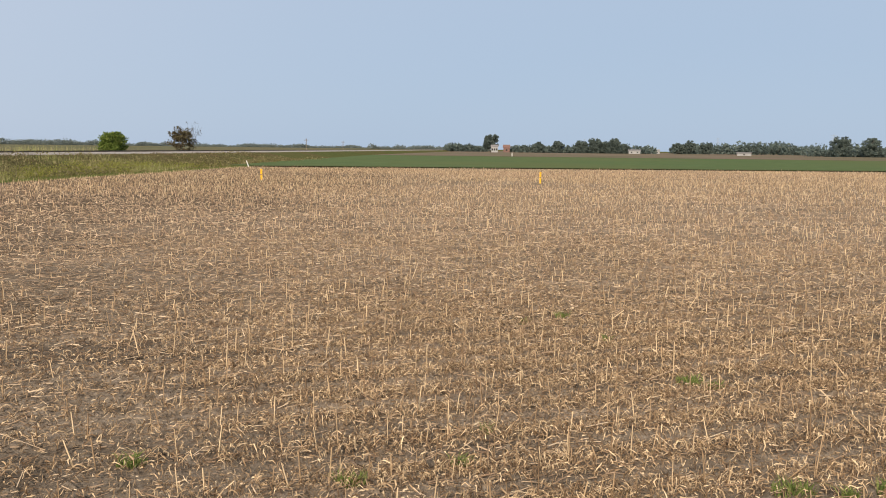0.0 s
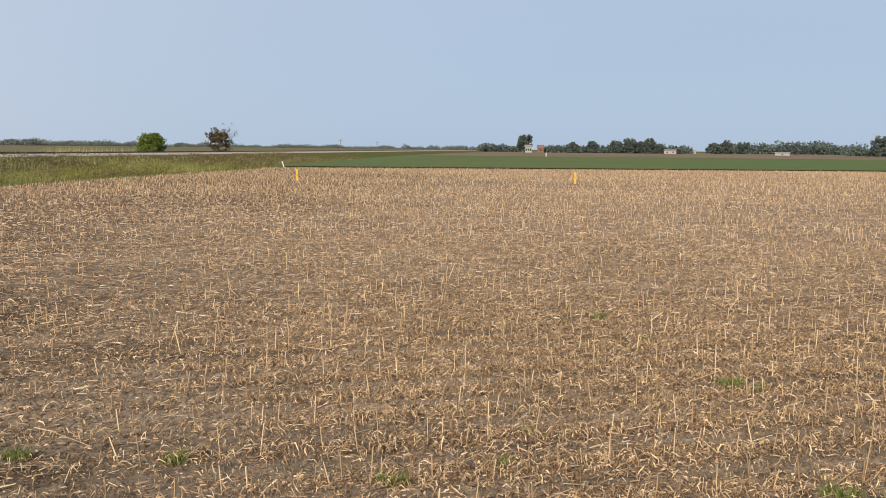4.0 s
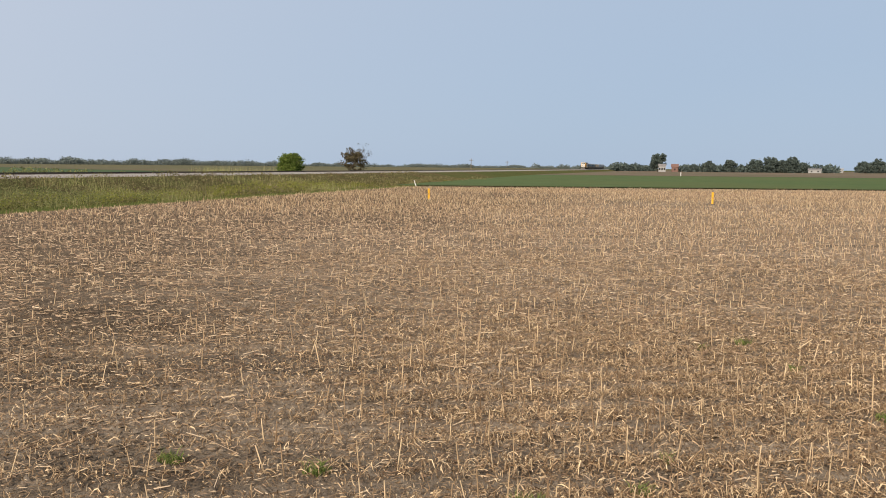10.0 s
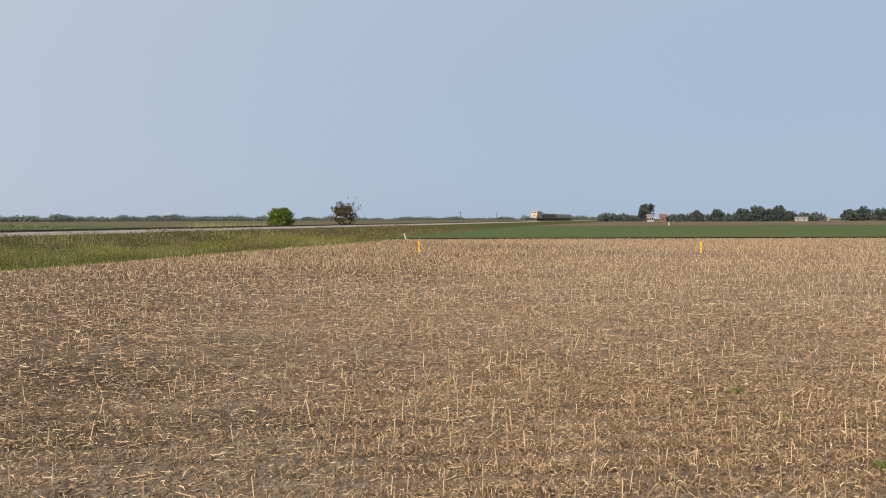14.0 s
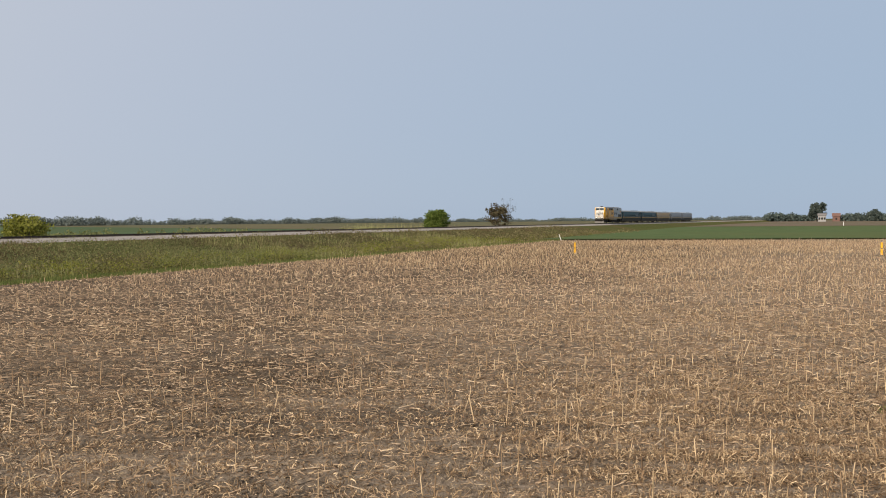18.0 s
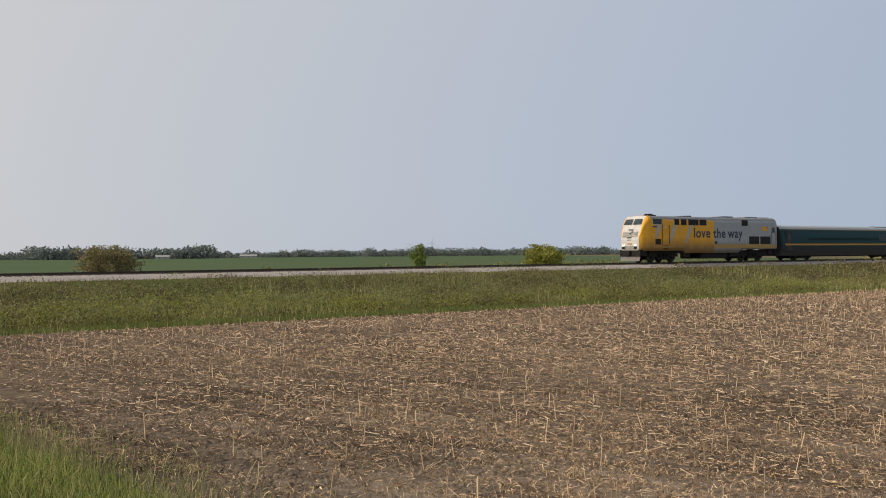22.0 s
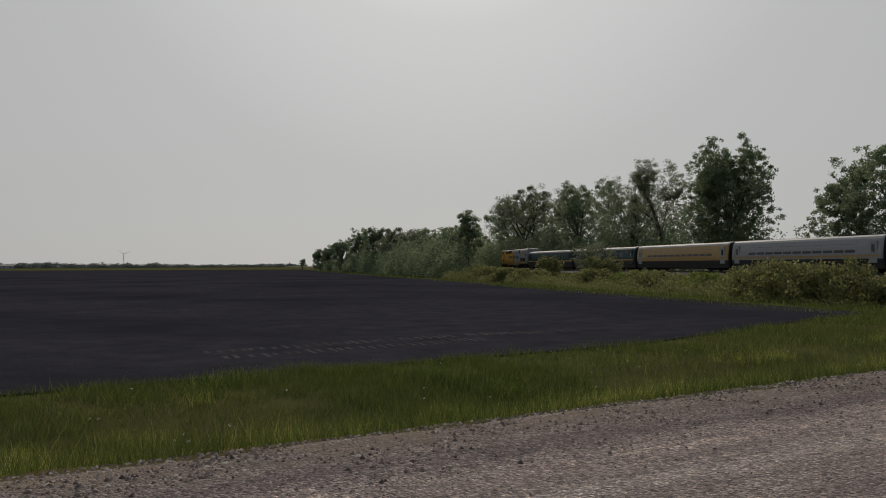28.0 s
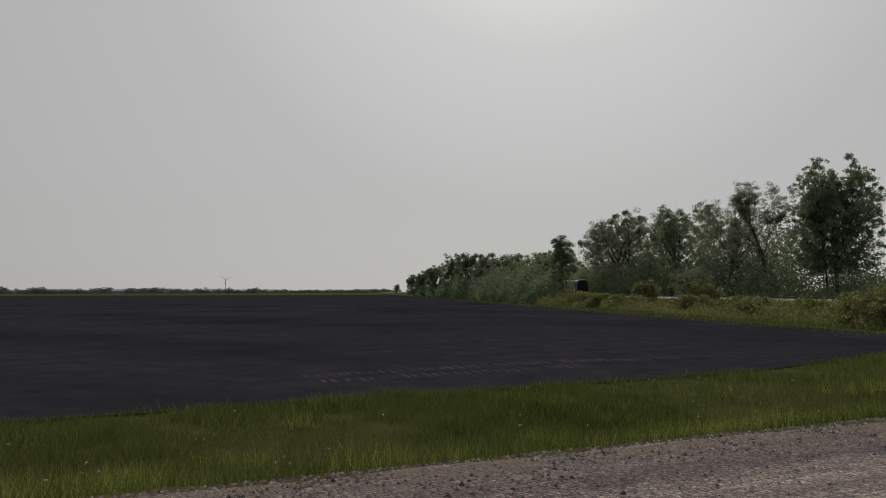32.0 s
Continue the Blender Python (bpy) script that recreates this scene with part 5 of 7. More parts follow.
def leaning_post():
    t = thing("leaning_post", -32.4, 107.0, 0, "bleached white leaning post at the field corner", "post")
    bm = bmesh.new()
    rod(bm, (0, 0, -0.2), (-0.4, 0.1, 0.8), 0.07, 0.05, 8)
    part("post", bm, M["sign_white"], t)
    t = thing("marker_pipe", 1.6, 300, 0.1, "thin white marker pipe in the far field", "post")
    bm = bmesh.new()
    rod(bm, (0, 0, -0.2), (0, 0, 1.3), 0.12, 0.12, 8)
    part("pipe", bm, M["sign_white"], t)
    t = thing("battery_box", -49.5, -44.8, 0.55, "flat concrete box with a pale lid near the signal mast", "box")
    bm = bmesh.new()
    box(bm, -0.8, 0.8, -1.1, 1.1, -0.3, 0.32, 0.03)
    part("box", bm, M["concrete"], t)
    bm = bmesh.new()
    box(bm, -0.86, 0.86, -1.2, 1.2, 0.32, 0.39, 0.02)
    part("lid", bm, M["concrete"], t)
    t = thing("small_sign", -52.0, -32.6, 1.2, "small white sign plate on a thin post beside the rails", "sign")
    bm = bmesh.new()
    rod(bm, (0, 0, -0.6), (0, 0, 2.75), 0.02, 0.02, 8)
    part("post", bm, M["galv"], t)
    bm = bmesh.new()
    box(bm, 0.018, 0.045, -0.27, 0.27, 2.4, 2.74, 0.01)
    p = part("plate", bm, M["sign_white"], t)
    bm = bmesh.new()
    box(bm, 0.042, 0.05, -0.18, 0.18, 2.48, 2.64)
    part("bar", bm, M["steel"], p)

leaning_post()

# ---- crops residue and grass ----
def prisms(base, axis, length, radius, rng):
    """Three-sided sticks: base points, unit directions, lengths and radii."""
    n = len(base)
    ref = np.where(np.abs(axis[:, 2:3]) > 0.8, [[1.0, 0, 0]], [[0, 0, 1.0]])
    a = np.cross(axis, ref)
    a /= np.linalg.norm(a, axis=1, keepdims=True)
    b = np.cross(axis, a)
    spin = rng.uniform(0, 6.28, n)
    v = np.empty((n, 6, 3))
    for k in range(3):
        t = spin + k * 2.094
        off = (np.cos(t)[:, None] * a + np.sin(t)[:, None] * b) * radius[:, None]
        v[:, k] = base + off
        v[:, k + 3] = base + axis * length[:, None] + off * 0.8
    f = np.array([0, 1, 4, 3, 1, 2, 5, 4, 2, 0, 3, 5])
    return v, np.full(n * 3, 4), (np.arange(n)[:, None] * 6 + f).ravel()


def blades(base, height, width, lean, rng, bend=0.5, plain=False):
    """Grass blades that narrow and bend over; plain ones, for far off, are single slivers."""
    n = len(base)
    d = rng.uniform(0, 6.28, n)
    face = rng.uniform(0, 6.28, n)
    side = np.stack([np.cos(face), np.sin(face), 0 * face], -1) * (width / 2)[:, None]
    out = np.stack([np.cos(d), np.sin(d), 0 * d], -1)
    mid = base + out * (lean * height * 0.35)[:, None] + np.array([0, 0, 1]) * (height * 0.6)[:, None]
    tip = base + out * (lean * height)[:, None] + np.array([0, 0, 1]) * (height * (1 - bend * 0.25 * lean))[:, None]
    if plain:
        return np.stack([base - side, base + side, tip], 1), np.full(n, 3), np.arange(n * 3)
    v = np.stack([base - side, base + side, mid + side * 0.75, mid - side * 0.75, tip], 1)
    sizes = np.tile([4, 3], n)
    f = np.array([0, 1, 2, 3, 3, 2, 4])
    return v, sizes, (np.arange(n)[:, None] * 5 + f).ravel()


def leaves(base, size, rng, plain=False):
    """Single small leaves: bent diamonds at all angles; plain ones, for far off, are triangles."""
    n = len(base)
    a = rng.normal(0, 1, (n, 3))
    a /= np.linalg.norm(a, axis=1, keepdims=True)
    b = np.cross(a, rng.normal(0, 1, (n, 3)))
    b /= np.linalg.norm(b, axis=1, keepdims=True) + 1e-9
    s = size[:, None]
    if plain:
        return np.stack([base - a * s * 0.5 - b * s * 0.3, base + b * s * 0.5, base + a * s * 0.5 - b * s * 0.2], 1), np.full(n, 3), np.arange(n * 3)
    v = np.stack([base - a * s * 0.5, base + b * s * 0.33, base + a * s * 0.5 + np.cross(a, b) * s * 0.12, base - b * s * 0.33], 1)
    return v, np.full(n, 4), np.arange(n * 4)


def stuff(name, arrays, material, label, category, parent=None):
    ob = new(name, fast_mesh(name, *arrays, material))
    if parent:
        ob.parent = parent
        return tagged(ob, label, kind="stuff")
    return tagged(ob, label, category, kind="stuff")


def fbm(x, y, s, seed=0.0):
    """Cheap smooth unevenness over the ground, about -1 to 1."""
    return (np.sin(x * s + 1.7 * np.sin(y * s * 0.7 + seed)) + np.sin(y * s * 1.3 + 1.3 * np.sin(x * s * 0.9 - seed)) + np.sin((x + y) * s * 0.53 + seed * 2)) / 3


def in_stubble(x, y):
    edge = 4.3 + 0.216 * x
    return (x > -32.6) & (y > edge + 0.3) & (y < 111.3 + 0.21 * x - 0.8)


def seen_wedge(x, y, far):
    az = np.degrees(np.arctan2(-x, y))
    return (az > -32) & (az < 101) & (np.hypot(x, y) < far)


ROW = 0.76


def row_bed(x, y):
    """1 on a row of stubble, 0 halfway between two rows."""
    u, o = along(x, y)
    return 0.5 + 0.5 * np.cos(2 * np.pi * (o + 2 - 0.1 * np.sin(u * 0.15)) / ROW)


def trodden(x, y):
    """1 where wheels have pressed the stubble down, towards the railway; 0 elsewhere."""
    az, r = np.degrees(np.arctan2(-x, y)), np.hypot(x, y)
    return np.clip((az - 10 + 5 * fbm(x, y, 0.12, 3.0)) / 16, 0, 1) * np.clip((62 - r) / 26, 0, 1)


def tents(c, a, length, width, rise, rng, tilt=0.07):
    """Split stalks lying on the ground: two narrow faces that meet in a ridge."""
    n = len(c)
    d = np.stack([np.cos(a), np.sin(a), rng.normal(0, tilt, n)], -1) * (length / 2)[:, None]
    w = np.stack([-np.sin(a), np.cos(a), 0 * a], -1) * (width / 2)[:, None]
    up = np.stack([0 * a, 0 * a, rise], -1)
    v = np.stack([c - d - w, c + d * 0.9 - w * 0.7, c - d * 0.95 + up, c + d + up * 0.8, c - d * 0.9 + w, c + d * 0.95 + w * 0.7], 1)
    f = np.array([0, 1, 3, 2, 2, 3, 5, 4])
    return v, np.full(n * 2, 4), (np.arange(n)[:, None] * 6 + f).ravel()


def curls(c, a, length, width, rise, rng, tilt=0.0):
    """Dry leaves curled up off the ground: strips of three faces bent over and twisted."""
    n = len(c)
    up = np.abs(rng.normal(0, tilt, n)) if tilt else 0 * a
    fwd, side = np.stack([np.cos(a) * np.cos(up), np.sin(a) * np.cos(up), np.sin(up)], -1), np.stack([-np.sin(a), np.cos(a), 0 * a], -1)
    roll = rng.uniform(-1.3, 1.3, n)
    steps = ((-0.5, 0.0), (-0.2, 0.8), (0.2, 1.0), (0.5, 0.25))
    rows = []
    for k, (f, z) in enumerate(steps):
        t = roll + (k - 1.5) * rng.normal(0, 0.5, n)
        across = side * np.cos(t)[:, None] + np.array([0, 0, 1.0]) * np.sin(t)[:, None]
        mid = c + fwd * (f * length)[:, None] + side * (rng.normal(0, 0.12, n) * length)[:, None] + np.array([0, 0, 1.0]) * (z * rise)[:, None]
        half = across * (width * (0.5 if k in (1, 2) else 0.3))[:, None]
        rows += [mid - half, mid + half]
    f = np.array([0, 2, 3, 1, 2, 4, 5, 3, 4, 6, 7, 5])
    return np.stack(rows, 1), np.full(n * 3, 4), (np.arange(n)[:, None] * 8 + f).ravel()


def stubble():
    rng = np.random.default_rng(11)
    # rows run along the road
    rows = []
    for o in np.arange(-2, 150, ROW):
        u = np.arange(-120, 60, 0.14)
        u = u + rng.normal(0, 0.06, len(u))
        oo = o + rng.normal(0, 0.035, len(u)) + 0.1 * np.sin(u * 0.15)
        rows.append(np.stack([RD.x * u + RN.x * oo, RD.y * u + RN.y * oo], -1))
    p = np.concatenate(rows)
    d = np.hypot(p[:, 0], p[:, 1])
    patch = fbm(p[:, 0], p[:, 1], 0.22, 2.0)
    chance = np.clip(np.where(d < 16, 1.0, 0.82) + 0.45 * patch, 0.4, 1) * (1 - 0.6 * trodden(p[:, 0], p[:, 1]))
    # the wheel-worn headland beside the road is almost bare
    edge = p[:, 1] - (4.3 + 0.216 * p[:, 0])
    bare = (edge < 0.5) | ((edge < 3.8) & (p[:, 0] < -8))
    keep = in_stubble(p[:, 0], p[:, 1]) & seen_wedge(p[:, 0], p[:, 1], 135) & (rng.random(len(p)) < chance) & ~(bare & (rng.random(len(p)) < 0.75))
    p, d = p[keep], d[keep]
    n = len(p)
    h = np.clip(rng.normal(0.15, 0.06, n) + 0.08 * (d < 16), 0.05, 0.36)
    h = np.where(rng.random(n) < 0.05, np.minimum(h * 1.6, 0.4), h)
    ax = rng.normal(0, 0.10, (n, 3))
    ax[:, 2] = 1
    far_lean = rng.random(n) < np.where(d < 20, 0.14, 0.35)
    ax[far_lean, :2] *= 7
    ax /= np.linalg.norm(ax, axis=1, keepdims=True)
    base = np.column_stack([p, np.full(n, 0.02)])
    stuff("corn_stubble", prisms(base, ax, h, np.clip(0.0052 + d * 0.00016, 0.005, 0.015) * rng.uniform(0.7, 1.3, n), rng), M["stalk"], "rows of cut dry corn stalks standing in the soil", "stubble")

    # litter, heaped along the rows
    def scatter(n, r0, r1, heap=0.4, thin=0.4):
        a = np.radians(rng.uniform(-32, 101, n))
        r = np.sqrt(rng.uniform(max(r0 - 2.5, 4) ** 2, (r1 + 2.5) ** 2, n))
        x, y = -np.sin(a) * r, np.cos(a) * r
        ok = in_stubble(x, y)
        ok &= rng.random(n) < (np.clip((r - r0 + 2.5) / 5, 0, 1) if r0 > 6 else 1) * np.clip((r1 + 2.5 - r) / 5, 0, 1)
        ok &= rng.random(n) < np.clip(0.9 + 0.16 * fbm(x, y, 0.35, 5.0) + 0.22 * fbm(x, y, 1.7, 1.0), 0.5, 1)
        ok &= rng.random(n) < 1 - heap + heap * row_bed(x, y)
        # thinner towards the railway, where more of the soil shows
        ok &= rng.random(n) < 1 - thin * trodden(x, y)
        e = y - (4.3 + 0.216 * x)
        ok &= ~((e < 1.4) & (x > -8) & (rng.random(n) < 0.5))
        # wheel-worn headland along the verge
        ok &= ~((e < 4.2) & (x < -8) & (rng.random(n) < 0.3 + 0.25 * fbm(x, y, 0.6, 8.0)))
        ok &= ~((np.abs(e - 1.7) < 0.35) & (x < -6) & (rng.random(n) < 0.55))
        return x[ok], y[ok]
    def ways(n):
        # half of the stalks lie along the rows, the rest anyhow
        return np.where(rng.random(n) < 0.5, rng.normal(0.35, 0.4, n), rng.uniform(0, 6.28, n))
    x, y = scatter(34000, 5, 17, 0.6)
    n = len(x)
    a = ways(n)
    tilt = np.abs(rng.normal(0, 0.22, n))
    ax = np.stack([np.cos(a) * np.cos(tilt), np.sin(a) * np.cos(tilt), np.sin(tilt)], -1)
    base = np.stack([x, y, rng.uniform(0.04, 0.08, n)], -1)
    stuff("corn_straw_near", prisms(base, ax, np.clip(rng.gamma(2.0, 0.05, n), 0.03, 0.4), np.clip(rng.gamma(3, 0.0016, n), 0.002, 0.008), rng), M["straw"], "chopped pale corn stalks lying flat on the soil", "straw")
    for n, r0, r1, big in ((340000, 5, 13, 1.0), (150000, 12.5, 25, 1.3)):
        x, y = scatter(n, r0, r1, 0.8, 0.65)
        n = len(x)
        c = np.stack([x, y, rng.uniform(0.03, 0.05, n) + 0.06 * row_bed(x, y) * rng.random(n)], -1)
        stuff("corn_leaf_litter", curls(c, rng.uniform(0, 6.28, n), rng.uniform(0.03, 0.13, n) * big ** 0.7, rng.uniform(0.003, 0.012, n) * big, rng.uniform(0.008, 0.05, n), rng, 0.65), M["husk"], "curled brown corn leaves heaped along the rows", "straw")
    # fine chaff between the larger pieces
    x, y = scatter(130000, 5, 14, 0.4)
    n = len(x)
    a, ln, w = rng.uniform(0, 6.28, n), rng.uniform(0.02, 0.07, n), rng.uniform(0.003, 0.010, n)
    d1 = np.stack([np.cos(a) * ln, np.sin(a) * ln, rng.normal(0, 0.012, n)], -1) / 2
    d2 = np.stack([-np.sin(a) * w, np.cos(a) * w, rng.normal(0.003, 0.005, n)], -1)
    c = np.stack([x, y, rng.uniform(0.05, 0.075, n)], -1)
    stuff("corn_chaff", (np.stack([c - d1 - d2 * 0.5, c + d1, c - d1 * 0.6 + d2], 1), np.full(n, 3), np.arange(n * 3)), M["husk"], "fine corn chaff scattered over the soil", "straw")

    def strew(n, r0, r1, wide, name, label, heap=0.35, tilt=0.08, short=1.0):
        x, y = scatter(n, r0, r1, heap, 0.1)
        n = len(x)
        c = np.stack([x, y, rng.uniform(0.03, 0.07, n)], -1)
        stuff(name, tents(c, ways(n), np.clip(rng.gamma(2.0, 0.07, n), 0.04, 0.5) * wide * short, np.clip(rng.gamma(2.5, 0.003, n), 0.003, 0.018) * wide, np.clip(rng.gamma(2.0, 0.0055, n), 0.003, 0.026) * wide, rng, tilt), M["straw"], label, "straw")
    strew(52000, 5, 15, 0.5, "corn_husks", "torn dry corn leaves and husks on the soil", 0.5, 0.2, 0.95)
    strew(115000, 13, 25, 0.7, "corn_straw_spread", "pale chopped corn stalks strewn over the soil", 0.6, 0.13, 1.1)
    strew(130000, 24, 38, 1.0, "corn_straw_spread", "short pieces of corn straw among leaning stubble", 0.5, 0.3, 0.7)
    strew(120000, 38, 58, 1.35, "corn_straw_middle", "carpet of pale corn straw across the field", 0.5, 0.4, 0.55)
    # far out: slivers
    x, y = scatter(210000, 57.5, 125)
    n = len(x)
    a = rng.normal(0.35, 1.0, n)
    d1 = np.stack([np.cos(a), np.sin(a), rng.normal(0, 0.25, n)], -1) * (np.clip(rng.gamma(2.0, 0.065, n), 0.04, 0.5))[:, None]
    d2 = np.stack([-np.sin(a), np.cos(a), rng.normal(0.3, 0.6, n)], -1) * (np.clip(rng.gamma(2.5, 0.0021, n), 0.0025, 0.012))[:, None]
    c = np.stack([x, y, rng.uniform(0.06, 0.12, n)], -1)
    stuff("corn_straw_far", (np.stack([c - d1 - d2 * 1.5, c + d1, c - d1 * 0.7 + d2 * 1.8], 1), np.full(n, 3), np.arange(n * 3)), M["straw"], "thin cover of corn straw far out in the field", "straw")


stubble()


def crumbs():
    rng = np.random.default_rng(14)
    n = 45000
    a, r = np.radians(rng.uniform(-32, 101, n)), np.sqrt(rng.uniform(25, 300, n))
    x, y = -np.sin(a) * r, np.cos(a) * r
    ok = in_stubble(x, y)
    x, y = x[ok], y[ok]
    n = len(x)
    s = np.clip(rng.gamma(2, 0.010, n) + 0.006, 0, 0.06)
    base = np.array([(1, 0, 0), (0, 1, 0), (-1, 0, 0), (0, -1, 0), (0, 0, 0.85)], float)
    v = base[None] * rng.uniform(0.5, 1.3, (n, 5, 3)) * s[:, None, None] + np.stack([x, y, np.full(n, 0.035)], -1)[:, None]
    f = np.array([0, 1, 4, 1, 2, 4, 2, 3, 4, 3, 0, 4])
    stuff("soil_crumbs", (v, np.full(n * 4, 3), (np.arange(n)[:, None] * 5 + f).ravel()), M["soil"], "crumbs and clods of grey-brown soil between the straw", "soil")


crumbs()


def weed_tufts():
    rng = np.random.default_rng(3)
    spots = [(2.08, 9.55, 0.16), (2.28, 9.35, 0.10), (2.2, 6.45, 0.17), (3.0, 6.5, 0.17), (-2.98, 6.5, 0.13), (-1.15, 6.3, 0.13), (-0.32, 6.75, 0.08), (0.9, 13.2, 0.10), (-0.15, 7.6, 0.05), (1.4, 11.6, 0.07), (-4.3, 6.4, 0.12), (0.3, 12.6, 0.07), (2.6, 6.4, 0.07)]
    for x, y, r in spots:
        n = int(900 * r)
        a, d = rng.uniform(0, 6.28, n), r * np.sqrt(rng.random(n))
        base = np.stack([x + np.cos(a) * d, y + np.sin(a) * d * 0.7, np.full(n, 0.03)], -1)
        v = blades(base, rng.uniform(0.04, 0.13, n), rng.uniform(0.006, 0.014, n), rng.uniform(0.3, 1.3, n), rng)
        ob = new("weed_tuft", fast_mesh("weed_tuft", *v, M["low_green"]))
        tagged(ob, "small tuft of green weeds among the stubble", "weed", "weed tufts in the stubble")


weed_tufts()


def on_verge(u, o):
    return np.column_stack([RD.x * u + RN.x * o, RD.y * u + RN.y * o])


def grow(name, xy, h, w, lean, material, label, rng, category="grass", bend=0.5, sink=0.03, plain=False):
    z = land(xy[:, 0], xy[:, 1]) - sink
    stuff(name, blades(np.column_stack([xy, z]), h, w, lean, rng, bend, plain), M[material], label, category)


def verges():
    rng = np.random.default_rng(21)
    # field-side verge: tall rough grass
    n = 125000
    u = np.where(rng.random(n) < 0.72, rng.uniform(1.0, 26, n), rng.uniform(20, 62, n))
    t = rng.random(n)
    x = RD.x * u
    inner = np.clip(0.5 + 0.085 * (u - 6.6), 0.35, 1.6) + 0.22 * fbm(u, u * 0.3, 0.8)
    # outer edge follows the stubble
    outer = (4.3 + 0.216 * x - RD.y * u) / (RN.y - 0.216 * RN.x) + 0.25 * fbm(u, u, 1.1, 2)
    o = inner + (outer - inner) * t
    keep = outer > inner + 0.2
    u, o, t = u[keep], o[keep], t[keep]
    xy = on_verge(u, o)
    n = len(u)
    h = np.clip(0.44 + 0.17 * fbm(xy[:, 0], xy[:, 1], 1.2) + 0.2 * fbm(xy[:, 0], xy[:, 1], 4.5, 6) + rng.normal(0, 0.11, n), 0.1, 0.9) * np.clip(0.35 + 3.0 * t, 0, 1) * (1 + 0.45 * smooth((u - 22) / 30)) * (1 - 0.4 * smooth((t - 0.55) / 0.45))
    far = np.hypot(xy[:, 0], xy[:, 1])
    w = np.clip(0.0045 + far * 0.0005, 0.0055, 0.028) * rng.uniform(0.6, 1.6, n)
    lean = rng.uniform(0.05, 0.55, n)
    for sel, name in ((far < 13, "verge_grass"), (far >= 13, "verge_grass_far")):
        grow(name, xy[sel], h[sel], w[sel], lean[sel], "grass", "tall green roadside grass with pale seed heads", rng, plain=name.endswith("far"))
    # shorter rough grass on the bank behind the eye
    n = 16000
    u, o = rng.uniform(-16, 1.5, n), ROAD_MID + 3.9 + rng.uniform(0, 7.5, n)
    xy = on_verge(u, o)
    ok = xy[:, 1] < 4.3 + 0.216 * xy[:, 0]
    n = int(ok.sum())
    grow("verge_grass_near", xy[ok], rng.uniform(0.08, 0.3, n), np.full(n, 0.012), rng.uniform(0.1, 0.8, n), "grass", "short rough grass between road and stubble", rng, plain=True)
    # seed stems
    n = 6500
    u = rng.uniform(1.5, 30, n)
    t = rng.uniform(0.1, 1, n)
    x = RD.x * u
    outer = (4.3 + 0.216 * x - RD.y * u) / (RN.y - 0.216 * RN.x)
    xy = on_verge(u, 1.0 + (outer - 1.0) * t)
    far = np.hypot(xy[:, 0], xy[:, 1])
    grow("seed_stems", xy, rng.uniform(0.45, 0.78, n), np.clip(0.0025 + far * 0.0003, 0.003, 0.014), rng.uniform(0.1, 0.45, n), "seed", "thin dry grass stems with seed heads", rng)
    # upright stems that end in nodding seed heads
    n = 4500
    u, t = rng.uniform(1.5, 24, n), rng.uniform(0.12, 1, n)
    outer = (4.3 + 0.216 * RD.x * u - RD.y * u) / (RN.y - 0.216 * RN.x)
    xy = on_verge(u, 1.0 + (outer - 1.0) * t)
    far = np.hypot(xy[:, 0], xy[:, 1])
    ax = np.column_stack([rng.normal(0.08, 0.16, n), rng.normal(0.05, 0.16, n), np.ones(n)])
    ax /= np.linalg.norm(ax, axis=1, keepdims=True)
    tall = rng.uniform(0.42, 0.72, n)
    foot = np.column_stack([xy, land(xy[:, 0], xy[:, 1]) - 0.02])
    stuff("seed_head_stems", prisms(foot, ax, tall, np.clip(0.0008 + far * 0.00016, 0.001, 0.005), rng), M["seed"], "thin pale stems standing in the roadside grass", "grass")
    nod = ax + np.column_stack([rng.normal(0, 0.45, n), rng.normal(0, 0.45, n), np.zeros(n)])
    nod /= np.linalg.norm(nod, axis=1, keepdims=True)
    stuff("seed_heads", prisms(foot + ax * (tall * 0.98)[:, None], nod, rng.uniform(0.05, 0.12, n), np.clip(0.002 + far * 0.0003, 0.003, 0.008), rng), M["seed"], "pale seed heads nodding over the roadside grass", "grass")
    # broad low weeds between gravel and tall grass
    m = 760
    cu = np.where(rng.random(m) < 0.6, rng.uniform(0.5, 18, m), rng.uniform(16, 58, m))
    reach = np.clip(0.8 + 0.085 * (cu - 6.6), 0.6, 1.9)
    f = rng.random(m) ** 0.75
    co = ROAD_MID + road_half(cu) + 0.32 + reach * f
    keep = rng.random(m) < np.clip(1.5 * fbm(cu, co * 2.2, 1.3, 4) + 0.6 * f, 0.02, 1)
    cu, co, f = cu[keep], co[keep], f[keep]
    m, k = len(cu), 44
    cr = (rng.uniform(0.05, 0.17, m) * (0.7 + 0.6 * f)).repeat(k)
    a, q = rng.uniform(0, 6.28, m * k), np.sqrt(rng.random(m * k))
    u, o = cu.repeat(k) + np.cos(a) * q * cr * 1.4, co.repeat(k) + np.sin(a) * q * cr
    xy = on_verge(u, o)
    n = len(u)
    c = np.column_stack([xy, land(xy[:, 0], xy[:, 1]) + 0.035 + cr * 0.75 * np.sqrt(1 - q * q) * rng.random(n) ** 0.5])
    stuff("verge_weeds", leaves(c, np.clip(0.022 + u * 0.0013, 0.026, 0.09) * rng.uniform(0.6, 1.5, n), rng, True), M["low_green"], "low broad-leaved green weeds along the gravel edge", "weeds")
    # short turf creeping into the gravel
    n = 125000
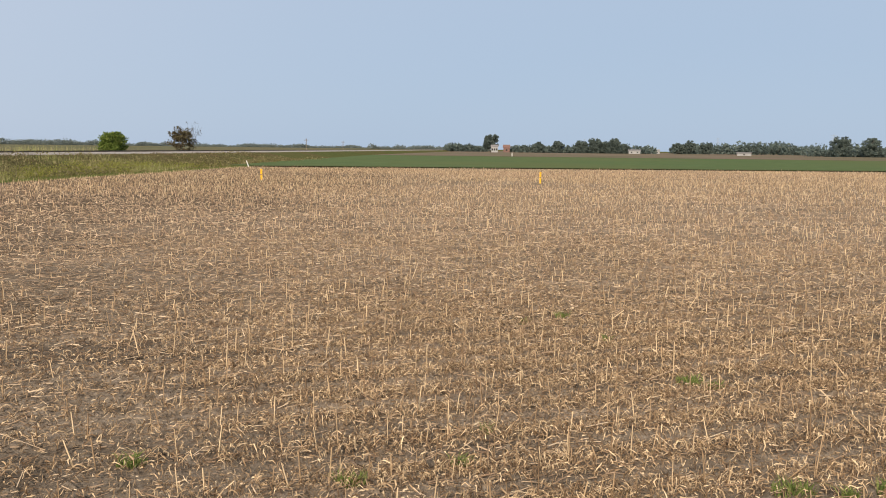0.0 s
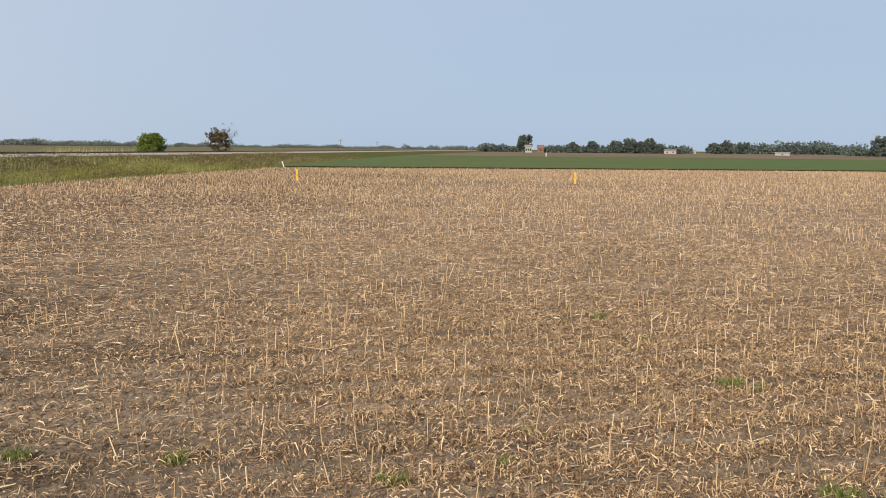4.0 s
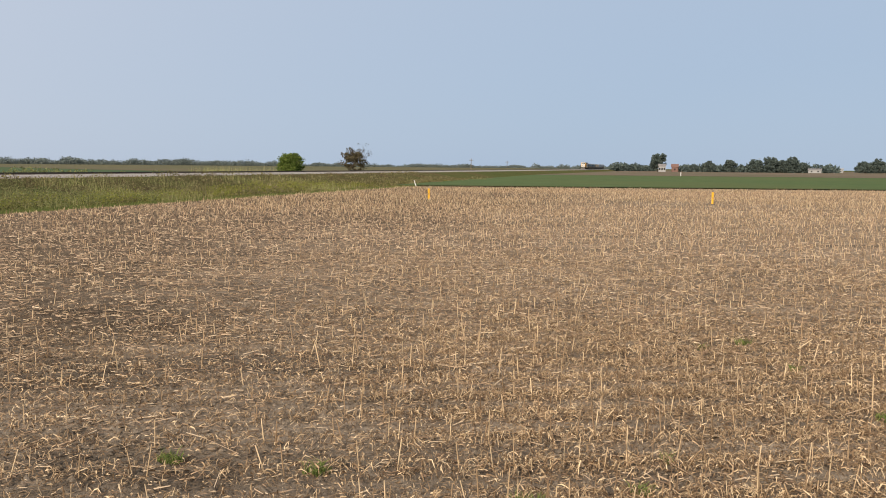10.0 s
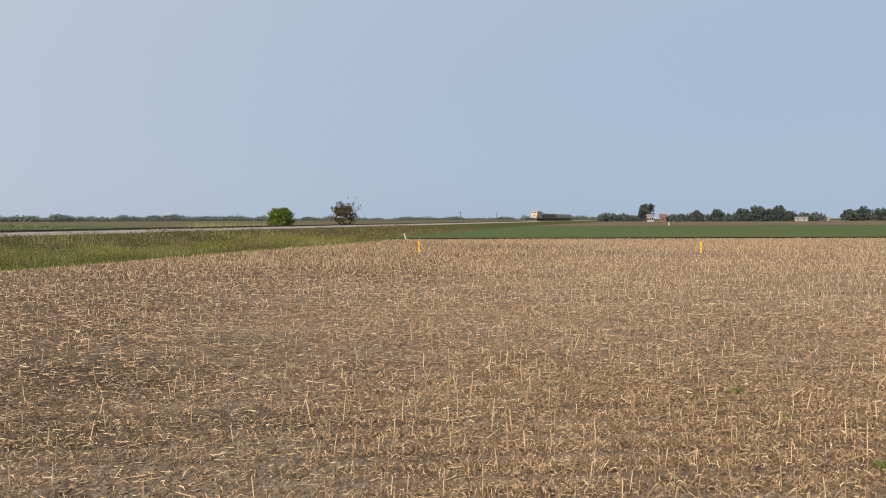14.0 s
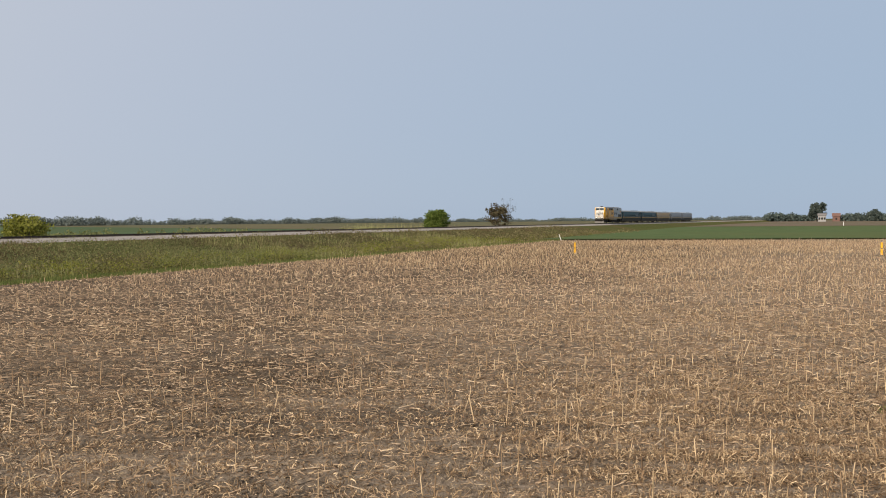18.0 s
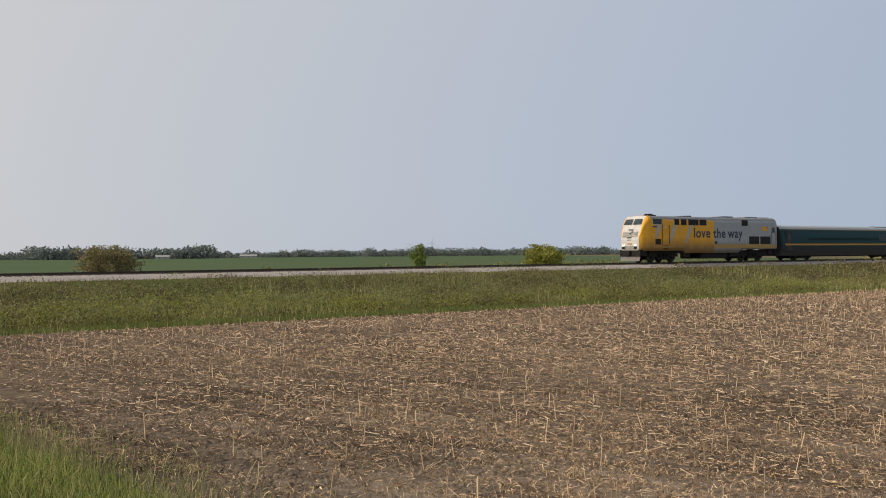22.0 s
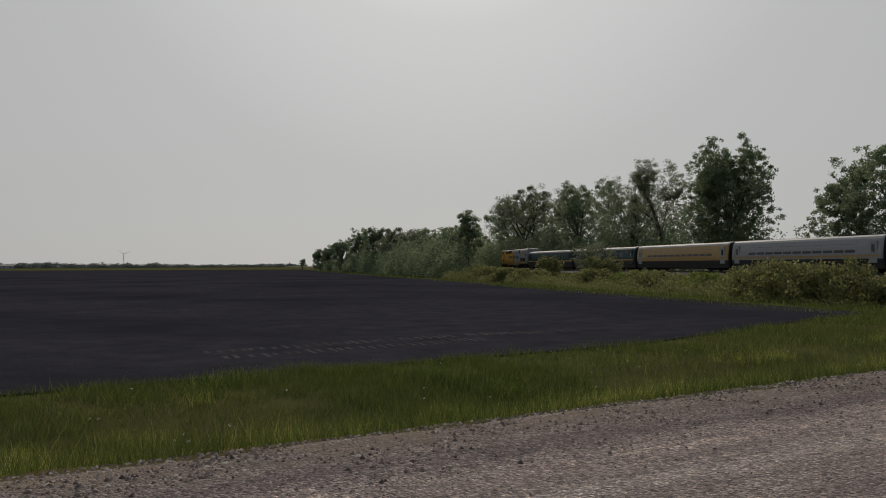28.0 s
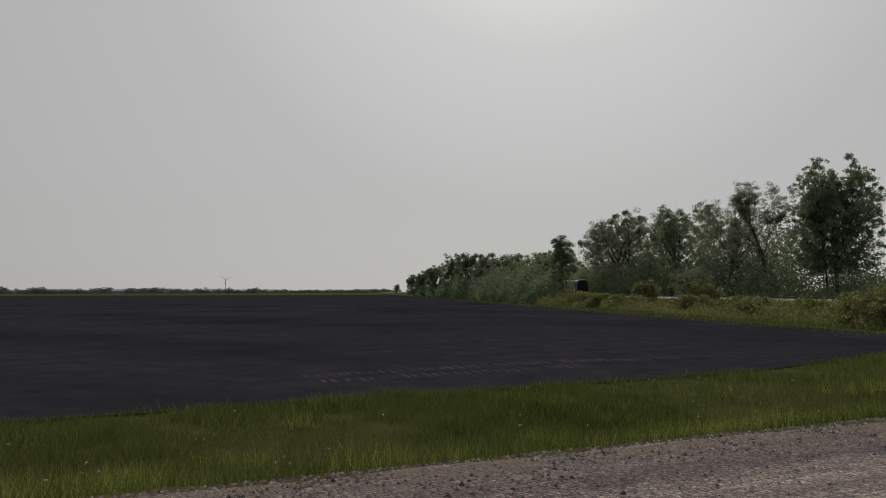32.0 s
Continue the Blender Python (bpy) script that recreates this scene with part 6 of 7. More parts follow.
    u = np.where(rng.random(n) < 0.75, rng.uniform(0.5, 22, n), rng.uniform(18, 60, n))
    o = ROAD_MID + road_half(u) + 0.05 + 2.3 * rng.random(n) ** 0.8
    keep = rng.random(n) < np.clip(0.12 + 0.8 * fbm(u, o * 2, 2.2, 9) + 0.5 * fbm(u, o, 5.0, 3) + (o - ROAD_MID - road_half(u) - 0.3) * 1.1, 0, 1)
    u, o = u[keep], o[keep]
    n = len(u)
    grow("verge_turf", on_verge(u, o), rng.uniform(0.04, 0.13, n) * np.clip(0.5 + 0.5 * o, 0.4, 1.8), np.clip(0.006 + u * 0.0006, 0.006, 0.03), rng.uniform(0.2, 1.2, n), "grass", "short patchy turf at the gravel's edge", rng, plain=True)
    # dry clippings on the shoulder
    n = 11000
    u = np.where(rng.random(n) < 0.75, rng.uniform(0.5, 20, n), rng.uniform(18, 58, n))
    o = ROAD_MID + road_half(u) + rng.normal(0.55, 0.35, n)
    grow("verge_clippings", on_verge(u, o), rng.uniform(0.02, 0.07, n), np.clip(0.004 + u * 0.0004, 0.004, 0.02), rng.uniform(0.8, 3.0, n), "dry_grass", "tan dry grass clippings on the dirt shoulder", rng, sink=-0.03, plain=True)
    # bright clumps
    for cu, co, r, hh in ((5.6, 2.35, 0.16, 0.66), (5.2, 2.6, 0.14, 0.55), (5.9, 2.1, 0.14, 0.5), (11.5, 2.0, 0.2, 0.35), (7.5, 3.6, 0.18, 0.55), (6.6, 2.9, 0.16, 0.5)):
        n = 170
        u, o = cu + rng.normal(0, r, n), co + rng.normal(0, r, n)
        grow("grass_tuft", on_verge(u, o), hh * rng.uniform(0.5, 1.2, n), np.full(n, 0.007), rng.uniform(0.1, 0.7, n), "tuft", "bright yellow-green tuft standing out of the verge", rng)
    # dandelions
    n = 6
    u, o = rng.uniform(6, 24, n), rng.uniform(1.2, 2.2, n)
    xy = on_verge(u, o)
    c = np.column_stack([xy, land(xy[:, 0], xy[:, 1]) + 0.22])
    cc = np.repeat(c, 14, 0) + rng.normal(0, 0.02, (n * 14, 3))
    stuff("dandelions", leaves(cc, np.full(n * 14, 0.03), rng), paint("dandelion_yellow", (0.75, 0.5, 0.02), 0.6, 0, 0), "scattered yellow dandelion heads in the grass", "flowers")
    # far side of the road
    n = 240000
    u = np.where(rng.random(n) < 0.55, rng.uniform(-16, 14, n), rng.uniform(8, 62, n))
    e = ROAD_MID - road_half(u) - 0.45
    o = e - (12.2 + 0.08 * u + 0.25 * np.maximum(u - 14, 0)) * rng.random(n) ** 0.85 + 0.25 * fbm(u, u * 0.2, 0.9)
    xy = on_verge(u, o)
    # none beyond the ploughed edge of the dark field
    rim = -26.4 + np.where(xy[:, 0] < -12, 0.7136, 0.4194) * (xy[:, 0] + 12)
    ok = (xy[:, 1] > rim - 0.3 * rng.random(n)) | (xy[:, 0] < -32)
    u, o, e, xy = u[ok], o[ok], e[ok], xy[ok]
    n = len(u)
    far = np.hypot(xy[:, 0], xy[:, 1])
    d = e - o
    h = np.clip(0.22 + 0.11 * fbm(xy[:, 0], xy[:, 1], 0.9, 3) + 0.11 * fbm(xy[:, 0], xy[:, 1], 3.1, 8) + rng.normal(0, 0.05, n), 0.04, 0.5) * np.clip(d / 0.35 + 0.4, 0.3, 1) * (1 - 0.4 * np.exp(-((d - 4.0) / 1.4) ** 2))
    w = np.clip(0.004 + far * 0.00045, 0.0055, 0.026) * rng.uniform(0.7, 1.4, n)
    grow("far_verge_grass", xy, h, w, rng.uniform(0.1, 0.9, n), "bank_grass", "green grass bank along the far side of the road", rng, plain=True)
    # drifts of taller grass
    m = 850
    pu, po = rng.uniform(-15, 34, 85), np.where(rng.random(85) < 0.65, rng.normal(1.7, 0.5, 85), rng.uniform(0.6, 9.5, 85))
    k = rng.integers(0, 85, m)
    cu, co = pu[k] + rng.normal(0, 0.55, m), po[k] + rng.normal(0, 0.22, m)
    u = cu.repeat(45) + rng.normal(0, 0.13, m * 45)
    o = ROAD_MID - road_half(u) - 0.25 - co.repeat(45) + rng.normal(0, 0.11, m * 45)
    ok = o < ROAD_MID - road_half(u) - 0.5
    n = len(u)
    hh = rng.uniform(0.22, 0.44, m).repeat(45) * rng.uniform(0.5, 1.25, n)
    grow("grass_clumps", on_verge(u[ok], o[ok]), hh[ok], np.full(ok.sum(), 0.0065), rng.uniform(0.1, 0.6, n)[ok], "tuft", "taller tufts of sunlit yellow-green grass on the bank", rng, plain=True)
    n = 3000
    u = rng.uniform(-14, 30, n)
    e = ROAD_MID - road_half(u)
    xy = on_verge(u, e - rng.uniform(0.6, 9, n))
    grow("far_seed_stems", xy, rng.uniform(0.35, 0.62, n), np.full(n, 0.005), rng.uniform(0.1, 0.5, n), "bank_grass", "tall pale grass stems above the bank", rng)


verges()


def ditch():
    rng = np.random.default_rng(33)
    # low bright grass beside the stubble
    n = 48000
    x, y = -32.6 - rng.gamma(2.0, 0.5, n), rng.uniform(-4, 112, n)
    y = np.where(rng.random(n) < 0.5, -4 + (y + 4) * 0.35, y)
    ok = rng.random(n) < np.clip(0.75 + 0.7 * fbm(x, y, 0.5, 3.0), 0.2, 1)
    xy = np.column_stack([x, y])[ok]
    n = len(xy)
    grow("ditch_edge_grass", xy, np.clip(rng.normal(0.2, 0.07, n), 0.06, 0.4), np.full(n, 0.026) * rng.uniform(0.7, 1.5, n), rng.uniform(0.1, 0.6, n), "ditch_green", "strip of fresh green grass along the field edge", rng, plain=True)
    # mixed weeds of the ditch
    n = 95000
    y = np.where(rng.random(n) < 0.55, rng.uniform(-16, 45, n), rng.uniform(30, 190, n))
    x = rng.uniform(-55.7, -35.0, n)
    ok = (along(x, y)[1] > 2.2) & (rng.random(n) < np.clip(0.72 + 0.6 * fbm(x, y, 0.8, 9.0), 0.15, 1))
    x, y = x[ok], y[ok]
    n = len(x)
    xy = np.column_stack([x, y])
    tone = fbm(x, y, 0.16, 1.0) + 0.5 * fbm(x, y, 0.6, 4.0)
    hh = np.clip(0.5 + 0.42 * fbm(x, y, 0.55, 2.0) + rng.normal(0, 0.13, n), 0.1, 1.25)
    hh *= np.where(x < -54, 0.4, 0.55)
    wide = np.clip(0.012 + 0.0005 * np.hypot(x, y), 0.022, 0.09)
    dry = (tone < 0.05) | (x < -47.5 + 2.5 * tone)
    for name, sel, mat, label in (("ditch_dry_grass", dry, "dry_grass", "dull brown-green grass on the railway bank"), ("ditch_weeds", ~dry, "weed", "yellow-green tall weeds in the ditch")):
        k = sel.sum()
        grow(name, xy[sel], hh[sel], wide[sel] * rng.uniform(0.6, 1.4, k), rng.uniform(0.1, 0.7, k), mat, label, rng, plain=True)
    # leafy clumps of weeds, in two tones
    for mat, count, label in (("leaf_yellow", 300, "leafy yellow-green clumps of weeds in the ditch"), ("ditch_leaf", 900, "low dark clumps of leafy weeds in the ditch")):
        y = np.where(rng.random(count) < 0.65, rng.uniform(-3, 50, count), rng.uniform(40, 150, count))
        x = -41.5 + rng.normal(0, 3.0 if mat == "leaf_yellow" else 4.5, count)
        ok = (x < -34.6) & (x > -54) & (along(x, y)[1] > 2.8)
        x, y = x[ok], y[ok]
        m, per = len(x), 80
        rad, tall = rng.uniform(0.3, 1.0, m), rng.uniform(0.3, 0.8, m)
        v = rng.normal(0, 1, (m, per, 3))
        v /= np.linalg.norm(v, axis=2, keepdims=True)
        v *= rng.uniform(0.45, 1.05, (m, per, 1)) * rng.uniform(0.7, 1.2, (m, per, 1))
        px, py = (x[:, None] + v[..., 0] * rad[:, None]).ravel(), (y[:, None] + v[..., 1] * rad[:, None] * 1.5).ravel()
        c = np.column_stack([px, py, land(px, py) + (np.abs(v[..., 2]) * tall[:, None]).ravel()])
        stuff("leafy_weeds", leaves(c, rng.uniform(0.05, 0.11, m * per), rng, True), M[mat], label, "weeds")
    # pale dry stems in loose drifts
    n = 16000
    y, x = rng.uniform(-8, 110, n), rng.uniform(-53, -35.5, n)
    ok = (fbm(x, y, 0.33, 12.0) > 0.18) & (along(x, y)[1] > 2.2)
    xy = np.column_stack([x, y])[ok]
    n = len(xy)
    grow("ditch_dry_stems", xy, rng.uniform(0.5, 1.15, n), np.full(n, 0.03), rng.uniform(0.05, 0.4, n), "seed", "drifts of pale dry grass stems in the ditch", rng, plain=True)
    # west side of the rails
    n = 22000
    y = np.where(rng.random(n) < 0.6, rng.uniform(-5, 120, n), rng.uniform(100, 420, n))
    x = -63.5 - rng.gamma(2, 2.2, n)
    xy = np.column_stack([x, y])
    grow("west_weeds", xy, np.clip(0.35 + 0.5 * fbm(x, y, 0.3, 3) + rng.normal(0, 0.12, n), 0.1, 1.2), np.full(n, 0.09) * rng.uniform(0.6, 1.4, n), rng.uniform(0.1, 0.7, n), "weed", "weeds growing along the far side of the rails", rng, plain=True)
    n = 900
    xy = np.column_stack([rng.uniform(-70, -66, n), 112 + rng.gamma(2.0, 7.0, n)])
    grow("dry_reeds", xy, rng.uniform(0.9, 1.9, n), np.full(n, 0.05), rng.uniform(0.02, 0.2, n), "seed", "stand of pale dry reeds beyond the rails", rng, "reeds", plain=True)
    # along the rails south of the road, and the grass rim of the dark field
    n = 36000
    y = np.where(rng.random(n) < 0.6, rng.uniform(-110, -30, n), rng.uniform(-420, -90, n))
    x = rng.uniform(-55, -29, n)
    ok = along(x, y)[1] < -9.5
    xy = np.column_stack([x, y])[ok]
    n = len(xy)
    hh = np.where(xy[:, 0] > -33, 0.25, 0.42) * rng.uniform(0.4, 1.4, n)
    grow("south_ditch_grass", xy, hh, np.clip(0.03 + 0.0006 * np.hypot(xy[:, 0], xy[:, 1]), 0.04, 0.2), rng.uniform(0.1, 0.7, n), "bank_grass", "rough grass between the dark field and the rails", rng, plain=True)


ditch()


def seed_puffs():
    rng = np.random.default_rng(77)
    n = 60
    u, o = rng.uniform(-12, 22, n), rng.uniform(-17.5, -12.5, n)
    xy = on_verge(u, o)
    c = np.repeat(np.column_stack([xy, land(xy[:, 0], xy[:, 1]) + rng.uniform(0.3, 0.5, n)]), 6, 0) + rng.normal(0, 0.012, (n * 6, 3))
    stuff("dandelion_clocks", leaves(c, np.full(n * 6, 0.026), rng), M["sign_white"], "white dandelion seed heads dotted over the bank", "flowers")
    # lug marks of tractor tyres in the dark soil
    rows = []
    for x0, y0, x1, y1, m in ((1.2, -27.2, -7.5, -31.5, 26), (0.6, -25.6, -8.2, -29.8, 26), (-7.8, -31.6, -12.5, -32.6, 18)):
        for k in range(m):
            f = k / m
            rows.append((x0 + (x1 - x0) * f, y0 + (y1 - y0) * f))
    p = np.array(rows) + rng.normal(0, 0.05, (len(rows), 2))
    n = len(p)
    d = np.array([0.12, -0.7]) * rng.uniform(0.5, 1.0, (n, 1))
    w = np.array([0.07, 0.012])
    z = np.full((n, 1), 0.043)
    v = np.stack([np.hstack([p - d - w, z]), np.hstack([p + d - w, z]), np.hstack([p + d * 0.7, z + 0.006]), np.hstack([p - d * 0.7, z + 0.006]), np.hstack([p + d + w, z]), np.hstack([p - d + w, z])], 1)
    f = np.array([0, 1, 2, 3, 3, 2, 4, 5])
    stuff("tyre_marks", (v, np.full(n * 2, 4), (np.arange(n)[:, None] * 6 + f).ravel()), M["rut"], "ridged tractor tyre marks in the dark soil", "soil")


seed_puffs()


def clods():
    rng = np.random.default_rng(8)
    n = 14000
    x, y = rng.uniform(-28, 45, n), -12 - rng.gamma(1.6, 14, n)
    ok = (along(x, y)[1] < -18.6) & (x < 45)
    x, y = x[ok], y[ok]
    n = len(x)
    s = np.clip(rng.gamma(2, 0.009, n) + 0.01, 0, 0.045)
    base = np.array([(1, 0, 0), (0, 1, 0), (-1, 0, 0), (0, -1, 0), (0, 0, 0.8)], float)
    v = base[None] * rng.uniform(0.5, 1.3, (n, 5, 3)) * s[:, None, None] + np.stack([x, y, np.full(n, 0.03)], -1)[:, None]
    f = np.array([0, 1, 4, 1, 2, 4, 2, 3, 4, 3, 0, 4])
    stuff("soil_clods", (v, np.full(n * 4, 3), (np.arange(n)[:, None] * 5 + f).ravel()), M["dark"], "dark clods of tilled soil", "soil")


clods()

# ---- trees and shrubs ----
def tube(verts, loops, a, b, r0, r1, sides=6):
    a, b = Vector(a), Vector(b)
    q = (b - a).to_track_quat("Z", "Y")
    s = len(verts)
    for p, r in ((a, r0), (b, r1)):
        for k in range(sides):
            verts.append(tuple(p + q @ Vector((r * math.cos(6.2832 * k / sides), r * math.sin(6.2832 * k / sides), 0))))
    for k in range(sides):
        j = (k + 1) % sides
        loops += [s + k, s + j, s + sides + j, s + sides + k]


def tree(name, x, y, z, h, spread_r, leaf, seed, label, stems=1, clear=0.2, leaf_size=0.4, clumps=120, per=34, clump_r=1.1, bare=0.0, group="", fill=0.4):
    """Trunk, limbs that fork thrice, and leaf clumps round the outer twigs."""
    rng = np.random.default_rng(seed)
    t = thing(name, x, y, z, label, "shrub" if "shrub" in name else "tree", group)
    verts, loops, tips = [], [], []
    deepest = 1 if stems > 3 or math.hypot(x, y) > 400 else 2 if h < 14 else 3

    def limb(p, d, length, r, depth):
        steps = 3 if depth < 2 else 2
        for k in range(steps):
            d2 = (d + Vector(rng.normal(0, 0.13, 3)) + Vector((0, 0, 0.05))).normalized()
            e = p + d2 * length / steps
            tube(verts, loops, p, e, r * (1 - 0.25 * k / steps), r * (1 - 0.25 * (k + 1) / steps), 6 if depth < 1 else 4 if depth < 2 else 3)
            p, d = e, d2
            if depth >= 1:
                tips.append((p.x, p.y, p.z, depth))
        r *= 0.7
        if depth < deepest:
            n = 3 if depth else 5
            for k in range(n):
                a = rng.uniform(0, 6.28)
                tilt = rng.uniform(0.35, 0.85) if depth else rng.uniform(0.3, 0.8)
                side = Vector((math.cos(a), math.sin(a), 0))
                nd = (d * math.cos(tilt) + side * math.sin(tilt)).normalized()
                limb(p - d * length * rng.uniform(0, 0.35), nd, length * rng.uniform(0.55, 0.8), r * 0.62, depth + 1)

    for k in range(stems):
        a = rng.uniform(0, 6.28)
        lean = Vector((math.cos(a) * 0.35, math.sin(a) * 0.35, 1)).normalized() if stems > 1 else Vector((rng.normal(0, 0.04), rng.normal(0, 0.04), 1)).normalized()
        off = Vector((math.cos(a), math.sin(a), 0)) * (0.06 if stems > 1 else 0)
        limb(off + Vector((0, 0, -0.3)), lean, h * 0.42, (0.022 if stems > 3 else max(0.05, h * 0.018)), 0)
    n4 = len(loops) // 4
    trunk = new("trunk", fast_mesh("trunk", verts, np.full(n4, 4), loops, M["bark"]))
    trunk.parent = t
    tp = np.array(tips)
    top = tp[:, 2].max()
    tp[:, 2] *= (h * 0.95) / top
    rad = np.percentile(np.hypot(tp[:, 0], tp[:, 1]), 95)
    tp[:, :2] *= spread_r / max(rad, 0.1)
    co = np.empty(len(verts) * 3, dtype=np.float32)
    trunk.data.vertices.foreach_get("co", co)
    co = co.reshape(-1, 3)
    co[:, 2] *= np.where(co[:, 2] > 0, h * 0.95 / top, 1)
    co[:, :2] *= spread_r / max(rad, 0.1)
    if stems < 4:
        f = np.clip(co[:, 2] / h, 0, 1)
        limit = spread_r * 0.95 * np.sqrt(np.clip(1 - np.abs((f - 0.5) / 0.58) ** 2.4, 0.06, 1))
        co[:, :2] *= np.minimum(1, limit / np.maximum(np.hypot(co[:, 0], co[:, 1]), 1e-3))[:, None]
        co[:, 2] = np.minimum(co[:, 2], h * 0.96)
    trunk.data.vertices.foreach_set("co", co.ravel())
    trunk.data.update()
    tp = tp[tp[:, 2] > clear * h]
    if stems < 4:
        f = np.clip(tp[:, 2] / h, 0, 1)
        inside = np.hypot(tp[:, 0], tp[:, 1]) < spread_r * 1.08 * np.sqrt(np.clip(1 - np.abs((f - 0.5) / 0.58) ** 2.4, 0.05, 1))
        tp = tp[inside] if inside.sum() > 12 else tp
    m = int(clumps * fill)
    pick = tp[rng.integers(0, len(tp), clumps - m), :3]
    # the rest of the clumps fill the crown's shape: wide shoulders, uneven rim, several tops
    a, f = rng.uniform(0, 6.28, m), rng.random(m) ** 0.9
    top = h * (1 - 0.16 * (0.5 + 0.5 * np.sin(2 * a + seed)) - 0.10 * (0.5 + 0.5 * np.sin(5 * a + 3 * seed)))
    zz = clear * h + (top - clear * h) * f
    full = np.sqrt(np.clip(1 - np.abs((f - 0.48) / 0.6) ** 2.4, 0.02, 1)) * (1 + 0.18 * np.sin(3 * a + 5 * f + seed) + 0.13 * np.sin(7 * a - 11 * f + 2 * seed))
    rr = spread_r * full * np.sqrt(rng.uniform(0.15, 1, m))
    pick = np.concatenate([pick, np.stack([np.cos(a) * rr, np.sin(a) * rr, zz], -1)])
    if bare:
        pick = pick[rng.random(len(pick)) > bare]
    size = rng.uniform(0.6, 1.2, len(pick)).repeat(per)[:, None]
    q = rng.normal(0, 1, (len(pick) * per, 3))
    q *= rng.random((len(q), 1)) ** 0.5 / np.linalg.norm(q, axis=1, keepdims=True)
    c = np.repeat(pick[:, :3], per, 0) + q * np.array([clump_r, clump_r, clump_r * 0.75]) * size
    c[:, 2] = np.clip(c[:, 2], 0.05, h)
    crown = new("crown", fast_mesh("crown", *leaves(c, leaf_size * rng.uniform(0.6, 1.4, len(c)), rng, math.hypot(x, y) > 60), M[leaf]))
    crown.parent = t
    return t


def at_az(az, x):
    """Where the bearing az (degrees from the railway's line) meets the line x."""
    return -x / math.tan(radians(az))


def gz(x, y):
    return float(land(x, y))


# large trees west of the rails, south of the road
tree("cottonwood_tree", -70, -118, 0.85, 21.6, 6.4, "leaf", 101, "tall dark leafy cottonwood tree beside the railway", 2, 0.2, 0.22, 1250, 44, 0.6, fill=0.82)
tree("cottonwood_tree", -72, -124, 0.85, 20.5, 5.0, "leaf", 102, "tall dark leafy cottonwood tree with bare lower limbs", 2, 0.2, 0.22, 850, 44, 0.62, fill=0.65)
tree("cottonwood_tree", -69, -83.5, 0.85, 15.0, 7.6, "leaf", 103, "broad dark cottonwood tree standing alone by the rails", 3, 0.1, 0.21, 1550, 44, 0.58, fill=0.88)
tree("budding_tree", -69, -137, 0.85, 21.3, 6.0, "leaf_dim", 104, "tall sparse tree with thin spring leaves", 1, 0.3, 0.2, 440, 44, 0.9, fill=0.4)
tree("budding_tree", -71, -156, 0.85, 20.0, 7.2, "leaf_dim", 105, "sparse grey-brown budding tree in the wood", 2, 0.25, 0.2, 460, 46, 1.0, fill=0.4)
tree("wood_tree", -70, -174, 0.85, 21.0, 8.0, "leaf", 106, "leafy tree in the railway wood", 2, 0.2, 0.28, 340, 64, 1.0, fill=0.6)
tree("wood_tree", -72, -189, 0.85, 20.0, 7.5, "leaf_dim", 107, "mixed leafy tree in the railway wood", 2, 0.2, 0.28, 320, 58, 1.0, fill=0.6)
tree("wood_tree", -70, -212, 0.85, 22.5, 10.5, "leaf_dim", 108, "broad olive-leaved tree in the railway wood", 2, 0.2, 0.3, 430, 64, 1.1, fill=0.65)
tree("wood_tree", -73, -238, 0.85, 21.0, 9, "leaf", 109, "leafy tree in the railway wood", 2, 0.2, 0.3, 330, 64, 1.1, fill=0.6)
tree("wood_tree", -46, -184, 0.3, 14.8, 3.0, "leaf", 110, "slender dark tree rising above the thicket", 1, 0.3, 0.27, 190, 56, 0.75, fill=0.7)
tree("wood_tree", -74, -300, 0.85, 17.0, 8.0, "leaf", 111, "rounded tree in the far wood", 2, 0.1, 0.6, 300, 30, 1.5, fill=0.6)
for k, (az, x, h, r, leaf) in enumerate(((173.2, -40, 17.5, 4.5, "leaf"), (172.0, -42, 17, 5, "leaf"), (174.2, -37, 13.5, 4.5, "leaf"), (175.0, -36, 12.5, 4.5, "leaf"), (175.7, -35, 11.5, 5, "leaf"), (170.9, -45, 15, 6, "leaf_dim"),
                                            (169.6, -46, 13.5, 6, "leaf_dim"), (168.2, -47, 12.8, 5.5, "leaf"), (167.0, -48, 11.5, 4.5, "leaf"))):
    tree("wood_tree", x, at_az(az, x), 0.2, h, r, leaf, 130 + k, "dark thicket tree at the edge of the tilled field", 3, 0.05, 0.38, 230, 56, 1.1, fill=0.7)
tree("far_tree", -33, at_az(176.9, -33), 0.1, 7.5, 2.6, "leaf", 151, "small lone tree at the far end of the wood", 1, 0.1, 0.7, 50, 24, 1.0)

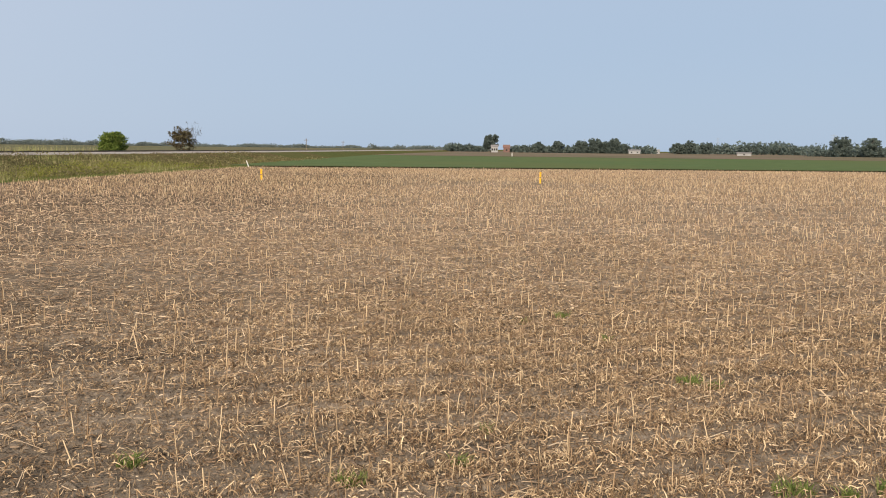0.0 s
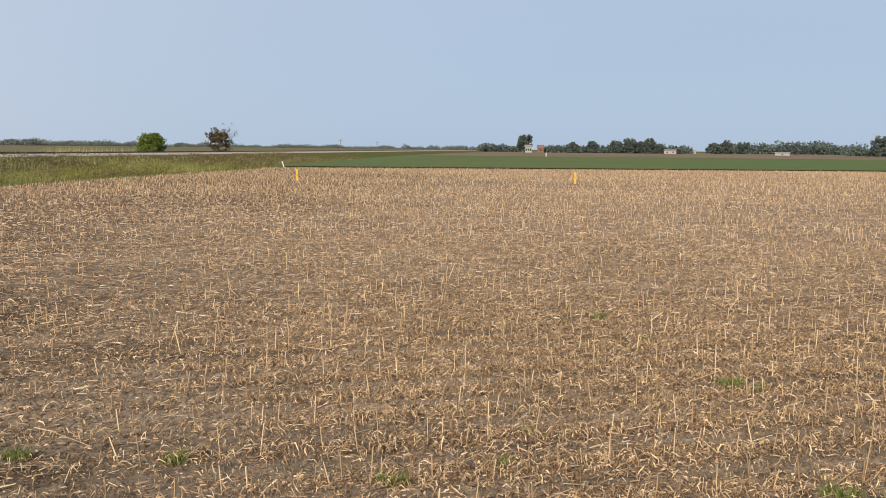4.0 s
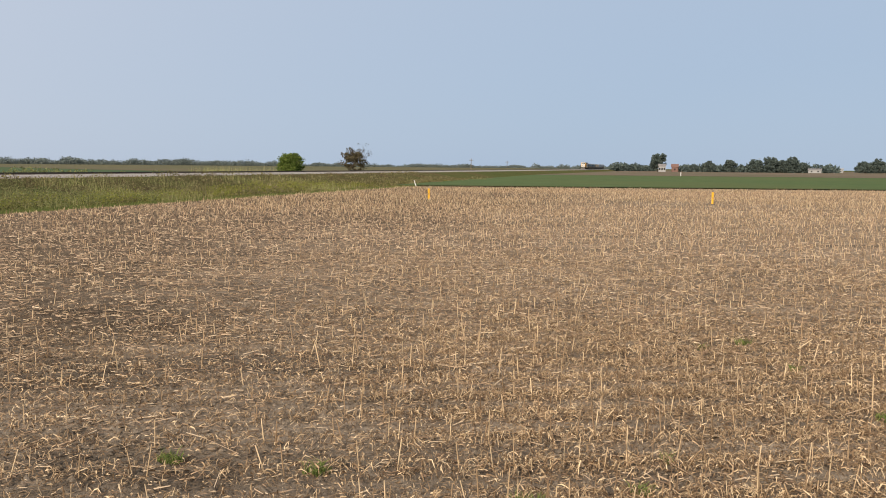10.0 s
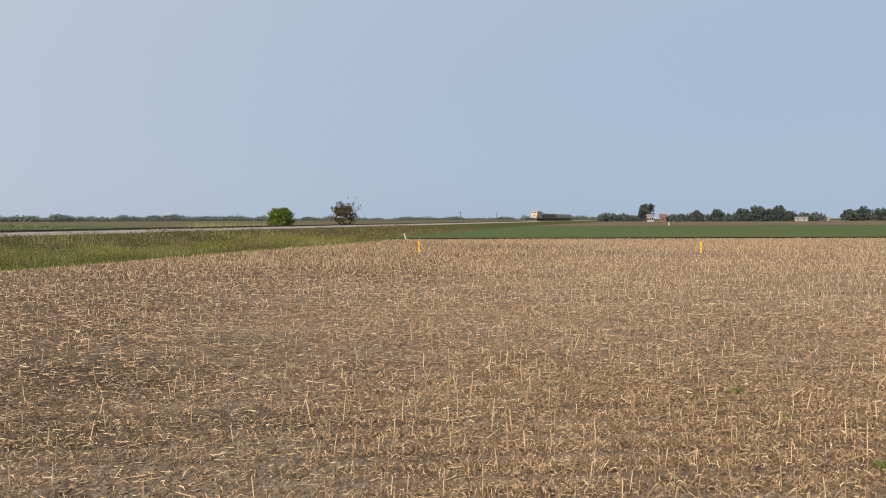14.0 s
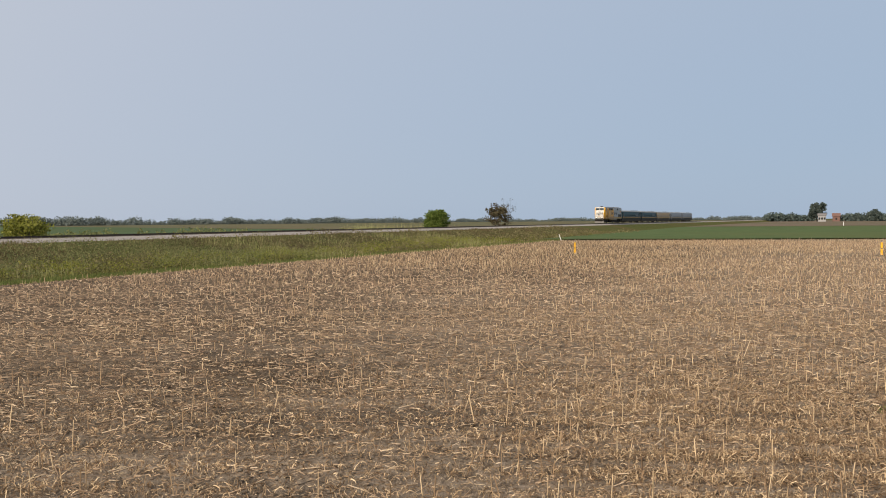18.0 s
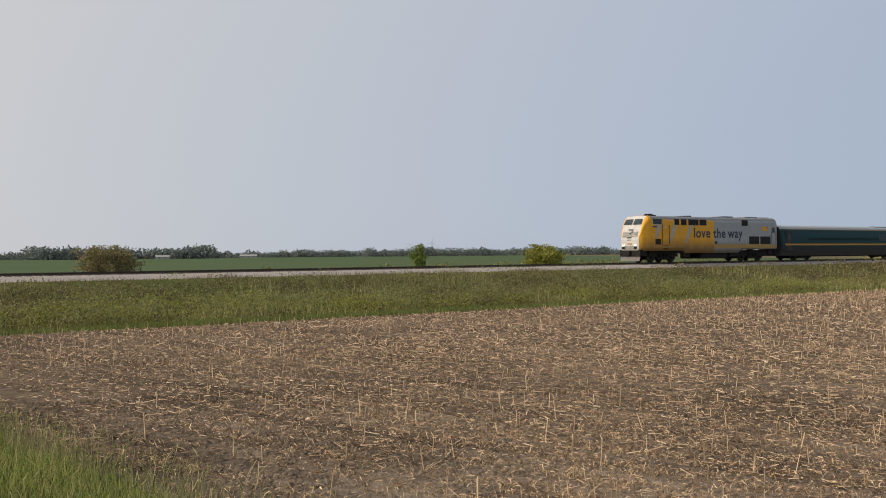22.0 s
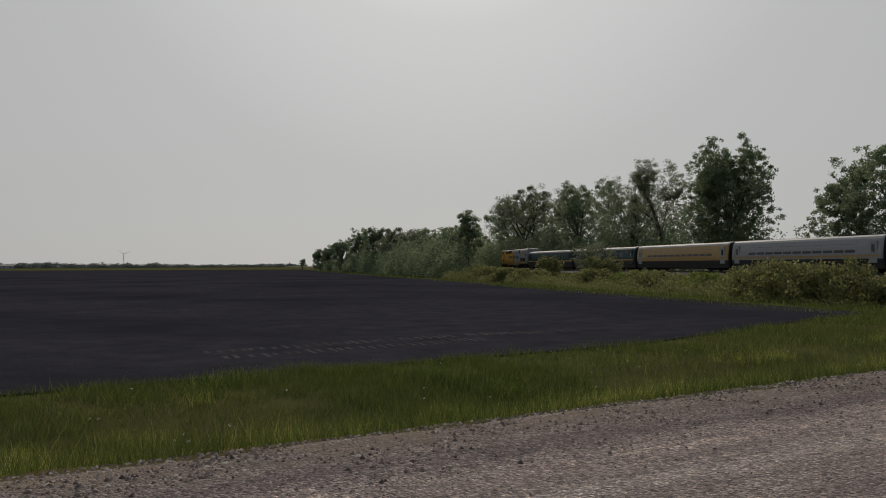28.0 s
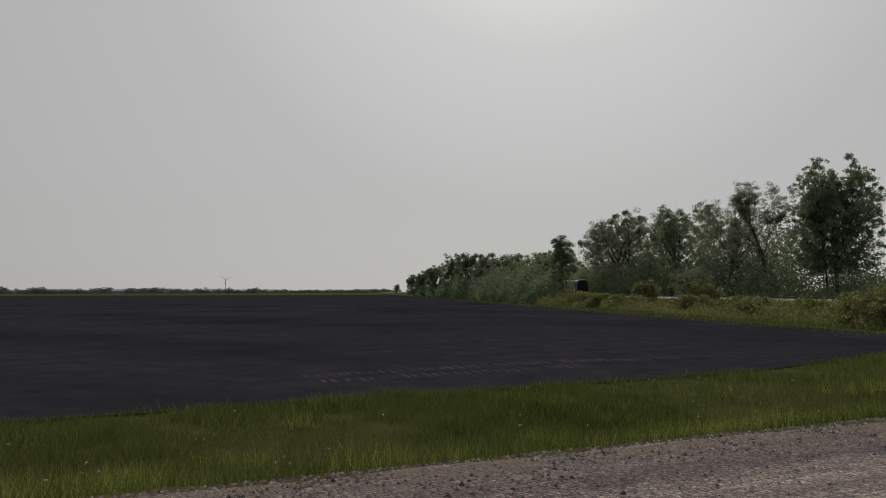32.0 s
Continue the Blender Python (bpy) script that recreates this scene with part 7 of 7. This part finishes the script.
# shrubs between the dark field and the rails
SHRUBS = [(-39.85, -33.4, 3.5, 3.35, "leaf_bright", "dense green shrub by the ditch"), (-37.6, -51.0, 3.4, 2.7, "leaf_olive", "dense olive shrub in the ditch"), (-37.4, -55.5, 3.6, 2.9, "leaf_olive", "dense olive shrub in the ditch"),
          (-38.0, -60.5, 3.0, 2.8, "leaf_olive", "olive shrub in the ditch"), (-40, -48, 2.4, 2.0, "leaf_olive", "low olive shrub in the ditch"), (-48.0, -117.5, 6.2, 3.0, "leaf_dim", "rounded pale green shrub beside the rails"),
          (-47, -112, 4.0, 2.3, "leaf_olive", "olive shrub beside the rails"), (-46, -131, 4.4, 1.8, "leaf_olive", "small upright shrub in the ditch"), (-43, -70, 2.3, 2.4, "leaf_olive", "low shrub in the ditch"),
          (-43, -78, 2.2, 2.3, "leaf_bright", "low green shrub in the ditch"), (-42, -86, 2.4, 2.6, "leaf_olive", "low shrub in the ditch"), (-43, -94, 2.2, 2.4, "leaf_bright", "low green shrub in the ditch"),
          (-42, -102, 2.5, 2.6, "leaf_olive", "low shrub in the ditch"), (-41, -125, 2.5, 2.8, "leaf_olive", "low shrub in the ditch"), (-41, -138, 2.6, 3.0, "leaf_olive", "low shrub in the ditch"), (-41, -150, 2.8, 3.0, "leaf_olive", "low shrub in the ditch"),
          (-43, -163, 3.2, 3.2, "leaf_olive", "shrub at the edge of the thicket"), (-67, -42.7, 3.5, 2.4, "leaf_bright", "twiggy open pale-leaved shrub beyond the rails by the crossing"), (-66, -57, 4.3, 2.6, "leaf_olive", "twiggy open flowering shrub beyond the rails"),
          (-66.5, -68, 4.4, 2.7, "leaf_olive", "twiggy open pale flowering shrub beyond the rails"), (-66, 13.6, 2.9, 2.0, "leaf_tan", "dry twiggy shrub beyond the rails"), (-65.5, -2.6, 3.4, 2.3, "leaf_tan", "twiggy half-bare shrub behind the signal mast"),
          (-65, 39.3, 3.1, 0.5, "leaf_bright", "young twiggy green sapling beside the rails"), (-65, 53.6, 3.0, 1.75, "leaf_yellow", "rounded yellow-green bush beside the rails")]
for k, (x, y, h, r, leaf, label) in enumerate(SHRUBS):
    twiggy = "twiggy" in label
    far = math.hypot(x, y)
    tree("shrub", x, y, gz(x, y) - 0.1, h, r, leaf, 200 + k, label, 6, 0.02, (0.09 if leaf == "leaf_tan" else 0.16) + far * 0.0006, int((400 if leaf == "leaf_tan" else 70 if twiggy else 130) * (0.5 + r / 4)), 30, 0.5 if leaf == "leaf_tan" else 0.5 + 0.07 * r, 0.25 if twiggy else 0.0, fill=0.8)
tree("bush", -66, 141, 0.85, 3.8, 2.1, "leaf_bright", 260, "rounded bright green bush beside the rails", 5, 0.02, 0.34, 200, 34, 0.7, fill=0.8)
tree("dead_bush", -66, 172, 0.85, 5.6, 2.5, "leaf_brown", 261, "half-dead bush with brown and green leaves", 6, 0.1, 0.34, 120, 26, 0.7, 0.3, fill=0.6)
tree("dead_bush", -66, 177.5, 0.85, 6.8, 2.0, "leaf_brown", 262, "bare pinkish-brown twiggy bush", 7, 0.2, 0.2, 60, 12, 0.6, 0.4)
tree("cottonwood_tree", -330, -139, 0.85, 11, 4.5, "leaf_far", 263, "dark roadside tree far beyond the crossing", 2, 0.15, 0.7, 120, 30, 1.5)
tree("far_tree", -310, -122, 0.85, 8.5, 4.0, "leaf_far", 264, "roadside tree far beyond the crossing", 2, 0.1, 0.7, 80, 26, 1.3)


def undergrowth(name, x0, x1, y0, y1, m, per, h0, h1, leaf, label, seed, size=0.5, flat=0.36):
    """Bushes grown into each other: leafy domes that stand on the ground."""
    rng = np.random.default_rng(seed)
    cx, cy = rng.uniform(x0, x1, m), rng.uniform(y0, y1, m)
    ch = h0 + (h1 - h0) * np.clip(0.45 + 0.6 * fbm(cx, cy, 0.12, seed) + rng.normal(0, 0.2, m), 0, 1)
    cr = flat * ch + 0.7
    n = m * per
    a, f = rng.uniform(0, 6.28, n), np.sqrt(rng.random(n))
    top = ch.repeat(per) * np.sqrt(1 - 0.97 * f * f) * (1 + 0.12 * np.sin(5 * a + 3 * f * 6) + rng.normal(0, 0.05, n))
    x, y = cx.repeat(per) + np.cos(a) * f * cr.repeat(per), cy.repeat(per) + np.sin(a) * f * cr.repeat(per)
    z = land(x, y) + np.maximum(top, 0.1) * rng.random(n) ** 0.5
    stuff(name, leaves(np.stack([x, y, z], -1), size * rng.uniform(0.6, 1.4, n), rng, True), M[leaf], label, "undergrowth")


undergrowth("wood_undergrowth", -82, -66, -340, -128, 320, 380, 6.5, 15.0, "leaf", "dark leafy undergrowth of the railway wood", 5, 0.4)
undergrowth("wood_edge", -82, -66, -126, -64, 140, 260, 2.2, 6.3, "leaf", "low bushes below the cottonwood trees", 15, 0.28)
undergrowth("thicket", -47, -39, -345, -178, 210, 380, 4.5, 11.0, "leaf", "dense thicket along the tilled field", 6, 0.4)
undergrowth("thicket_bushes", -44, -37.5, -345, -172, 110, 200, 2.0, 5.0, "leaf", "leafy bushes before the thicket", 16, 0.32)
undergrowth("thicket_end", -42, -35, -470, -335, 60, 130, 2.0, 6.5, "leaf", "low thicket at the far end of the tilled field", 26, 0.7)
undergrowth("low_thicket", -44, -37.0, -176, -62, 260, 130, 0.5, 2.3, "leaf_olive", "low scrub along the ditch", 7, 0.17)
undergrowth("far_scrub", -100, -66, -104, -52, 90, 70, 0.5, 2.0, "leaf_olive", "scrub beyond the rails", 9, 0.28)
undergrowth("west_scrub", -90, -66, 30, 130, 110, 60, 0.3, 1.3, "leaf_olive", "scrubby brush beyond the rails", 10, 0.28)
undergrowth("ditch_brush", -53, -36.5, -8, 60, 420, 130, 0.35, 1.3, "leaf_olive", "lumpy low brush and weeds in the ditch", 11, 0.095, 0.6)
undergrowth("dry_brush", -54, -36.5, -8, 75, 240, 120, 0.35, 1.1, "leaf_tan", "dry tan brush between the green weeds of the ditch", 19, 0.095, 0.6)
undergrowth("ditch_brush_far", -54, -36, 60, 175, 260, 36, 0.35, 1.2, "leaf_tan", "lumpy brush farther along the ditch", 12, 0.2, 0.6)
undergrowth("withered_brush", -53.5, -43, -12, 120, 330, 100, 0.3, 0.85, "leaf_brown", "dull withered brush below the ballast", 13, 0.10, 0.7)
undergrowth("south_brush", -54, -34, -110, -40, 330, 80, 0.25, 0.9, "leaf_olive", "low brush between the ditch and the rails", 14, 0.10, 0.7)
undergrowth("bright_brush", -44.5, -38, -2, 110, 250, 120, 0.55, 1.3, "leaf_yellow", "clumps of fresh yellow-green weeds in the ditch", 18, 0.09, 0.7)

# ---- distance ----
def treeline(name, az0, az1, dist, h0, h1, n, leaf, label, seed, depth=60, size=0.0):
    """A far belt of trees: heaped clumps along an arc."""
    rng = np.random.default_rng(seed)
    az0, az1 = min(az0, az1), max(az0, az1)
    m = max(60, int((az1 - az0) * dist / 57.3 / 1.3))
    a = rng.uniform(az0, az1, m)
    s = a * dist / 57.3
    ch = h0 + (h1 - h0) * np.clip(0.42 + 0.34 * np.sin(s * 0.05 + seed) * np.sin(s * 0.021) + 0.16 * np.sin(s * 0.13 + 2 * seed) + rng.normal(0, 0.19, m), 0, 1)
    r = dist + rng.uniform(0, depth, m)
    k = 58
    n = m * k
    b, f = rng.uniform(0, 6.28, n), np.sqrt(rng.random(n))
    w = (0.55 * ch + 2.5).repeat(k)
    top = ch.repeat(k) * np.sqrt(1 - 0.95 * f * f)
    x = (-np.sin(np.radians(a)) * r).repeat(k) + np.cos(b) * f * w
    y = (np.cos(np.radians(a)) * r).repeat(k) + np.sin(b) * f * w
    c = np.stack([x, y, top * rng.random(n) ** 0.55], -1)
    size = (0.15 * ch + 0.9).repeat(k)
    # belts from 1000 m on take the leaf colour with more haze in it
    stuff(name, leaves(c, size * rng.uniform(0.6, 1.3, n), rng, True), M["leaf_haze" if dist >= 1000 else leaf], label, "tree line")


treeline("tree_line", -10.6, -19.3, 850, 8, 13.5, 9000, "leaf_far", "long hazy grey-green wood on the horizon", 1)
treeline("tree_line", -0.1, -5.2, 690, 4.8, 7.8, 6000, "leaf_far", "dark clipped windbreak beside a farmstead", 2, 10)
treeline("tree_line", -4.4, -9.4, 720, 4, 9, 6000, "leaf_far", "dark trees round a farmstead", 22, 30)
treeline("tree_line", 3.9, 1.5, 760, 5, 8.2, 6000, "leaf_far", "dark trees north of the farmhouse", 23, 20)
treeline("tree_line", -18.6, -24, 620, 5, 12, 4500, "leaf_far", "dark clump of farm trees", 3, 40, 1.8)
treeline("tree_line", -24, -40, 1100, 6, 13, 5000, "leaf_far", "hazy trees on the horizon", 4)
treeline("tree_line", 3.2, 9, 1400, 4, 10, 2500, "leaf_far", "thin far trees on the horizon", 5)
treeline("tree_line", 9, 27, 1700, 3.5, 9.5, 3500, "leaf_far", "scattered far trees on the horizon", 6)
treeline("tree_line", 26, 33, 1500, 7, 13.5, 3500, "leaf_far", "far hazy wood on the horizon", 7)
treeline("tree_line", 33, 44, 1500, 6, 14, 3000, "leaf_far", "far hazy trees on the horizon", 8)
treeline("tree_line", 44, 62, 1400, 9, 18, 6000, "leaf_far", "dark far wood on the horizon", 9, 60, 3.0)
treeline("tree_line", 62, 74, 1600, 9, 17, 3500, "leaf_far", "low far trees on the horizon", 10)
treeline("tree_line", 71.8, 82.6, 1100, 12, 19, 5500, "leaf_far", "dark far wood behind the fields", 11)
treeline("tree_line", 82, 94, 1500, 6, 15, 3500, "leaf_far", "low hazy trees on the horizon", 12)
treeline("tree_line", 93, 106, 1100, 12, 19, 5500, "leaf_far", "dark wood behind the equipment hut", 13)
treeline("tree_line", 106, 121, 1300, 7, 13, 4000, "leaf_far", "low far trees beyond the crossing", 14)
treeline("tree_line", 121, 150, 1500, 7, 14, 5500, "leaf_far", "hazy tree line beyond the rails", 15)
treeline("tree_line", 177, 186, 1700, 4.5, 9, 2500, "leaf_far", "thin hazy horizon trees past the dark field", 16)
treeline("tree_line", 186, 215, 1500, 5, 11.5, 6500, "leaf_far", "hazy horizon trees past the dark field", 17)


def polar(az, d):
    return -math.sin(radians(az)) * d, math.cos(radians(az)) * d


M["barn_red"] = paint("barn_red", (0.16, 0.085, 0.07), 0.7)
M["far_white"] = paint("far_white", (0.30, 0.30, 0.30), 0.6)
M["far_roof"] = paint("far_roof", (0.20, 0.19, 0.19), 0.7)
M["far_steel"] = paint("far_steel", (0.30, 0.33, 0.37), 0.6)


def farm_building(name, az, d, w, depth, h, ridge, wall, roof, label, windows=2):
    x, y = polar(az, d)
    t = thing(name, x, y, 0, label, "building", "", az)
    bm = bmesh.new()
    box(bm, -w / 2, w / 2, -depth / 2, depth / 2, -0.2, h, 0.02)
    part("wall", bm, M[wall], t)
    bm = bmesh.new()
    poly_prism(bm, [(-depth / 2 - 0.4, h), (depth / 2 + 0.4, h), (0, h + ridge)], -w / 2 - 0.4, w / 2 + 0.4, "x")
    part("roof", bm, M[roof], t)
    for k in range(windows):
        bm = bmesh.new()
        xx = -w / 2 + (k + 0.5) * w / windows
        box(bm, xx - 0.5, xx + 0.5, -depth / 2 - 0.06, -depth / 2 + 0.02, h * 0.35, h * 0.7, 0.02)
        part("window", bm, M["glass"], t)
    return t


farm_building("farm_house", 0.85, 648, 5, 6, 4.4, 1.5, "far_white", "far_roof", "white two-storey farmhouse under a large tree", 3)
farm_building("barn", 0.06, 690, 5, 6, 3.8, 2.4, "barn_red", "barn_red", "small red-brown barn beside the farmhouse", 1)
farm_building("farm_shed", -8.2, 700, 9, 8, 2.6, 1.0, "far_white", "far_roof", "low white farm shed among trees", 2)
farm_building("farm_shed", -9.4, 760, 10, 7, 3.0, 1.0, "far_white", "far_white", "low pale farm shed", 2)
farm_building("farm_shed", -14.9, 600, 9, 4, 1.8, 0.6, "far_white", "far_roof", "small pale shed on the field edge", 1)
for az, w in ((-20.6, 8), (-21.7, 12), (-23.6, 14)):
    farm_building("greenhouse", az, 700, w, 9, 2.4, 1.0, "far_white", "far_white", "long low white greenhouse in the distance", 2)
farm_building("farm_shed", 69.6, 1300, 24, 12, 4, 2, "far_white", "far_white", "long white farm buildings on the horizon", 3)
farm_building("farm_shed", 74.9, 1050, 15, 10, 3.6, 1.6, "far_white", "far_white", "white farm building before the far wood", 2)
farm_building("farm_shed", 116.0, 900, 20, 10, 3.6, 1.6, "far_steel", "far_white", "pale low sheds beyond the crossing", 2)
farm_building("farm_shed", 194.5, 1300, 16, 10, 4, 2, "far_white", "far_white", "pale farm building past the dark field", 2)
hx, hy = polar(1.1, 655)
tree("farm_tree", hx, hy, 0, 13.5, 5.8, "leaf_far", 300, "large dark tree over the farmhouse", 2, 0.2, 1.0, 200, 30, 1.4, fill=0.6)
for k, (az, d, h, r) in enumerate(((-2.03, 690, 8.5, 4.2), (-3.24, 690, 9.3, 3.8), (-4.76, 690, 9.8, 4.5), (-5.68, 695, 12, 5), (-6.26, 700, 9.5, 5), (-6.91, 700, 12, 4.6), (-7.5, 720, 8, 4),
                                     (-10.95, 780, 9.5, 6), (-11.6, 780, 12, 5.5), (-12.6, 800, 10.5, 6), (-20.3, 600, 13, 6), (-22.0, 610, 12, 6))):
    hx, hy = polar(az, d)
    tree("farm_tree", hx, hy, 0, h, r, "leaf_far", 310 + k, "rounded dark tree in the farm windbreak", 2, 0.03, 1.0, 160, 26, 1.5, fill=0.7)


def pylon(az, d, h, label):
    x, y = polar(az, d)
    t = thing("pylon", x, y, 0, label, "pylon", "", az)
    for sx, sy in ((-1, -1), (1, -1), (1, 1), (-1, 1)):
        bm = bmesh.new()
        rod(bm, (sx * h * 0.1, sy * h * 0.1, 0), (sx * 0.4, sy * 0.4, h), 0.22, 0.15, 5)
        part("leg", bm, M["far_steel"], t)
    for k in range(5):
        z0, z1 = h * k / 6, h * (k + 1) / 6
        w0, w1 = h * 0.1 * (1 - k / 6), h * 0.1 * (1 - (k + 1) / 6)
        bm = bmesh.new()
        rod(bm, (-w0, -w0, z0), (w1, -w1, z1), 0.1, 0.1, 4)
        rod(bm, (w0, -w0, z0), (-w1, -w1, z1), 0.1, 0.1, 4)
        part("brace", bm, M["far_steel"], t)
    for z in (0.7, 0.82, 0.94):
        bm = bmesh.new()
        rod(bm, (-h * 0.14, 0, h * z), (h * 0.14, 0, h * z), 0.16, 0.16, 4)
        part("cross_arm", bm, M["far_steel"], t)


pylon(-19.95, 1500, 32, "grey lattice power pylon in the haze")
pylon(-13.3, 1700, 28, "grey lattice power pylon in the haze")
pylon(-8.0 + 3, 1900, 26, "faint lattice power pylon in the haze")


def pole(az, d, h, label):
    x, y = polar(az, d)
    t = thing("utility_pole", x, y, 0, label, "utility pole", "utility poles")
    bm = bmesh.new()
    rod(bm, (0, 0, -0.5), (0, 0, h), 0.2, 0.14, 6)
    part("post", bm, M["wood_grey"], t)
    bm = bmesh.new()
    box(bm, -1.1, 1.1, -0.08, 0.08, h - 0.9, h - 0.7)
    part("cross_arm", bm, M["wood_grey"], t)


for az, d, h in ((13.2, 420, 6.6), (10.82, 520, 6.4), (121.3, 420, 9), (119.6, 520, 9), (66.5, 900, 11), (57.2, 950, 12)):
    pole(az, d, h, "thin dark wooden utility pole in the distance")


def turbine(az, d, h, spin, label):
    x, y = polar(az, d)
    t = thing("wind_turbine", x, y, 0, label, "wind turbine", "wind turbines", az)
    bm = bmesh.new()
    rod(bm, (0, 0, 0), (0, 0, h), h * 0.022, h * 0.013, 10)
    part("tower", bm, M["far_steel"], t)
    bm = bmesh.new()
    box(bm, -h * 0.02, h * 0.02, -h * 0.05, h * 0.04, h - h * 0.015, h + h * 0.025, 0.2)
    part("nacelle", bm, M["far_steel"], t)
    for k in range(3):
        a = radians(spin + 120 * k)
        bm = bmesh.new()
        rod(bm, (0, -h * 0.055, h), (math.sin(a) * h * 0.5, -h * 0.055, h + math.cos(a) * h * 0.5), h * 0.018, h * 0.004, 5)
        part("blade", bm, M["far_steel"], t)


for az, d, h, spin in ((104.5, 3100, 46, 20), (101.2, 3300, 46, 75), (107.9, 3500, 44, 40), (57.6, 3300, 50, 10), (188.0, 2900, 42, 65), (59.0, 3600, 44, 50)):
    turbine(az, d, h, spin, "pale wind turbine on the hazy horizon")

# ---- what moves ----
SPEED, PASS = 42.58, 23.353          # m/s along -y, and when the nose passes abreast


def motions():
    times = [0.0, 0.1] + [0.5 * k for k in range(1, 64)] + [31.9, 32.0]
    lead = 0.0
    for k, ob in enumerate([loco] + COACHES):
        walk(ob, [(t, pose(TRACK_X, SPEED * (PASS - t) + lead, RAIL_Z)) for t in times])
        lead += 21.75 if k == 0 else COACH + 0.85
    for glow, y, first in GLOWS:
        # the lit lens slides a finger's width out over the dark one and back, in turn
        rows = [(0.0, pose(0.02, y, 2.72))]
        for k in range(-2, 18):
            on = (k % 2 == 0) == first
            t0 = 22.8 + 0.5 * k
            rows.append((t0 + 0.04, pose(0.06 if on else 0.02, y, 2.72)))
            rows.append((t0 + 0.47, pose(0.06 if on else 0.02, y, 2.72)))
        rows.append((32.0, pose(0.02, y, 2.72)))
        walk(glow, rows)


motions()
